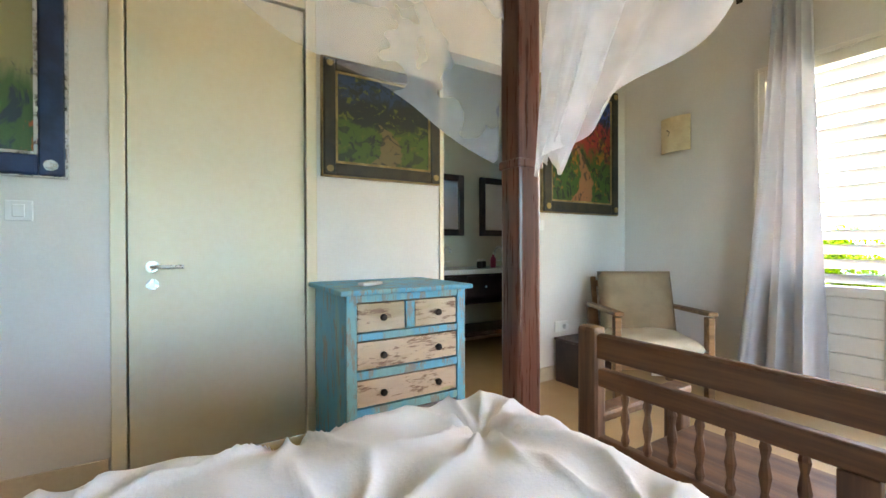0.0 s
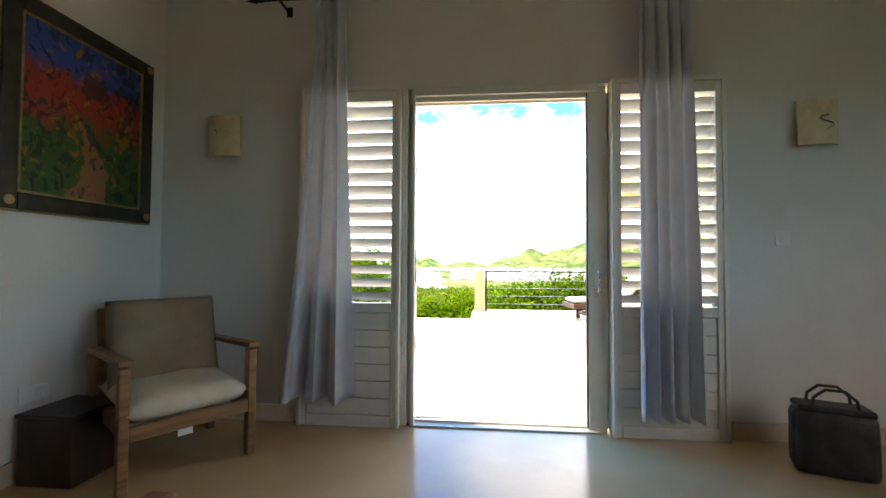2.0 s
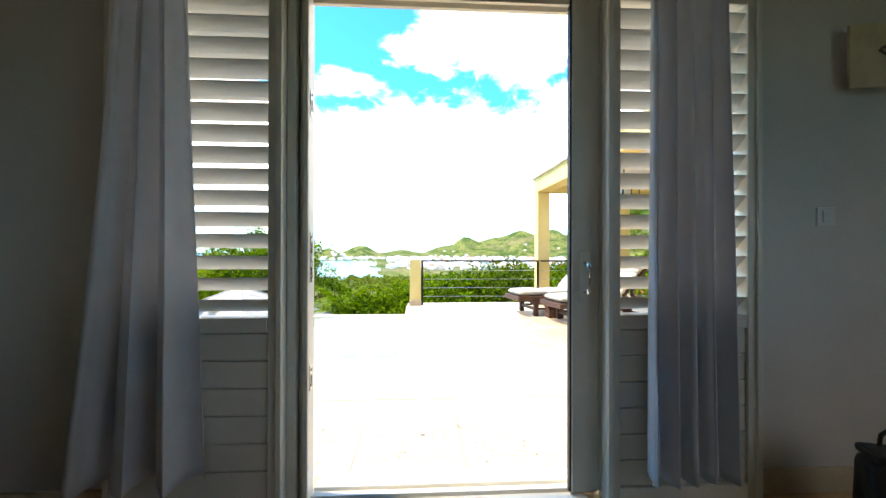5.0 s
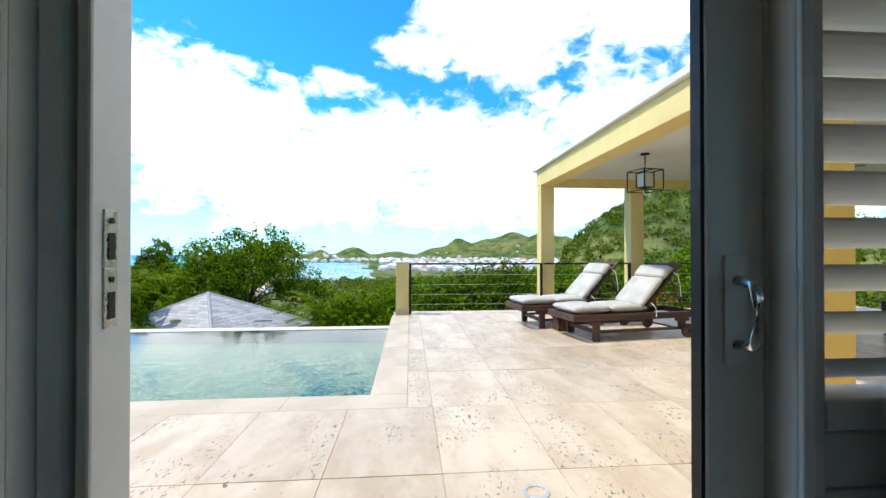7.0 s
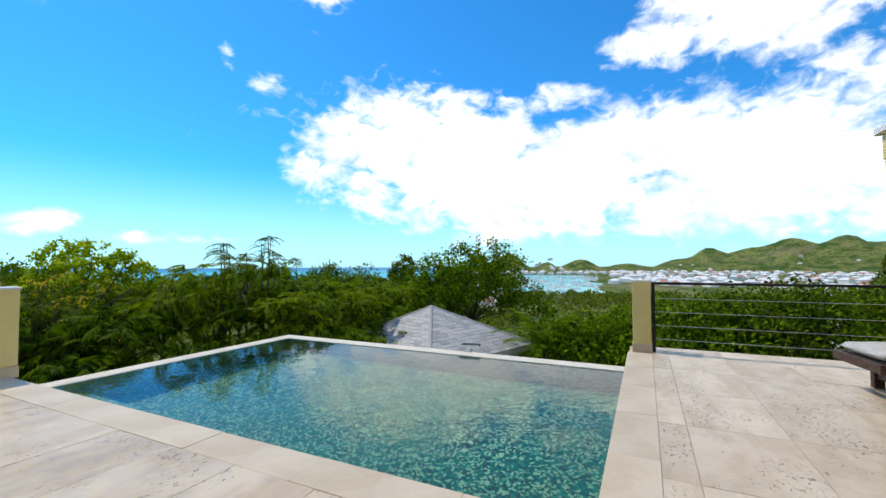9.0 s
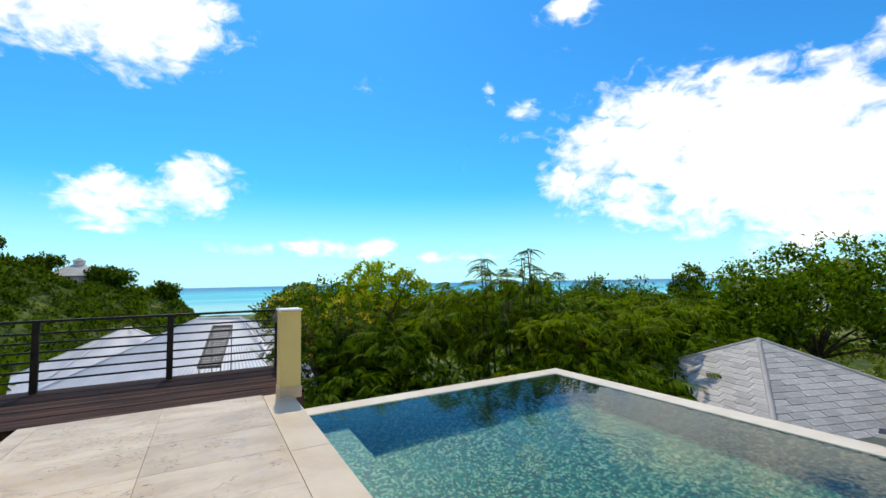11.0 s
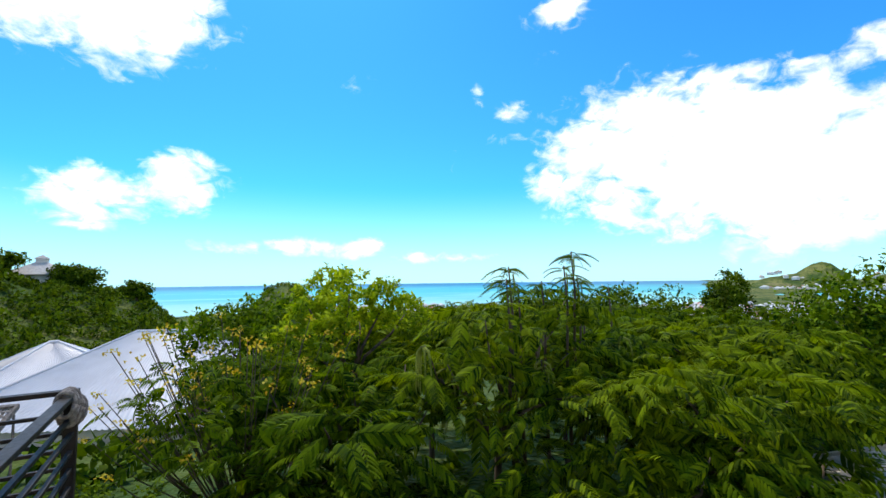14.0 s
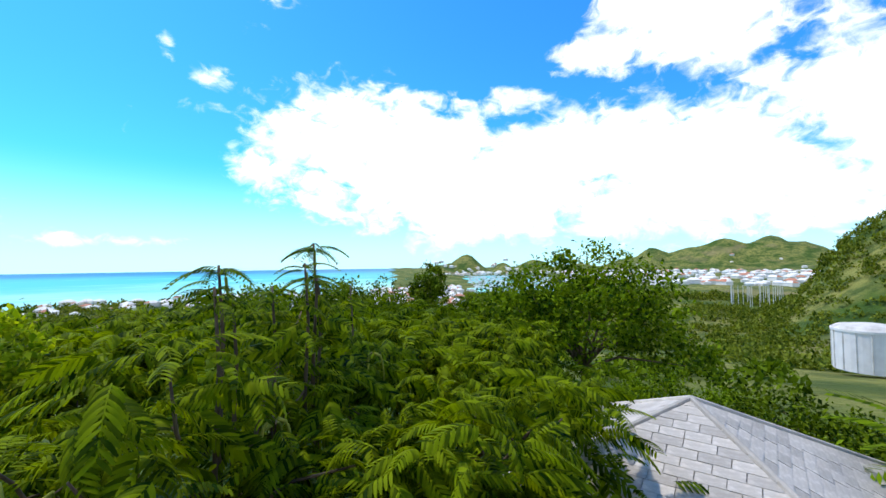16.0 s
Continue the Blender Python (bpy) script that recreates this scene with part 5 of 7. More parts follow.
# ---- sun loungers ----
def lounger():
    """Head towards -x when placed; local x runs from foot to head."""
    l = thing("sun_lounger", "dark teak sun lounger with cream tufted cushion and raised back", "sun lounger", pose(0, 0, 0), "terrace sun loungers")
    for s in (-1, 1):
        part("side_rail", box(0.0, 1.82, s * 0.31 - 0.022, s * 0.31 + 0.022, 0.25, 0.33, 0.006), TEAK, l)
        bm = bmesh.new()
        add_box(bm, 0.26, 0.34, s * 0.31 - 0.03, s * 0.31 + 0.03, 0.0, 0.25, 0.005)
        add_box(bm, 0.20, 0.40, s * 0.31 - 0.026, s * 0.31 + 0.026, 0.20, 0.249, 0.012)
        part("front_leg", bm, TEAK, l)
        part("back_leg", boxes((1.52, 1.60, s * 0.31 - 0.03, s * 0.31 + 0.03, 0.10, 0.25), (1.47, 1.66, s * 0.31 - 0.026, s * 0.31 + 0.026, 0.205, 0.249), bevel=0.005), TEAK, l)
        w = part("wheel", turned([(0.03, -0.02), (0.085, -0.02), (0.09, -0.01), (0.09, 0.01), (0.085, 0.02), (0.03, 0.02)], 24, pose(1.60, s * 0.37, 0.09, 90)), TEAK, l)
        part("hub", rod((1.60, s * 0.345, 0.09), (1.60, s * 0.395, 0.09), 0.022), DARKM, w)
    part("axle", rod((1.60, -0.35, 0.09), (1.60, 0.35, 0.09), 0.012), DARKM, l)
    part("stretcher", box(0.28, 0.32, -0.28, 0.28, 0.09, 0.14, 0.004), TEAK, l)
    part("side_stretcher", boxes((0.34, 1.54, -0.325, -0.295, 0.10, 0.135), (0.34, 1.54, 0.295, 0.325, 0.10, 0.135), bevel=0.003), TEAK, l)
    part("foot_rail", box(-0.02, 0.022, -0.33, 0.33, 0.25, 0.33, 0.006), TEAK, l)
    part("head_rail", box(1.80, 1.84, -0.33, 0.33, 0.25, 0.33, 0.006), TEAK, l)
    for k in range(8):
        part("slat", box(0.05 + k * 0.125, 0.13 + k * 0.125, -0.285, 0.285, 0.318, 0.335, 0.003), TEAK, l)
    back = pose(1.03, 0, 0.335, 0, -47)
    fr = part("backrest", turned_by(boxes((0, 0.82, -0.285, -0.245, 0, 0.03), (0, 0.82, 0.245, 0.285, 0, 0.03), (0.76, 0.82, -0.245, 0.245, 0, 0.03), bevel=0.004), back), TEAK, l)
    for k in range(6):
        part("back_slat", turned_by(box(0.05 + k * 0.115, 0.13 + k * 0.115, -0.244, 0.244, 0.004, 0.022, 0.003), back), TEAK, fr)
    part("prop", rod((1.43, 0.25, 0.765), (1.66, 0.25, 0.30), 0.014), TEAK, l)
    part("prop", rod((1.43, -0.25, 0.765), (1.66, -0.25, 0.30), 0.014), TEAK, l)
    tf = [(x, y) for x in (-0.18, 0.18) for y in (-0.15, 0.15)]
    part("cushion", turned_by(pad(0.54, 0.60, 0.095, tufts=tf, seed=1), pose(0.28, 0, 0.338)), CUSH, l, "cream tufted cushion", True)
    part("cushion", turned_by(pad(0.54, 0.60, 0.095, tufts=tf, seed=2), pose(0.81, 0, 0.338)), CUSH, l, "cream tufted cushion", True)
    part("back_cushion", turned_by(pad(0.50, 0.58, 0.10, tufts=[(x, y) for x in (-0.12, 0.12) for y in (-0.15, 0.15)], seed=3), back @ pose(0.26, 0, 0.034)), CUSH, l, "cream tufted back cushion", True)
    part("head_cushion", turned_by(pad(0.20, 0.58, 0.105, seed=4), back @ pose(0.60, 0, 0.034)), CUSH, l, "cream padded head roll of the cushion", True)
    part("tie_string", tube([(1.45, -0.29, 0.84), (1.49, -0.325, 0.80), (1.515, -0.335, 0.66), (1.53, -0.335, 0.52)], 0.006, 6), LINEN, l, "white cushion tie")
    part("tie_string", tube([(1.10, -0.30, 0.45), (1.12, -0.335, 0.42), (1.15, -0.345, 0.36), (1.14, -0.345, 0.28)], 0.006, 6), LINEN, l, "white cushion tie")
    return l


L1 = lounger()
L1.matrix_basis = pose(4.45, -1.92, 0, 0, 0, -81)
copy_thing(L1, pose(5.38, -1.54, 0, 0, 0, -82))
st = thing("side_table", "small dark teak block table between the loungers", "side table", pose(4.955, -2.14, 0))
part("top", box(-0.125, 0.125, -0.14, 0.14, 0.17, 0.20, 0.004), TEAK, st)
part("body", box(-0.12, 0.12, -0.12, 0.12, 0, 0.16, 0.004), TEAK, st)


def dining():
    t = thing("dining_table", "dark square dining table under the pavilion", "table", pose(5.0, -6.5, 0))
    part("tabletop", box(-0.75, 0.75, -0.85, 0.85, 0.72, 0.76, 0.008), TEAK, t)
    for x in (-0.66, 0.58):
        for y in (-0.76, 0.68):
            part("leg", box(x, x + 0.08, y, y + 0.08, 0, 0.72, 0.006), TEAK, t)

    c = thing("wicker_chair", "dark brown wicker dining chair with high back", "chair", pose(4.80, -5.15, 0, 0, 0, 0), "wicker dining chairs")
    bm = bmesh.new()
    add_box(bm, -0.26, 0.26, -0.28, 0.24, 0.0, 0.46, 0.03)
    for v in bm.verts:
        v.co.x *= 0.86 + 0.14 * v.co.z / 0.46
    part("base", bm, WICKER, c)
    part("backrest", turned_by(box(-0.27, 0.27, -0.03, 0.04, 0.0, 0.48, 0.02), pose(0, 0.24, 0.44, -9)), WICKER, c)
    part("seat_pad", turned_by(pad(0.46, 0.44, 0.06), pose(0, -0.03, 0.455)), DKBROWN, c, "dark seat pad", True)
    copy_thing(c, pose(3.95, -6.4, 0, 0, 0, 90))
    f = thing("potted_flowers", "red flowering plant beyond the railing", "plant", pose(7.25, -4.9, -0.35))
    rng = random.Random(8)
    leaves(f, "leaves", [(Vector((rng.gauss(0, 0.3), rng.gauss(0, 0.4), rng.uniform(0.1, 0.5))), 0.09) for _ in range(260)], BROAD, rng)
    leaves(f, "petals", [(Vector((rng.gauss(0, 0.22), rng.gauss(0, 0.3), rng.uniform(0.42, 0.62))), 0.05) for _ in range(70)], surface("red_petal", (0.5, 0.03, 0.04), (0.6, 0.05, 0.05), rough=0.6, bump=0), rng)


# ---- foliage ----
def mesh_object(name, V, F, mat, parent=None, smooth=False):
    me = bpy.data.meshes.new(name)
    V = np.asarray(V, dtype=np.float32).reshape(-1, 3)
    F = np.asarray(F, dtype=np.int32)
    k = F.shape[1]
    me.vertices.add(len(V))
    me.vertices.foreach_set("co", V.ravel())
    me.loops.add(F.size)
    me.loops.foreach_set("vertex_index", F.ravel())
    me.polygons.add(len(F))
    me.polygons.foreach_set("loop_start", np.arange(0, F.size, k, dtype=np.int32))
    me.update(calc_edges=True)
    me.materials.append(mat)
    ob = new(name, me)
    if parent is not None:
        ob.parent = parent
    return ob


def rotations(rng, n, tilt=0.9):
    """n random rotation matrices, mostly lying flat, leaning by tilt."""
    az = rng.uniform(0, 2 * np.pi, n)
    ti = rng.normal(0, tilt, n)
    ro = rng.normal(0, tilt * 0.7, n)
    ca, sa, ct, sn, cr, sr = np.cos(az), np.sin(az), np.cos(ti), np.sin(ti), np.cos(ro), np.sin(ro)
    Z = np.zeros((n, 3, 3))
    Z[:, 0, 0], Z[:, 0, 1], Z[:, 1, 0], Z[:, 1, 1], Z[:, 2, 2] = ca, -sa, sa, ca, 1
    X = np.zeros((n, 3, 3))
    X[:, 0, 0], X[:, 1, 1], X[:, 1, 2], X[:, 2, 1], X[:, 2, 2] = 1, ct, -sn, sn, ct
    Y = np.zeros((n, 3, 3))
    Y[:, 1, 1], Y[:, 0, 0], Y[:, 0, 2], Y[:, 2, 0], Y[:, 2, 2] = 1, cr, sr, -sr, cr
    return Z @ X @ Y


LEAF_V = np.array([(0, 0, 0), (0.30, 0.34, 0.05), (0, 1, -0.10), (-0.30, 0.34, 0.05)], dtype=np.float64)


def scatter(template_v, template_f, P, R, S):
    """Copies of a template at places P with rotations R and sizes S, as arrays."""
    n, k = len(P), len(template_v)
    V = np.einsum("nij,kj->nki", R, template_v) * S[:, None, None] + P[:, None, :]
    F = (np.asarray(template_f)[None] + (np.arange(n) * k)[:, None, None]).reshape(-1, np.asarray(template_f).shape[1])
    return V.reshape(-1, 3), F


def leaves(parent, name, items, mat, rng):
    g = np.random.default_rng(rng.randrange(10 ** 6))
    P = np.array([tuple(p) for p, s in items])
    S = np.array([s for p, s in items])
    V, F = scatter(LEAF_V, [(0, 1, 2, 3)], P, rotations(g, len(P)), S)
    return tagged(mesh_object(name, V, F, mat, parent), kind="stuff")


def frond(pairs, teeth, length=1.0, pinna=0.52, wide=0.135, droop=0.26, first=0.8):
    """A drooping twice-feathered leaf along +y: pairs of oval pinnae with toothed edges on a thin stalk."""
    V, F = [], []

    def stalk(t):
        return np.array((0, length * t, 0.10 * math.sin(2.2 * t) - droop * t * t))

    for i in range(pairs):
        t = (i + first) / pairs
        ln = length * (pinna * math.sin(math.pi * (0.28 + 0.50 * t)) + 0.10 * pinna)
        for s in (-1, 1):
            d = np.array((s * 0.72, 0.68, -0.06))
            d /= np.linalg.norm(d)
            e = np.cross(d, (0, 0, 1.0))
            e /= np.linalg.norm(e)
            rows = []
            step = d * ln / teeth
            for k in range(teeth + 1):
                q = k / teeth
                p = stalk(t) + d * ln * q + np.array((0, 0, -0.50 * ln * q * q))
                h = wide * length * math.sin(math.pi * (0.09 + 0.84 * q)) ** 0.6
                if teeth > 6:
                    n0 = len(V)
                    V.append(p)
                    if rows:
                        o = rows[-1]
                        for r in (-1, 1):
                            tip = (p + V[o]) / 2 + (e * r + d * 0.35 + np.array((0, 0, -0.28))) * h
                            V.extend([tip - step * 0.45, tip + step * 0.45])
                            F.append((o, n0, len(V) - 1, len(V) - 2))
                    rows.append(n0)
                    continue
                n0 = len(V)
                V.extend([p + (e + d * 0.25 + np.array((0, 0, -0.30))) * h, p, p + (-e + d * 0.25 + np.array((0, 0, -0.30))) * h])
                if rows:
                    o = rows[-1]
                    F.append((o, n0, n0 + 1, o + 1))
                    F.append((o + 1, n0 + 1, n0 + 2, o + 2))
                rows.append(n0)
    n = len(V)
    w = 0.009 * length
    prev = None
    for i in range(6):
        c = stalk(i / 5)
        V.extend([c + (w, 0, 0), c - (w, 0, 0)])
        if prev is not None:
            F.append((prev, n + 2 * i, n + 2 * i + 1, prev + 1))
        prev = n + 2 * i
    return np.array(V), F


FROND_FINE, FROND_MID = frond(11, 4, 1.0, 0.27, 0.033, 0.34, 0.6), frond(7, 3, 1.0, 0.31, 0.048, 0.32, 0.6)
FROND_TIP = frond(11, 4, 1.0, 0.20, 0.034, 0.50, 1.6)


def limb_tree(tree, base, clusters, rng, r0, fork=0.45):
    """Trunk and limbs: a tapered trunk to the fork, and a bent limb to each cluster."""
    b = Vector(base)
    top = Vector((sum(c[0] for c in clusters) / len(clusters), sum(c[1] for c in clusters) / len(clusters), 0))
    hz = b.z + (max(c[2] for c in clusters) - b.z) * fork
    f = Vector((b.x * 0.7 + top.x * 0.3, b.y * 0.7 + top.y * 0.3, hz))
    mid = b.lerp(f, 0.5) + Vector((rng.uniform(-0.12, 0.12), rng.uniform(-0.12, 0.12), 0))
    part("trunk", tube([b, mid, f], r0, 9, r0 * 0.62), BARK, tree, smooth=True)
    for c in clusters:
        c = Vector(c)
        m1 = f.lerp(c, 0.4) + Vector((rng.uniform(-0.2, 0.2), rng.uniform(-0.2, 0.2), rng.uniform(0.05, 0.3)))
        m2 = f.lerp(c, 0.75) + Vector((rng.uniform(-0.15, 0.15), rng.uniform(-0.15, 0.15), rng.uniform(0.0, 0.2)))
        part("limb", tube([f, m1, m2, c], r0 * 0.42, 6, r0 * 0.10), BARK, tree, smooth=True)


def feather_tree(name, label, base, clusters, n, size, template, mat, seed, spread=0.75, flat=0.35, group="feathery garden trees"):
    rng = random.Random(seed)
    g = np.random.default_rng(seed)
    t = thing(name, label, "tree", pose(*base), group)
    loc = [tuple(Vector(c) - Vector(base)) for c in clusters]
    limb_tree(t, (0, 0, 0), loc, rng, 0.07)
    C = np.array(loc)
    idx = g.integers(0, len(C), n)
    d = g.normal(0, 1, (n, 3))
    d /= np.linalg.norm(d, axis=1)[:, None]
    rad = spread * g.uniform(0.25, 1.0, n) ** 0.6
    P = C[idx] + d * rad[:, None] * np.array((1, 1, flat))
    out = P - C[idx]
    az = np.arctan2(-out[:, 0], out[:, 1]) + g.normal(0, 1.3, n)
    pitch = -g.uniform(0.0, 1.0, n) + 0.35
    roll = g.normal(0, 0.5, n)
    R = np.zeros((n, 3, 3))
    for i in range(n):
        R[i] = np.array(Euler((pitch[i], roll[i], az[i])).to_matrix())
    V, F = scatter(template[0], template[1], P, R, size * g.uniform(0.75, 1.2, n))
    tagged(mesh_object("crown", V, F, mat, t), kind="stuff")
    return t, rng


def broad_tree(name, label, base, clusters, n, size, mat, seed, spread=0.9, flat=0.7, r0=0.10, group="garden trees"):
    rng = random.Random(seed)
    g = np.random.default_rng(seed)
    t = thing(name, label, "tree", pose(*base), group)
    loc = [tuple(Vector(c) - Vector(base)) for c in clusters]
    limb_tree(t, (0, 0, 0), loc, rng, r0)
    C = np.array(loc)
    twigs = 26 * len(C)
    ti = g.integers(0, len(C), twigs)
    d = g.normal(0, 1, (twigs, 3))
    d /= np.linalg.norm(d, axis=1)[:, None]
    T = C[ti] + d * (spread * g.uniform(0.35, 1.0, twigs) ** 0.5)[:, None] * np.array((1, 1, flat))
    P = T[g.integers(0, twigs, n)] + g.normal(0, spread * 0.13, (n, 3))
    V, F = scatter(LEAF_V, [(0, 1, 2, 3)], P, rotations(g, n, 0.8), size * g.uniform(0.6, 1.25, n))
    tagged(mesh_object("crown", V, F, mat, t), kind="stuff")
    return t, rng


def ring(cx, cy, z, r, k, seed, dz=0.25):
    rng = random.Random(seed)
    out = [(cx, cy, z + dz * 0.6)]
    for i in range(k):
        a = 2 * math.pi * (i + rng.uniform(-0.3, 0.3)) / k
        q = r * rng.uniform(0.55, 1.0)
        out.append((cx + q * math.cos(a), cy + q * math.sin(a), z + rng.uniform(-dz, dz)))
    return out


dining()

# terrain height
HILLS = []


def bump_at(bearing, elev, r, across, along, base=-29.0):
    a = radians(bearing)
    HILLS.append((r * math.sin(a), r * math.cos(a), math.sin(a), math.cos(a), r * math.tan(radians(elev)) + 1.2 - base, across, along))


for b_, e_, r_, w_, l_ in ((70, 0.4, 1500, 45, 60), (73.2, 1.6, 1560, 42, 60), (78.1, 0.95, 1400, 26, 40), (82.4, 0.5, 1900, 60, 60), (88, 0.3, 2000, 70, 60),
                           (93.5, 0.6, 2100, 60, 120), (96.8, 1.95, 2100, 62, 120), (100.5, 1.7, 2100, 90, 120), (104.2, 3.2, 2100, 75, 120), (107.8, 2.9, 2150, 80, 140), (111, 2.1, 2150, 90, 140), (118, 1.6, 1900, 120, 150)):
    bump_at(b_, e_, r_, w_, l_)
for b_, e_, r_, w_, l_ in ((113.5, 1.2, 270, 14, 60), (117, 4.0, 270, 15, 60), (121.5, 5.8, 270, 17, 60), (126, 6.3, 270, 20, 60), (130.5, 4.8, 270, 16, 60), (138, 2.6, 240, 28, 60), (150, 3.0, 220, 34, 60)):
    bump_at(b_, e_, r_, w_, l_, -28.4)
for b_, e_, r_, w_, l_ in ((-45, 3.2, 130, 30, 36), (-30, 2.5, 130, 17, 34), (-21, 1.5, 130, 11, 32), (-15, 0.3, 130, 9, 30), (-9, -1.0, 130, 9, 28), (-4, -1.4, 135, 9, 26)):
    bump_at(b_, e_, r_, w_, l_, -22.5)
bump_at(11, -1.0, 330, 16, 50, -31.0)


def height(x, y):
    """Ground height: a terraced lot, a slope falling to the shore, and the hills."""
    dx, dy = max(-6 - x, 0, x - 7.2), max(-9 - y, 0, y - 8.2)
    d = math.hypot(dx, dy)
    r = math.hypot(x, y)
    z = -1.75 - 0.165 * min(d, 130) - 0.055 * max(0, min(d - 130, 90))
    bearing = math.degrees(math.atan2(x, y))
    sea = min(1, max(0, (r - 470) / 60)) * min(1, max(0, (64 - bearing) / 4)) * min(1, max(0, (bearing + 40) / 10))
    harbour = min(1, max(0, 1 - abs(bearing - 79) / 8)) * min(1, max(0, (r - 420) / 60)) * min(1, max(0, (1250 - r) / 80))
    far = min(1, max(0, (r - 400) / 200))
    z += -12 * sea - 6 * harbour * (1 - sea) + (1 - sea) * (1 - harbour) * far * 2.2 * (0.5 + noise.noise((x * 0.004, y * 0.004, 2)))
    top = 0.0
    for hx, hy, ux, uy, h, wa, wl in HILLS:
        al = (x - hx) * ux + (y - hy) * uy
        ac = -(x - hx) * uy + (y - hy) * ux
        q = (ac / wa) ** 2 / 2 + (al / wl) ** 2 / 2
        if q < 9:
            top += (h * math.exp(-q)) ** 3
    z += top ** (1 / 3) * (1 + 0.13 * noise.noise((x * 0.009, y * 0.009, 5)) + 0.09 * noise.noise((x * 0.025, y * 0.025, 6)))
    if d > 12:
        z += min(1, (d - 12) / 60) * (1.1 + r * 0.0018) * noise.fractal((x * 0.02, y * 0.02, 0.0), 1.0, 2.0, 4)
    return z


def terrain():
    bearings = [-180 + 4 * i for i in range(25)] + [-80 + 0.7 * i for i in range(329)] + [150.3 + 3.0 * i for i in range(10)]
    radii = [0.0, 4, 7, 9, 11, 13.5, 16.5, 20] + [20 * 1.075 ** (i + 1) for i in range(76)]
    V, F = [], []
    n = len(bearings)
    for r in radii:
        for b in bearings:
            a = radians(b)
            x, y = 1 + r * math.sin(a), r * math.cos(a)
            V.append((x, y, height(x, y)))
    for i in range(len(radii) - 1):
        for j in range(n):
            k = (j + 1) % n
            F.append((i * n + j, (i + 1) * n + j, (i + 1) * n + k, i * n + k))
    o = mesh_object("ground", V, F, EARTH)
    o.data.polygons.foreach_set("use_smooth", [True] * len(o.data.polygons))
    tagged(o, "scrub-covered hillside falling away to the shore", "ground", kind="structure")


terrain()
bm = bmesh.new()
ring_ = [bm.verts.new((4950 * math.sin(2 * math.pi * i / 96), 4950 * math.cos(2 * math.pi * i / 96), -29.5)) for i in range(96)]
bm.faces.new(ring_)
setting("sea", bm, SEA, "turquoise sea reaching to the horizon", "sea")


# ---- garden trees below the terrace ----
feather_tree("flame_tree", "feathery green tree with drooping leaves beyond the pool", (6.7, 8.9, -2.3), ring(6.6, 8.9, 0.30, 1.5, 9, 1) + [(6.2, 8.4, 1.0), (7.6, 8.7, 1.0), (8.1, 8.9, 1.15)], 420, 0.37, FROND_FINE, FERN_LIT, 11, 0.62, 0.36)
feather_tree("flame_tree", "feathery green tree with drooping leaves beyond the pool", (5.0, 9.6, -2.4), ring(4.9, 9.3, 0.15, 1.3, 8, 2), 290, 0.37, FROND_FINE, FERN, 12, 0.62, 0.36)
feather_tree("flame_tree", "feathery green tree with drooping leaves beyond the pool", (8.6, 7.4, -2.5), ring(8.1, 7.3, 0.20, 1.3, 8, 3), 290, 0.37, FROND_FINE, FERN_LIT, 13, 0.62, 0.36)
feather_tree("flame_tree", "feathery green tree with drooping leaves beyond the pool", (7.2, 7.0, -2.5), ring(6.9, 7.2, -0.30, 1.0, 6, 7, 0.2), 200, 0.37, FROND_FINE, FERN_LIT, 23, 0.62, 0.36)
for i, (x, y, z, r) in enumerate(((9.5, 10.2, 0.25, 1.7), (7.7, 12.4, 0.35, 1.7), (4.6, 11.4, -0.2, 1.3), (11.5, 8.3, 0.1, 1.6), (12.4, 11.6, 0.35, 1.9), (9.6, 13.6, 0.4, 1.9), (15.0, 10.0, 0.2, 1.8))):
    feather_tree("flame_tree", "feathery green tree with drooping leaves on the slope", (x, y, height(x, y) - 0.1), ring(x, y, z, r, 9, 30 + i), 480, 0.42, FROND_MID, (FERN, FERN_LIT)[i % 2], 40 + i, 0.75, 0.45)
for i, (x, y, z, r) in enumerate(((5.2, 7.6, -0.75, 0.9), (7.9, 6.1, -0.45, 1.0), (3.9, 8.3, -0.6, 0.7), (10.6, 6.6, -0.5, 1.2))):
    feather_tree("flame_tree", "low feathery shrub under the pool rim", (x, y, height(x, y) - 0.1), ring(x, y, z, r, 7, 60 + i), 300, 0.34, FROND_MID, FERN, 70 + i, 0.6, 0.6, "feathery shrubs")


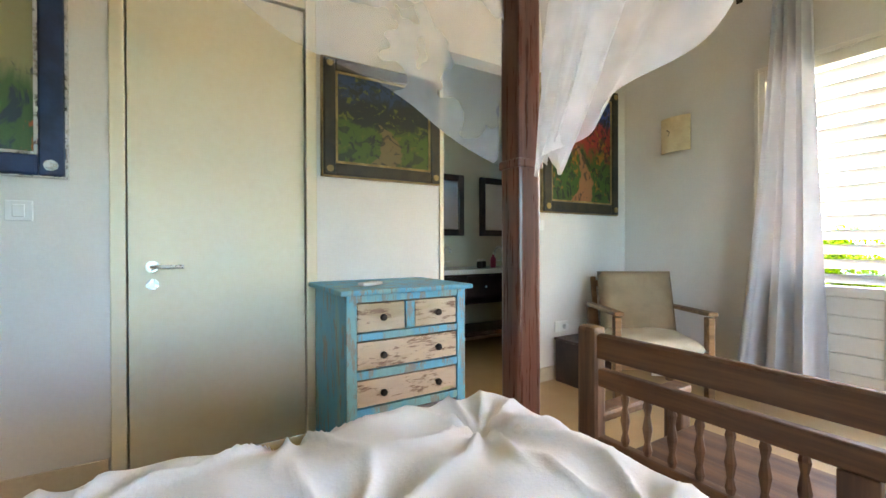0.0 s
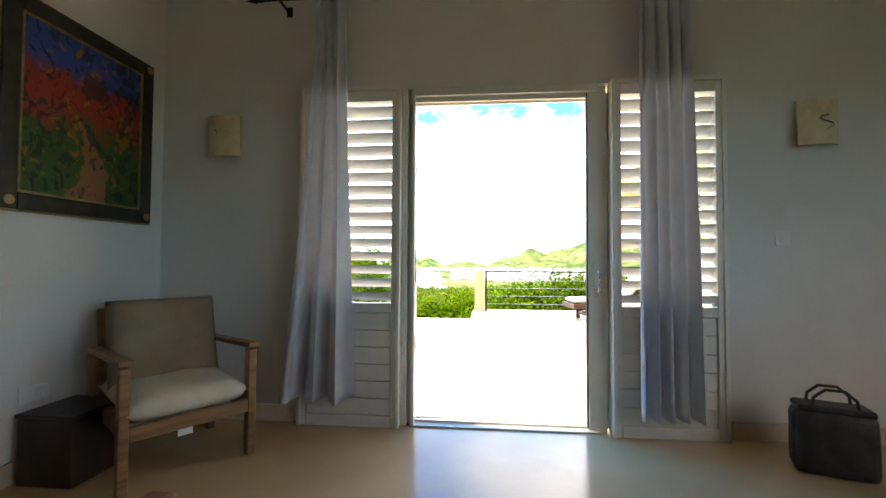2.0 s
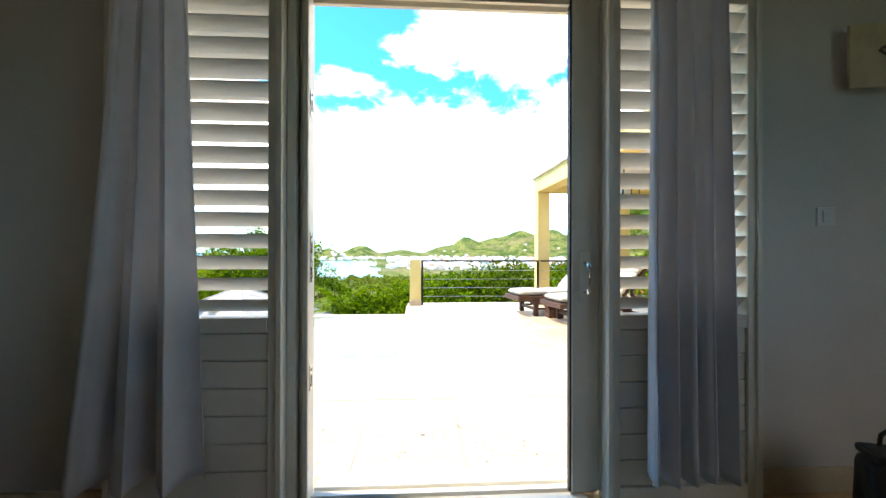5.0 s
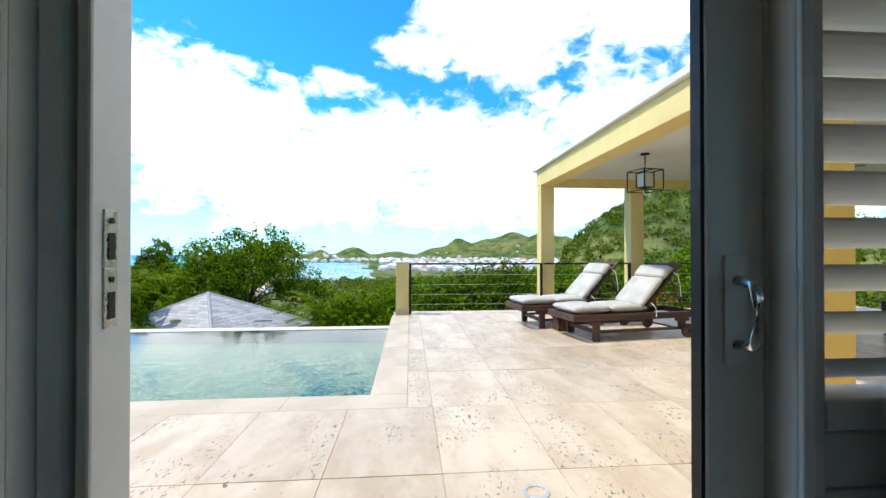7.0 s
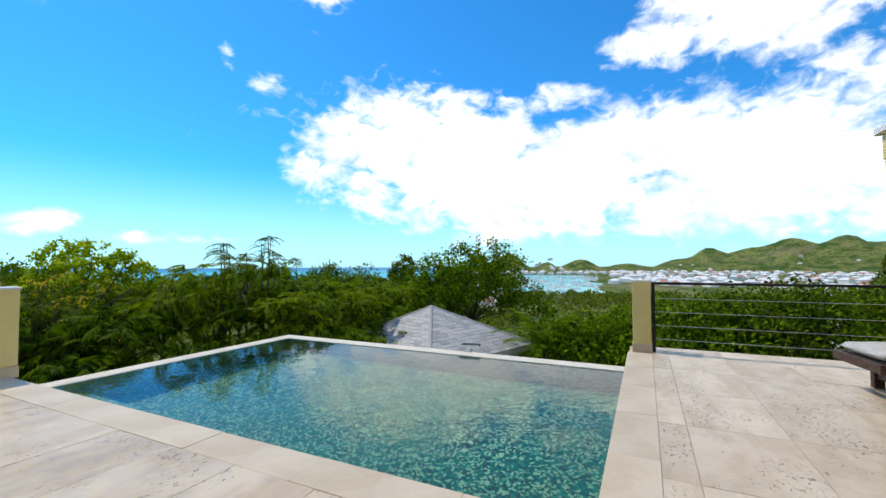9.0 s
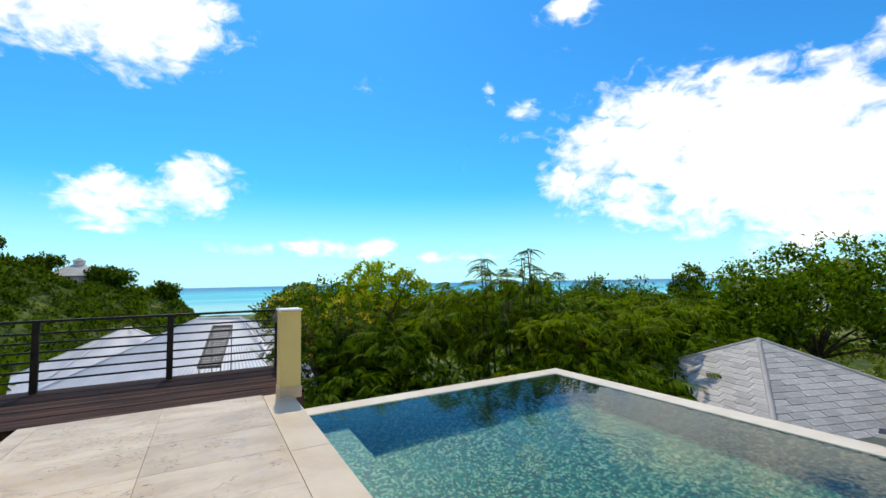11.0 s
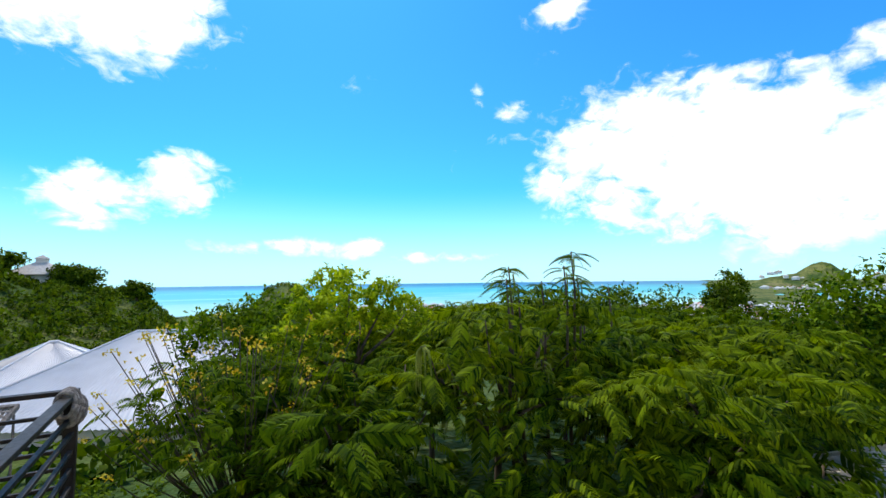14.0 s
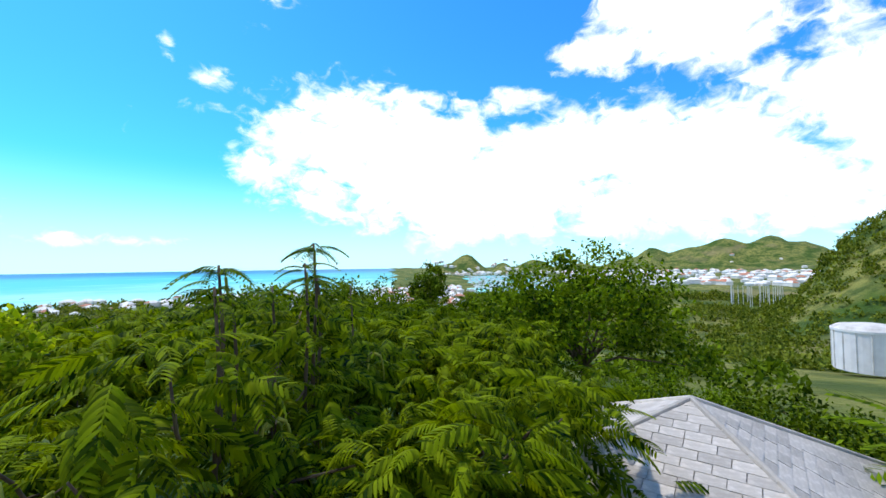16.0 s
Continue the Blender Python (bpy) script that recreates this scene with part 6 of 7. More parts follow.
def tip_sprays():
    """Tall bare shoots of the flame tree with tufts of feathery leaves, standing out over the sea."""
    rng = random.Random(3)
    for k, (x, y, z) in enumerate(((6.80, 8.66, 1.66), (6.62, 8.50, 1.50), (8.12, 8.76, 1.90), (7.80, 8.62, 1.68), (7.05, 8.78, 1.42), (8.95, 9.3, 1.42), (8.45, 8.95, 1.52), (7.45, 8.72, 1.46), (9.4, 9.1, 1.36))):
        t = thing("flame_tree_shoot", "tall thin shoot topped by feathery fronds", "tree shoot", pose(x, y, z - 2.6), "shoots above the flame tree")
        part("stem", tube([(0.15, 0.1, 0), (0.06, 0.05, 1.2), (0.03, -0.02, 2.0), (0, 0, 2.6)], 0.028, 7, 0.010), BARK, t, smooth=True)
        g = np.random.default_rng(200 + k)
        n = 10
        P = np.tile(np.array((0, 0, 2.59)), (n, 1)) + np.stack([g.normal(0, 0.015, n), g.normal(0, 0.015, n), -np.abs(g.normal(0, 0.09, n))], 1)
        R = np.array([np.array(Euler((g.uniform(-0.15, 0.35), g.normal(0, 0.25), 2 * math.pi * i / n + g.normal(0, 0.3))).to_matrix()) for i in range(n)])
        V, F = scatter(FROND_TIP[0], FROND_TIP[1], P, R, g.uniform(0.20, 0.36, n))
        mesh_object("fronds", V, F, FERN, t)
        if k in (2, 3, 0):
            part("seed_pod", tube([(0.16, 0.1, 2.5), (0.20, 0.12, 2.35), (0.19, 0.14, 2.2), (0.20, 0.15, 2.08)], 0.014, 6, 0.006), POD, t, "long hanging seed pod", True)


tip_sprays()


def seed_pods():
    """Long pods on bare twigs: one cluster stands clear of the leaves, others hang among them."""
    rng = random.Random(17)
    for x, y, z, k in ((5.29, 8.29, 0.76, 5), (5.75, 8.6, 0.42, 2), (6.9, 8.2, 0.45, 2), (7.05, 8.3, 0.35, 2), (8.6, 8.3, 0.6, 2)):
        p = thing("seed_pods", "long green seed pods hanging from a bare twig", "seed pod", pose(x, y, z), "hanging seed pods")
        part("twig", tube([(0.45, 0.40, -0.55), (0.22, 0.22, -0.15), (0.06, 0.06, 0.02), (-0.03, -0.01, 0.03)], 0.012, 6, 0.005), BARK, p, smooth=True)
        for i in range(k):
            a, b, q = rng.uniform(-0.10, 0.12), rng.uniform(-0.10, 0.12), rng.uniform(0.38, 0.50)
            part("pod", tube([(a * 0.25, b * 0.25, 0.02), (a * 0.8, b * 0.8, -0.02), (a, b, -0.10), (a * 1.15, b * 1.1, -0.24), (a * 1.1, b * 1.2, -0.24 - q * 0.4), (a, b * 1.1, -0.2 - q * 0.6)], 0.016, 7, 0.007), POD, p, smooth=True)


seed_pods()


def flowering_bush():
    base = (3.75, 9.6, height(3.75, 9.6))
    t, rng = feather_tree("flowering_shrub", "airy shrub with orange-yellow flower sprays", base, ring(3.75, 9.7, 0.05, 0.9, 9, 5, 0.5), 620, 0.20, FROND_MID, FERN, 91, 0.65, 0.8, "flowering shrubs")
    for k in range(80):
        a, q = rng.uniform(0, 6.3), rng.uniform(0.35, 1.35)
        c = Vector((q * math.cos(a) * 1.1, q * math.sin(a), rng.uniform(2.0, 3.15) - 0.25 * q))
        part("twig", tube([(c.x * 0.2, c.y * 0.2, 0.9), (c.x * 0.7, c.y * 0.7, c.z * 0.75), tuple(c)], 0.009, 5, 0.004), BARK, t)
        pts = [(c + Vector((rng.gauss(0, 0.04), rng.gauss(0, 0.04), rng.gauss(0, 0.02))), 0.055) for _ in range(12)]
        V, F = scatter(LEAF_V, [(0, 1, 2, 3)], np.array([tuple(p) for p, s in pts]), rotations(np.random.default_rng(k), 12), np.full(12, 0.042))
        tagged(mesh_object("flower", V, F, PETAL, t), kind="stuff")


flowering_bush()

SLOPE = "leafy green tree on the slope below"
broad_tree("leafy_tree", "tall leafy tree rising behind the grey roof", (15.6, 6.2, height(15.6, 6.2)), ring(15.4, 6.4, 0.4, 1.9, 9, 81, 0.7) + [(16.3, 5.8, 1.45), (15.6, 6.7, 1.2), (15.0, 7.4, 0.9), (16.4, 4.6, -0.2), (16.0, 3.8, -0.9)], 17000, 0.125, BROAD, 82, 1.0, 0.75)
broad_tree("leafy_tree", "dark pointed tree above the garden", (20.6, 12.4, height(20.6, 12.4)), [(20.6, 12.4, 1.2), (20.4, 12.2, 0.6), (21.0, 12.7, 0.5), (20.5, 12.5, -0.4), (20.9, 12.1, -0.9)], 8000, 0.13, WOODS, 83, 0.75, 0.6)
broad_tree("leafy_tree", "young bright-green tree above the flowering shrub", (5.7, 11.9, height(5.7, 11.9)), [(5.5, 11.3, 1.35), (6.25, 11.5, 1.15), (5.55, 12.6, 1.40), (5.0, 12.0, 1.0), (6.8, 11.8, 0.85), (5.2, 11.4, 0.6), (6.0, 12.2, 0.7), (4.6, 11.6, 0.4)], 7500, 0.10, BRIGHT, 84, 0.42, 0.9)
broad_tree("leafy_tree", SLOPE, (4.6, 14.2, height(4.6, 14.2)), ring(4.9, 14.2, 0.2, 1.4, 8, 85, 0.6), 12000, 0.115, BROAD, 86, 0.9)
broad_tree("leafy_tree", SLOPE, (10.5, 1.2, height(10.5, 1.2)), ring(10.4, 1.0, -0.7, 1.1, 8, 87, 0.4), 9000, 0.115, BROAD, 88, 0.8)
for i, (x, y, z, r) in enumerate(((12.5, -1.0, -0.75, 1.5), (13.0, -3.2, -0.35, 1.7), (12.0, -5.8, -0.25, 1.6), (11.0, -8.6, 0.3, 1.7), (16.0, 1.0, -2.5, 1.8), (12.2, -12.4, 1.2, 2.0), (18.0, 8.5, -0.2, 1.9), (17.0, 13.5, 0.1, 2.0),
                                   (12.6, 15.5, 0.1, 1.9), (8.0, 16.5, -0.3, 1.8), (16.5, -6.8, -0.5, 2.2), (20.0, 3.5, -3.2, 2.0), (10.5, 4.0, -1.8, 1.2), (13.0, 9.6, -0.9, 1.5))):
    broad_tree("leafy_tree", SLOPE, (x, y, height(x, y) - 0.1), ring(x, y, z, r, 9, 100 + i, 0.5), 9000, 0.13, (BROAD, WOODS, BROAD)[i % 3], 120 + i, 0.95)


for i, (x, y, z, r) in enumerate(((-4.6, 14.2, -1.7, 1.5), (-7.4, 13.2, -1.5, 1.6), (-1.6, 13.6, -2.5, 1.2), (-9.5, 16.0, -1.2, 1.9), (1.2, 14.6, -3.0, 1.1))):
    broad_tree("leafy_tree", "dark leafy tree below the wooden deck", (x, y, height(x, y) - 0.1), ring(x, y, z, r, 8, 150 + i, 0.4), 6500, 0.125, WOODS, 160 + i, 0.8)
for i, (b, r, up, w) in enumerate(((-14.8, 119, 3.0, 2.4), (-10.3, 119, 2.6, 1.8), (-8.7, 118, 3.0, 2.7), (-19.5, 116, 2.6, 3.0), (-23.5, 114, 2.8, 3.4), (-27.5, 113, 3.0, 3.2), (-4.5, 122, 2.2, 2.0))):
    x, y = r * math.sin(radians(b)) + 2.2, r * math.cos(radians(b)) + 2.6
    z = height(x, y)
    broad_tree("leafy_tree", "round dark tree beside the hilltop house", (x, y, z - 0.2), ring(x, y, z + up, w, 7, 170 + i, 0.7), 2200, 0.62, WOODS, 180 + i, 1.7, 0.9, 0.25, "hilltop trees")


def palm():
    x, y = 10.2, 2.2
    p = thing("small_palm", "small palm with arching fronds by the pillar", "palm", pose(x, y, height(x, y)))
    part("trunk", tube([(0, 0, 0), (0.05, 0, 0.7), (0, 0, 1.5)], 0.09, 9, 0.07), BARK, p, smooth=True)
    for k in range(13):
        a = 2 * math.pi * k / 13 + 0.2
        V, F = [], []
        for i in range(22):
            t = (i + 1) / 22
            c = np.array((1.25 * t, 0, 0.75 * t - 0.85 * t * t))
            for s in (-1, 1):
                d = np.array((0.18, s * 0.34, -0.10)) * (1 - 0.55 * t)
                w = np.array((0.028, 0, 0))
                j = len(V)
                V.extend([c, c + d * 0.5 + w, c + d, c + d * 0.5 - w])
                F.append((j, j + 1, j + 2, j + 3))
        o = mesh_object("frond", V, F, BROAD, p)
        o.matrix_basis = pose(0, 0, 1.45 + 0.06 * (k % 3), 0, -18 * (k % 3), math.degrees(a))


palm()


def woodland():
    """Far woods: clumps of leaves all over the slopes."""
    g = np.random.default_rng(77)
    tmpl = []
    for s in range(5):
        n = 52
        d = g.normal(0, 1, (n, 3))
        d /= np.linalg.norm(d, axis=1)[:, None]
        d[:, 2] = np.abs(d[:, 2]) * 0.9 - 0.15
        P = d * g.uniform(0.6, 1.05, n)[:, None]
        V, F = scatter(LEAF_V, [(0, 1, 2, 3)], P, rotations(g, n, 0.9), g.uniform(0.30, 0.55, n))
        tmpl.append((V, F))
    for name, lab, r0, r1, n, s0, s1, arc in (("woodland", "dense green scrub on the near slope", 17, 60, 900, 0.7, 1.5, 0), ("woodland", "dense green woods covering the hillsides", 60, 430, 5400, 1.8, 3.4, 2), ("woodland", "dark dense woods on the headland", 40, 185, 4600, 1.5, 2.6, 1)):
        VV, FF, off = [], [], 0
        for i in range(n):
            for _ in range(40):
                r = math.sqrt(g.uniform(r0 ** 2, r1 ** 2))
                b = g.uniform(-62, 150) if g.random() < 0.4 else g.choice((g.uniform(-50, 8), g.uniform(100, 145)))
                b = g.uniform(-60, 6) if arc == 1 else g.uniform(6, 150) if arc == 2 and b < 6 else b
                x, y = r * math.sin(radians(b)), r * math.cos(radians(b))
                if not (-9 < y < 8.5 and x < 8) and not (-6 < x < 6 and 18 < y < 40) and not (8 < x < 14 and 0.5 < y < 9) and not (abs(b - 115) < 3 and 60 < r < 88) and not (abs(b - 128.4) < 2.5 and r < 97):
                    break
            z = height(x, y)
            if z < -28.5:
                continue
            aside = math.degrees(math.atan2(x - 4.3, y - 5.9))
            if 109 < aside < 121 and r < 72 and z + 2.0 > 1.6 - 0.172 * r:
                continue
            V, F = tmpl[i % 5]
            s = g.uniform(s0, s1) * (1 if r < 60 else 0.5 + r / 420)
            a = g.uniform(0, 6.28)
            c, q = math.cos(a) * s, math.sin(a) * s
            VV.append(np.stack([V[:, 0] * c - V[:, 1] * q + x, V[:, 0] * q + V[:, 1] * c + y, V[:, 2] * s * (0.7 + 0.5 * ((i * 37) % 11) / 10) + z + 0.15 * s], 1))
            FF.append(F + off)
            off += len(V)
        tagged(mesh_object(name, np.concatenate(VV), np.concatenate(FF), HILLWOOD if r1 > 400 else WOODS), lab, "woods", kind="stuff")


woodland()


# ---- neighbouring buildings ----
def grey_roof():
    A = Vector((9.68, 4.87, 0.10))
    u, v = Vector((0.45, -0.893, 0)), Vector((-0.893, -0.45, 0))
    L, ze = 2.5, -0.82
    h = thing("garden_house", "small house with a grey shingled hip roof", "house", pose(A.x, A.y, 0))
    ax = Matrix(((u.x, v.x, 0), (u.y, v.y, 0), (0, 0, 1))).to_4x4()
    half = L / math.sqrt(2)
    turn = ax @ pose(0, 0, 0, 0, 0, 45)
    part("wall", turned_by(box(-half + 0.25, half - 0.25, -half + 0.25, half - 0.25, -3.6, ze - 0.05), turn), WHITEH, h)
    part("fascia", turned_by(boxes((-half, half, -half, -half + 0.03, ze - 0.12, ze), (-half, half, half - 0.03, half, ze - 0.12, ze), (-half, -half + 0.03, -half + 0.031, half - 0.031, ze - 0.12, ze), (half - 0.03, half, -half + 0.031, half - 0.031, ze - 0.12, ze)), turn), RIM, h, "white fascia board")
    roof = bmesh.new()
    top = roof.verts.new((0, 0, A.z - 0.02))
    cs = [roof.verts.new(turn @ Vector((sx * half, sy * half, ze - 0.02))) for sx, sy in ((-1, -1), (1, -1), (1, 1), (-1, 1))]
    for i in range(4):
        roof.faces.new((cs[i], cs[(i + 1) % 4], top))
    roof.faces.new(cs[::-1])
    r = part("roof", roof, SHINGLE, h)
    # shingles in courses on the two slopes that face the pool, then the others joined
    courses = 17
    base = box(-0.5, 0.5, -0.5, 0.5, -0.5, 0.5)
    me = bpy.data.meshes.new("shingle")
    base.to_mesh(me)
    base.free()
    me.materials.append(SHINGLE)
    rng = random.Random(2)
    joined = bmesh.new()
    slope = math.atan2(A.z - ze, half)
    run = half / math.cos(slope)
    for side in range(4):
        st_ = turn @ pose(0, 0, A.z, 0, 0, 90 * side)
        for c in range(courses):
            d0, d1 = run * c / courses, run * (c + 1) / courses
            wid = half * (c + 0.55) / courses
            k = max(1, int(round(wid * 2 / 0.26)))
            for i in range(k):
                y = -wid + 2 * wid * (i + 0.5) / k
                m = st_ @ pose(0, 0, 0, 0, math.degrees(slope), 0) @ pose((d0 + d1) / 2, y, 0.010 + 0.003 * (i % 2), 0, -2.6, 0) @ Matrix.Diagonal((d1 - d0 + 0.015, 2 * wid / k - 0.008, 0.016, 1))
                if (st_ @ Vector((1, 0, 0)) - st_.translation).dot(Vector((-0.75, -0.3, 0))) > 0.25:
                    o = new("shingle", me)
                    o.parent = r
                    o.matrix_basis = m
                else:
                    vs = [joined.verts.new(m @ Vector(p)) for p in ((-0.5, -0.5, 0.5), (0.5, -0.5, 0.5), (0.5, 0.5, 0.5), (-0.5, 0.5, 0.5))]
                    joined.faces.new(vs)
    tagged(part("shingles", joined, SHINGLE, r), kind="stuff")
    for sx, sy in ((-1, -1), (1, -1), (1, 1), (-1, 1)):
        e = turn @ Vector((sx * half, sy * half, ze + 0.012))
        part("ridge_cap", rod((0, 0, A.z + 0.012), e, 0.035, 8), SHINGLE, r, "pale ridge capping")
    return h


grey_roof()


def tin_roof(x, y, zr, rx, ry, rise, turn_, label, ribs=52, ridge=0.20):
    h = thing("neighbour_house", label, "house", pose(x, y, 0, 0, 0, turn_), "white-roofed houses below")
    ze = zr - rise
    part("wall", box(-rx + 0.35, rx - 0.35, -ry + 0.35, ry - 0.35, ze - 3.2, ze - 0.02), CONC, h)
    for s in (-1, 1):
        part("window", box(-rx * 0.5, -rx * 0.2, s * (ry - 0.35) - 0.02, s * (ry - 0.35) + 0.02, ze - 1.6, ze - 0.6), DARKM, h)
        part("window", box(rx * 0.2, rx * 0.5, s * (ry - 0.35) - 0.02, s * (ry - 0.35) + 0.02, ze - 1.6, ze - 0.6), DARKM, h)
    q = rx * ridge
    bm = bmesh.new()
    n = ribs * 4
    amp = 0.022

    def patch(a0, a1, b0, b1, cnt):
        """Corrugated slope between the eave a0-a1 and the ridge b0-b1."""
        a0, a1, b0, b1 = map(Vector, (a0, a1, b0, b1))
        prev = None
        for i in range(cnt + 1):
            t = i / cnt
            off = Vector((0, 0, amp * math.sin(i * math.pi / 2)))
            row = (bm.verts.new(a0.lerp(a1, t) + off), bm.verts.new(b0.lerp(b1, t) + off))
            if prev:
                bm.faces.new((prev[0], row[0], row[1], prev[1]))
            prev = row

    patch((-rx, -ry, ze), (rx, -ry, ze), (-q, 0, zr), (q, 0, zr), n)
    patch((rx, ry, ze), (-rx, ry, ze), (q, 0, zr), (-q, 0, zr), n)
    patch((rx, -ry, ze), (rx, ry, ze), (q, 0, zr), (q, 0, zr), n // 2)
    patch((-rx, ry, ze), (-rx, -ry, ze), (-q, 0, zr), (-q, 0, zr), n // 2)
    part("roof", bm, TIN, h, "white corrugated metal roof", True)
    part("ridge_cap", rod((-q - 0.05, 0, zr + 0.02), (q + 0.05, 0, zr + 0.02), 0.06, 8), TIN, h)
    for sx in (-1, 1):
        for sy in (-1, 1):
            part("hip_cap", rod((sx * q, 0, zr + 0.02), (sx * rx, sy * ry, ze + 0.03), 0.05, 8), TIN, h)


tin_roof(2.2, 27.0, -0.62, 5.6, 4.7, 2.7, -28, "white corrugated hip roof of a neighbouring house")
tin_roof(-2.2, 30.6, -1.15, 4.6, 4.0, 2.5, 15, "white corrugated pyramid roof of a neighbouring house", ridge=0.03)
tin_roof(-2.4, 23.0, -4.0, 2.2, 1.9, 0.4, 5, "low pale roof of a neighbouring outbuilding", ribs=26)


def lattice_lounger():
    l = thing("folding_lounger", "grey-brown folding lounger with woven mesh behind the deck railing", "lounger", pose(1.68, 8.18, 0.0, 0, 0, -12) @ Matrix.Diagonal((0.56, 0.80, 1.05, 1)))
    t = pose(0, 0, 0.03, 22)
    part("frame", turned_by(boxes((-0.27, -0.235, 0, 1.25, -0.02, 0.02), (0.235, 0.27, 0, 1.25, -0.02, 0.02), (-0.235, 0.235, 1.215, 1.25, -0.02, 0.02), (-0.235, 0.235, 0, 0.035, -0.02, 0.02), bevel=0.006), t), ROPE, l)
    for k in range(8):
        x = -0.205 + k * 0.0585
        part("strap", turned_by(box(x - 0.014, x + 0.014, 0.036, 1.214, -0.004, 0.004), t), ROPE, l)
    for k in range(17):
        y = 0.08 + k * 0.068
        part("cross_strap", turned_by(box(-0.234, 0.234, y - 0.013, y + 0.013, 0.005, 0.010), t), ROPE, l)
    for x in (-0.25, 0.25):
        part("leg", rod((x, 0.1, 0.05), (x, 0.12, -2.2), 0.014, 8), ROPE, l)
        part("leg", rod((x, 1.1, 0.44), (x, 1.08, -2.2), 0.014, 8), ROPE, l)


lattice_lounger()


def hill_house():
    a = radians(-12.1)
    r = 124
    x, y = r * math.sin(a) + 2.2, r * math.cos(a) + 2.6
    z = height(x, y)
    h = thing("hilltop_house", "far hilltop house with a lantern-topped grey roof", "house", pose(x, y, z - 0.2))
    part("wall", box(-5, 5, -4, 4, -4, 3.2), WHITEH, h)
    for s in (-3.2, 0, 3.2):
        part("window", box(s - 0.6, s + 0.6, -4.06, -4.0, 0.6, 2.2), DARKM, h)
    bm = bmesh.new()
    bmesh.ops.create_cone(bm, cap_ends=True, segments=4, radius1=7.4, radius2=1.4, depth=2.6, matrix=pose(0, 0, 4.5, 0, 0, 45))
    part("roof", bm, SHINGLE, h)
    part("cupola", box(-0.9, 0.9, -0.9, 0.9, 5.8, 6.6), WHITEH, h)
    bm = bmesh.new()
    bmesh.ops.create_cone(bm, cap_ends=True, segments=4, radius1=1.7, radius2=0.1, depth=0.8, matrix=pose(0, 0, 7.0, 0, 0, 45))
    part("cupola_roof", bm, SHINGLE, h)


hill_house()


def pylon():
    a = radians(128.45)
    r = 95
    x, y = r * math.sin(a), r * math.cos(a)
    z0, z1 = -0.6, 9.5
    p = thing("mast", "white lattice telecom mast on the hillside", "mast", pose(x, y, 0))
    part("footing", box(-1.3, 1.3, -1.3, 1.3, height(x, y) - 1, z0 + 0.3), CONC, p)
    w0, w1 = 0.62, 0.36
    for sx in (-1, 1):
        for sy in (-1, 1):
            part("leg", rod((sx * w0, sy * w0, z0), (sx * w1, sy * w1, z1), 0.06, 6), PLASTIC, p)
    for k in range(9):
        t0, t1 = k / 9, (k + 1) / 9
        za, zb = z0 + (z1 - z0) * t0, z0 + (z1 - z0) * t1
        wa, wb = w0 + (w1 - w0) * t0, w0 + (w1 - w0) * t1
        for s in (-1, 1):
            part("brace", rod((-s * wa, -wa, za), (s * wb, -wb, zb), 0.035, 5), PLASTIC, p)
            part("brace", rod((-s * wa, wa, za), (s * wb, wb, zb), 0.035, 5), PLASTIC, p)
    for k in range(5):
        q = 2 * math.pi * k / 5
        part("antenna", box(0.8 * math.cos(q) - 0.11, 0.8 * math.cos(q) + 0.11, 0.8 * math.sin(q) - 0.11, 0.8 * math.sin(q) + 0.11, z1 - 0.6, z1 + 0.6), PLASTIC, p)


pylon()


def tank():
    a = radians(115.6)
    r = 62
    x, y = r * math.sin(a) + 4.29, r * math.cos(a) + 5.86
    t = thing("water_tank", "round white water tank among the trees", "tank", pose(x, y, -8.2))
    part("shell", turned([(2.95, -1.5), (2.95, 2.5), (3.05, 2.5), (3.05, 2.75), (2.9, 2.75)], 40), TIN, t)
    part("lid", turned([(3.0, 2.75), (2.6, 3.05), (1.2, 3.25), (0.1, 3.3)], 40), CONC, t, "grey shallow domed lid")
    for k in range(16):
        q = 2 * math.pi * k / 16
        part("rib", rod((2.97 * math.cos(q), 2.97 * math.sin(q), -1.4), (2.97 * math.cos(q), 2.97 * math.sin(q), 2.45), 0.05, 5), CONC, t)


tank()


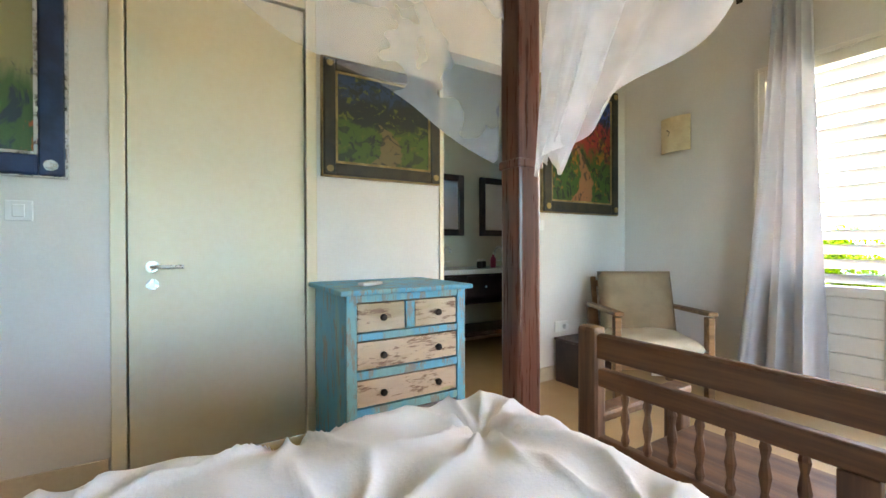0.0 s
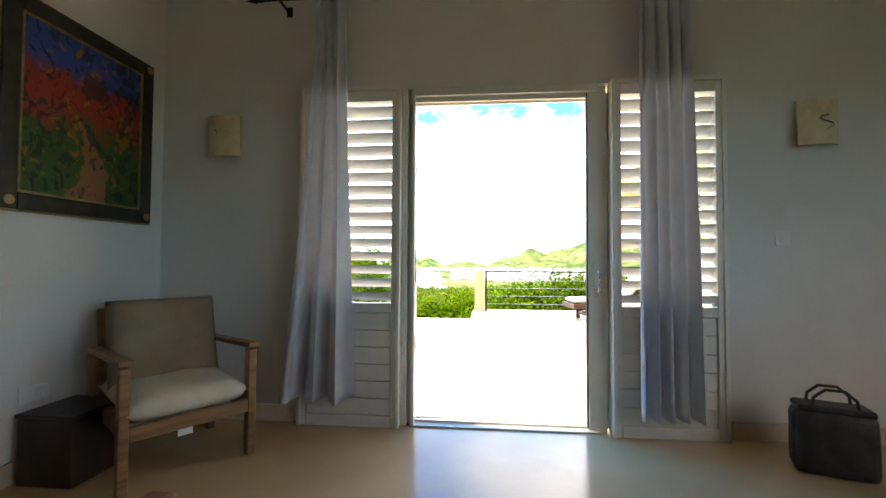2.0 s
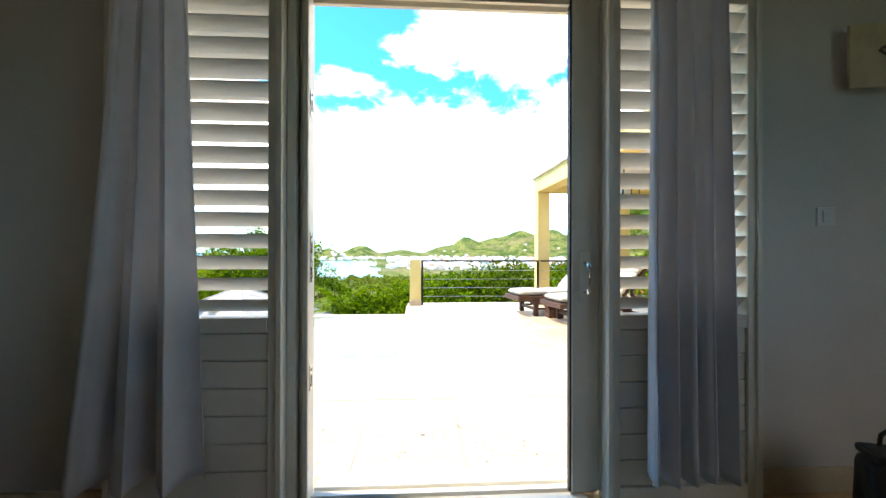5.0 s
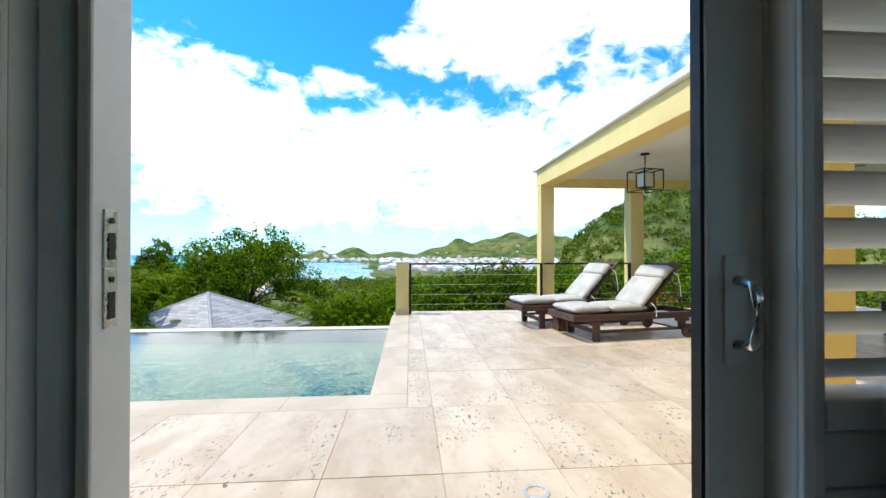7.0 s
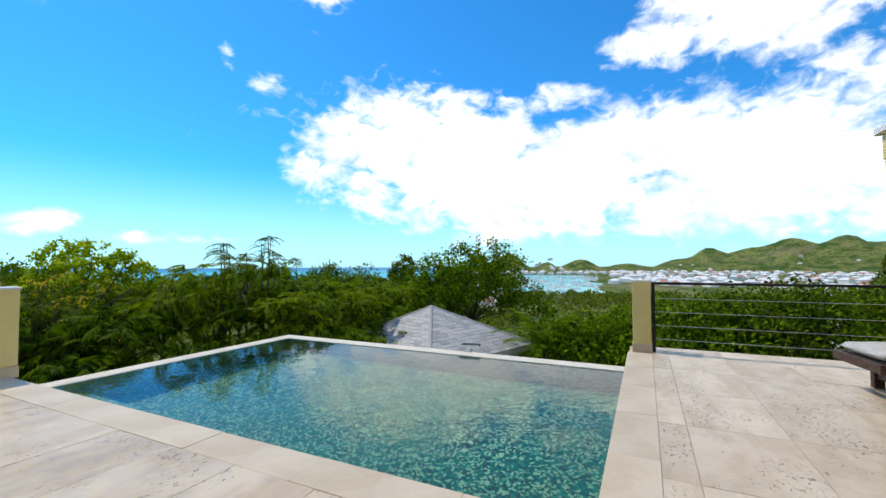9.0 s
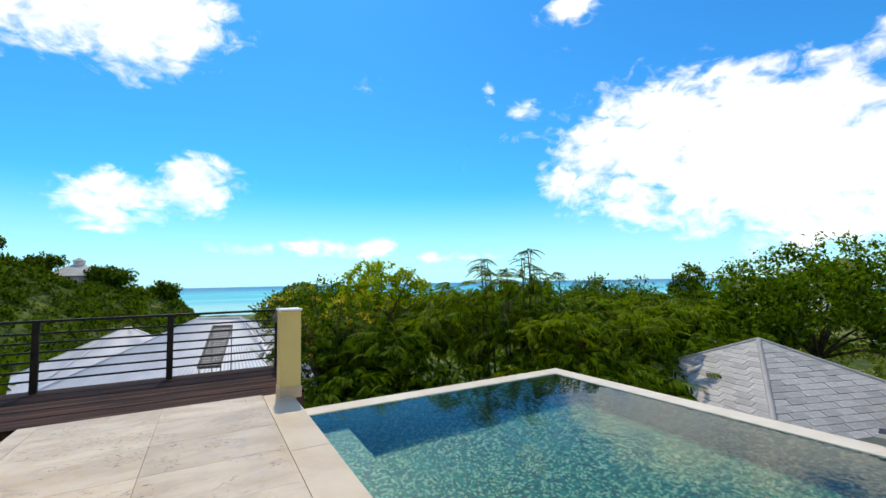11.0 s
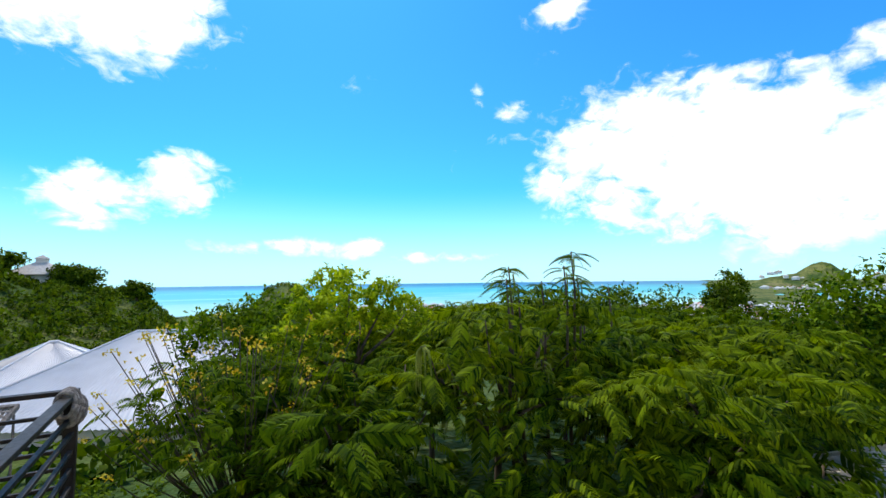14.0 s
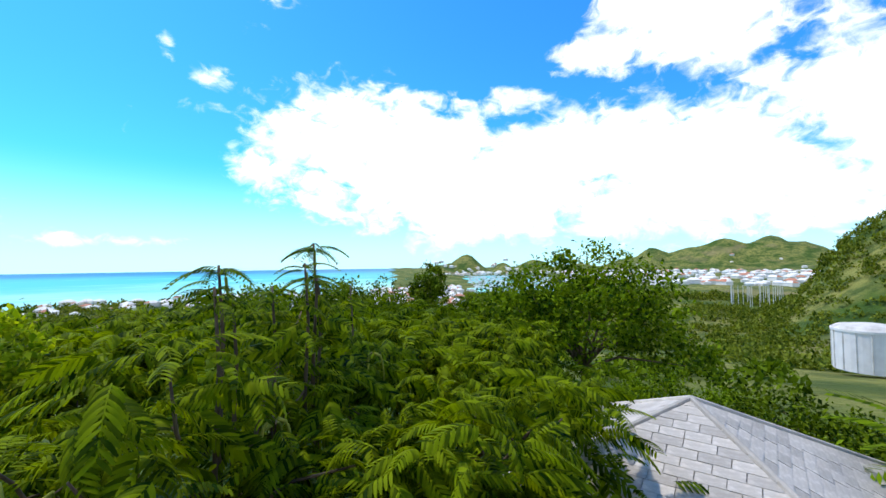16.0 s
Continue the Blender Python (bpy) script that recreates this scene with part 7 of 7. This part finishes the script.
def town():
    """Far shore town and marina, a few metres a dot."""
    g = np.random.default_rng(31)
    walls, roofs = bmesh.new(), bmesh.new()
    for i in range(760):
        zone = i % 6
        b, r = ((g.uniform(12, 62), g.uniform(360, 500)) if zone == 0 else (g.uniform(60, 72), g.uniform(300, 520)) if zone == 1 else (g.uniform(68, 90), g.uniform(1180, 1500)) if zone == 2
                else (g.uniform(86, 112), g.uniform(600, 1500)) if i % 60 != 5 else (g.uniform(86, 114), g.uniform(1700, 1950)))
        x, y = r * math.sin(radians(b)), r * math.cos(radians(b))
        z = height(x, y)
        if z < -29.4:
            continue
        s = g.uniform(2.6, 5.0) * (1 if r < 600 else 1.5)
        m = pose(x, y, z, 0, 0, g.uniform(0, 90))
        add_box(walls, -s, s, -s * 0.7, s * 0.7, -2, s * 0.75, 0, m)
        vs = [roofs.verts.new(m @ Vector(p)) for p in ((-s * 1.1, -s * 0.8, s * 0.74), (s * 1.1, -s * 0.8, s * 0.74), (s * 1.1, s * 0.8, s * 0.74), (-s * 1.1, s * 0.8, s * 0.74), (-s * 0.5, 0, s * 1.15), (s * 0.5, 0, s * 1.15))]
        for f in ((0, 1, 5, 4), (2, 3, 4, 5), (1, 2, 5), (3, 0, 4)):
            fc = roofs.faces.new([vs[k] for k in f])
            fc.material_index = int(g.random() < 0.25)
    tagged(part("distant_town", walls, WHITEH), "white houses scattered along the far shore", "town", kind="stuff")
    o = tagged(part("distant_roofs", roofs, WHITEH), "pale and terracotta roofs of the far town", "town", kind="stuff")
    o.data.materials.append(REDROOF)
    boats, masts = bmesh.new(), bmesh.new()
    for i in range(300):
        b, r = g.uniform(73.5, 84.5), g.uniform(480, 1150)
        x, y = r * math.sin(radians(b)), r * math.cos(radians(b))
        m = pose(x, y, -29.4, 0, 0, g.uniform(0, 180))
        s = g.uniform(3, 6.5)
        add_box(boats, -s, s, -s * 0.22, s * 0.22, 0, s * 0.3, 0, m)
        add_box(boats, -s * 0.4, s * 0.4, -s * 0.16, s * 0.16, s * 0.3, s * 0.5, 0, m)
        if i % 3 == 0:
            add_box(masts, -0.12, 0.12, -0.12, 0.12, 0, s * 2.6, 0, m)
    for i in range(26):
        b, r = g.uniform(103.5, 108.5), g.uniform(330, 380)
        add_box(masts, -0.13, 0.13, -0.13, 0.13, 0, 13, 0, pose(r * math.sin(radians(b)), r * math.cos(radians(b)), -27.5))
    tagged(part("marina_boats", boats, WHITEH), "white boats moored in the far marina", "boats", kind="stuff")
    tagged(part("marina_masts", masts, WHITEH), "sailing masts in the far marina", "masts", kind="stuff")


town()


def yacht():
    a = radians(51.95)
    b = thing("motor_yacht", "white motor yacht far out at sea", "boat", pose(1900 * math.sin(a), 1900 * math.cos(a), -29.5, 0, 0, 35))
    part("hull", box(-11, 11, -2.6, 2.6, 0, 2.6, 0.4), WHITEH, b)
    part("cabin", box(-6, 5, -2, 2, 2.6, 5.4, 0.3), WHITEH, b)
    part("bridge", box(-3, 2, -1.6, 1.6, 5.4, 7.2, 0.3), WHITEH, b)


yacht()


def hotel():
    a = radians(49.2)
    h = thing("shore_house", "white flat-roofed block near the shore", "house", pose(290 * math.sin(a) + 2, 290 * math.cos(a) + 3, -27.0))
    part("wall", boxes((-8, 8, -6, 6, -3, 7), (-5, 5, -5, 5, 7, 10)), WHITEH, h)
    for k in range(3):
        for j in range(4):
            part("window", box(-6.6 + j * 3.8, -4.9 + j * 3.8, -6.08, -6.0, 0.4 + k * 2.2, 1.7 + k * 2.2), DARKM, h)


hotel()


def solar_lamp():
    s = thing("solar_lamp", "small black solar lamp fixed under the pool rim", "lamp", pose(6.15, 2.40, -0.03, 0, 0, 10))
    part("panel", box(-0.09, 0.09, -0.13, 0.13, 0, 0.018, 0.003), DARKM, s)
    part("rim", boxes((-0.10, -0.09, -0.14, 0.14, -0.005, 0.022), (0.09, 0.10, -0.14, 0.14, -0.005, 0.022)), PLASTIC, s)
    part("bracket", box(-0.12, -0.02, -0.03, 0.03, -0.075, 0.0), PLASTIC, s)


solar_lamp()


def drain():
    d = thing("floor_drain", "round steel floor drain set in the terrace", "drain", pose(1.09, -0.55, 0.002))
    part("ring", turned([(0.062, -0.01), (0.062, 0.004), (0.045, 0.004), (0.045, -0.01)], 24), STEEL, d)
    part("grate", rod((0, 0, -0.012), (0, 0, -0.002), 0.045, 20), DARKM, d)


drain()


# ---- travertine tiles and coping, laid last ----
def tiles():
    floor_ = bpy.data.objects["terrace"]
    cache = {}

    def tile(x0, x1, y0, y1, nm, mat, bev=0.0015, top=0.0):
        key = (round(x1 - x0, 3), round(y1 - y0, 3), nm)
        if key not in cache:
            w, d = (x1 - x0) / 2 - 0.001, (y1 - y0) / 2 - 0.001
            bm = bmesh.new()
            lo = [bm.verts.new((sx * w, sy * d, -0.02)) for sx, sy in ((-1, -1), (1, -1), (1, 1), (-1, 1))]
            md = [bm.verts.new((sx * w, sy * d, -bev)) for sx, sy in ((-1, -1), (1, -1), (1, 1), (-1, 1))]
            hi = [bm.verts.new((sx * (w - bev), sy * (d - bev), 0)) for sx, sy in ((-1, -1), (1, -1), (1, 1), (-1, 1))]
            for a, b in ((lo, md), (md, hi)):
                for i in range(4):
                    bm.faces.new((a[i], a[(i + 1) % 4], b[(i + 1) % 4], b[i]))
            bm.faces.new(hi)
            me = bpy.data.meshes.new(nm)
            bm.to_mesh(me)
            bm.free()
            me.materials.append(mat)
            cache[key] = me
        o = new(nm, cache[key])
        o.parent = floor_
        o.location = ((x0 + x1) / 2, (y0 + y1) / 2, top + 0.0012 * (hash((round(x0, 2), round(y0, 2))) % 3))
        return o

    xs = [0.25, 0.40, 1.285, CX - 0.002]
    while xs[-1] < TE:
        xs.append(min(xs[-1] + 0.885, TE))
    ys = [-0.135 + 0.592 * k for k in range(-15, 12)]
    for xa, xb in zip(xs, xs[1:]):
        for ya, yb in zip(ys, ys[1:]):
            a, b = ya, min(yb, DECK_Y)
            if xa >= CX - 0.03:
                b = min(b, CY)
            if b - a > 0.03 and a < DECK_Y:
                tile(xa, xb, a, b, "tile", TRAV)
    y = CY
    for k in range(7):
        e = min(y + 0.895, DECK_Y - 0.04 if k == 6 else 99)
        tile(CX, PX0 + 0.015, y, e, "coping_stone", COPE, 0.002)
        y = e
    x = PX0 + 0.015
    for k in range(5):
        tile(x, x + 0.80, CY, PY0 + 0.015, "coping_stone", COPE, 0.002)
        x += 0.80


tiles()
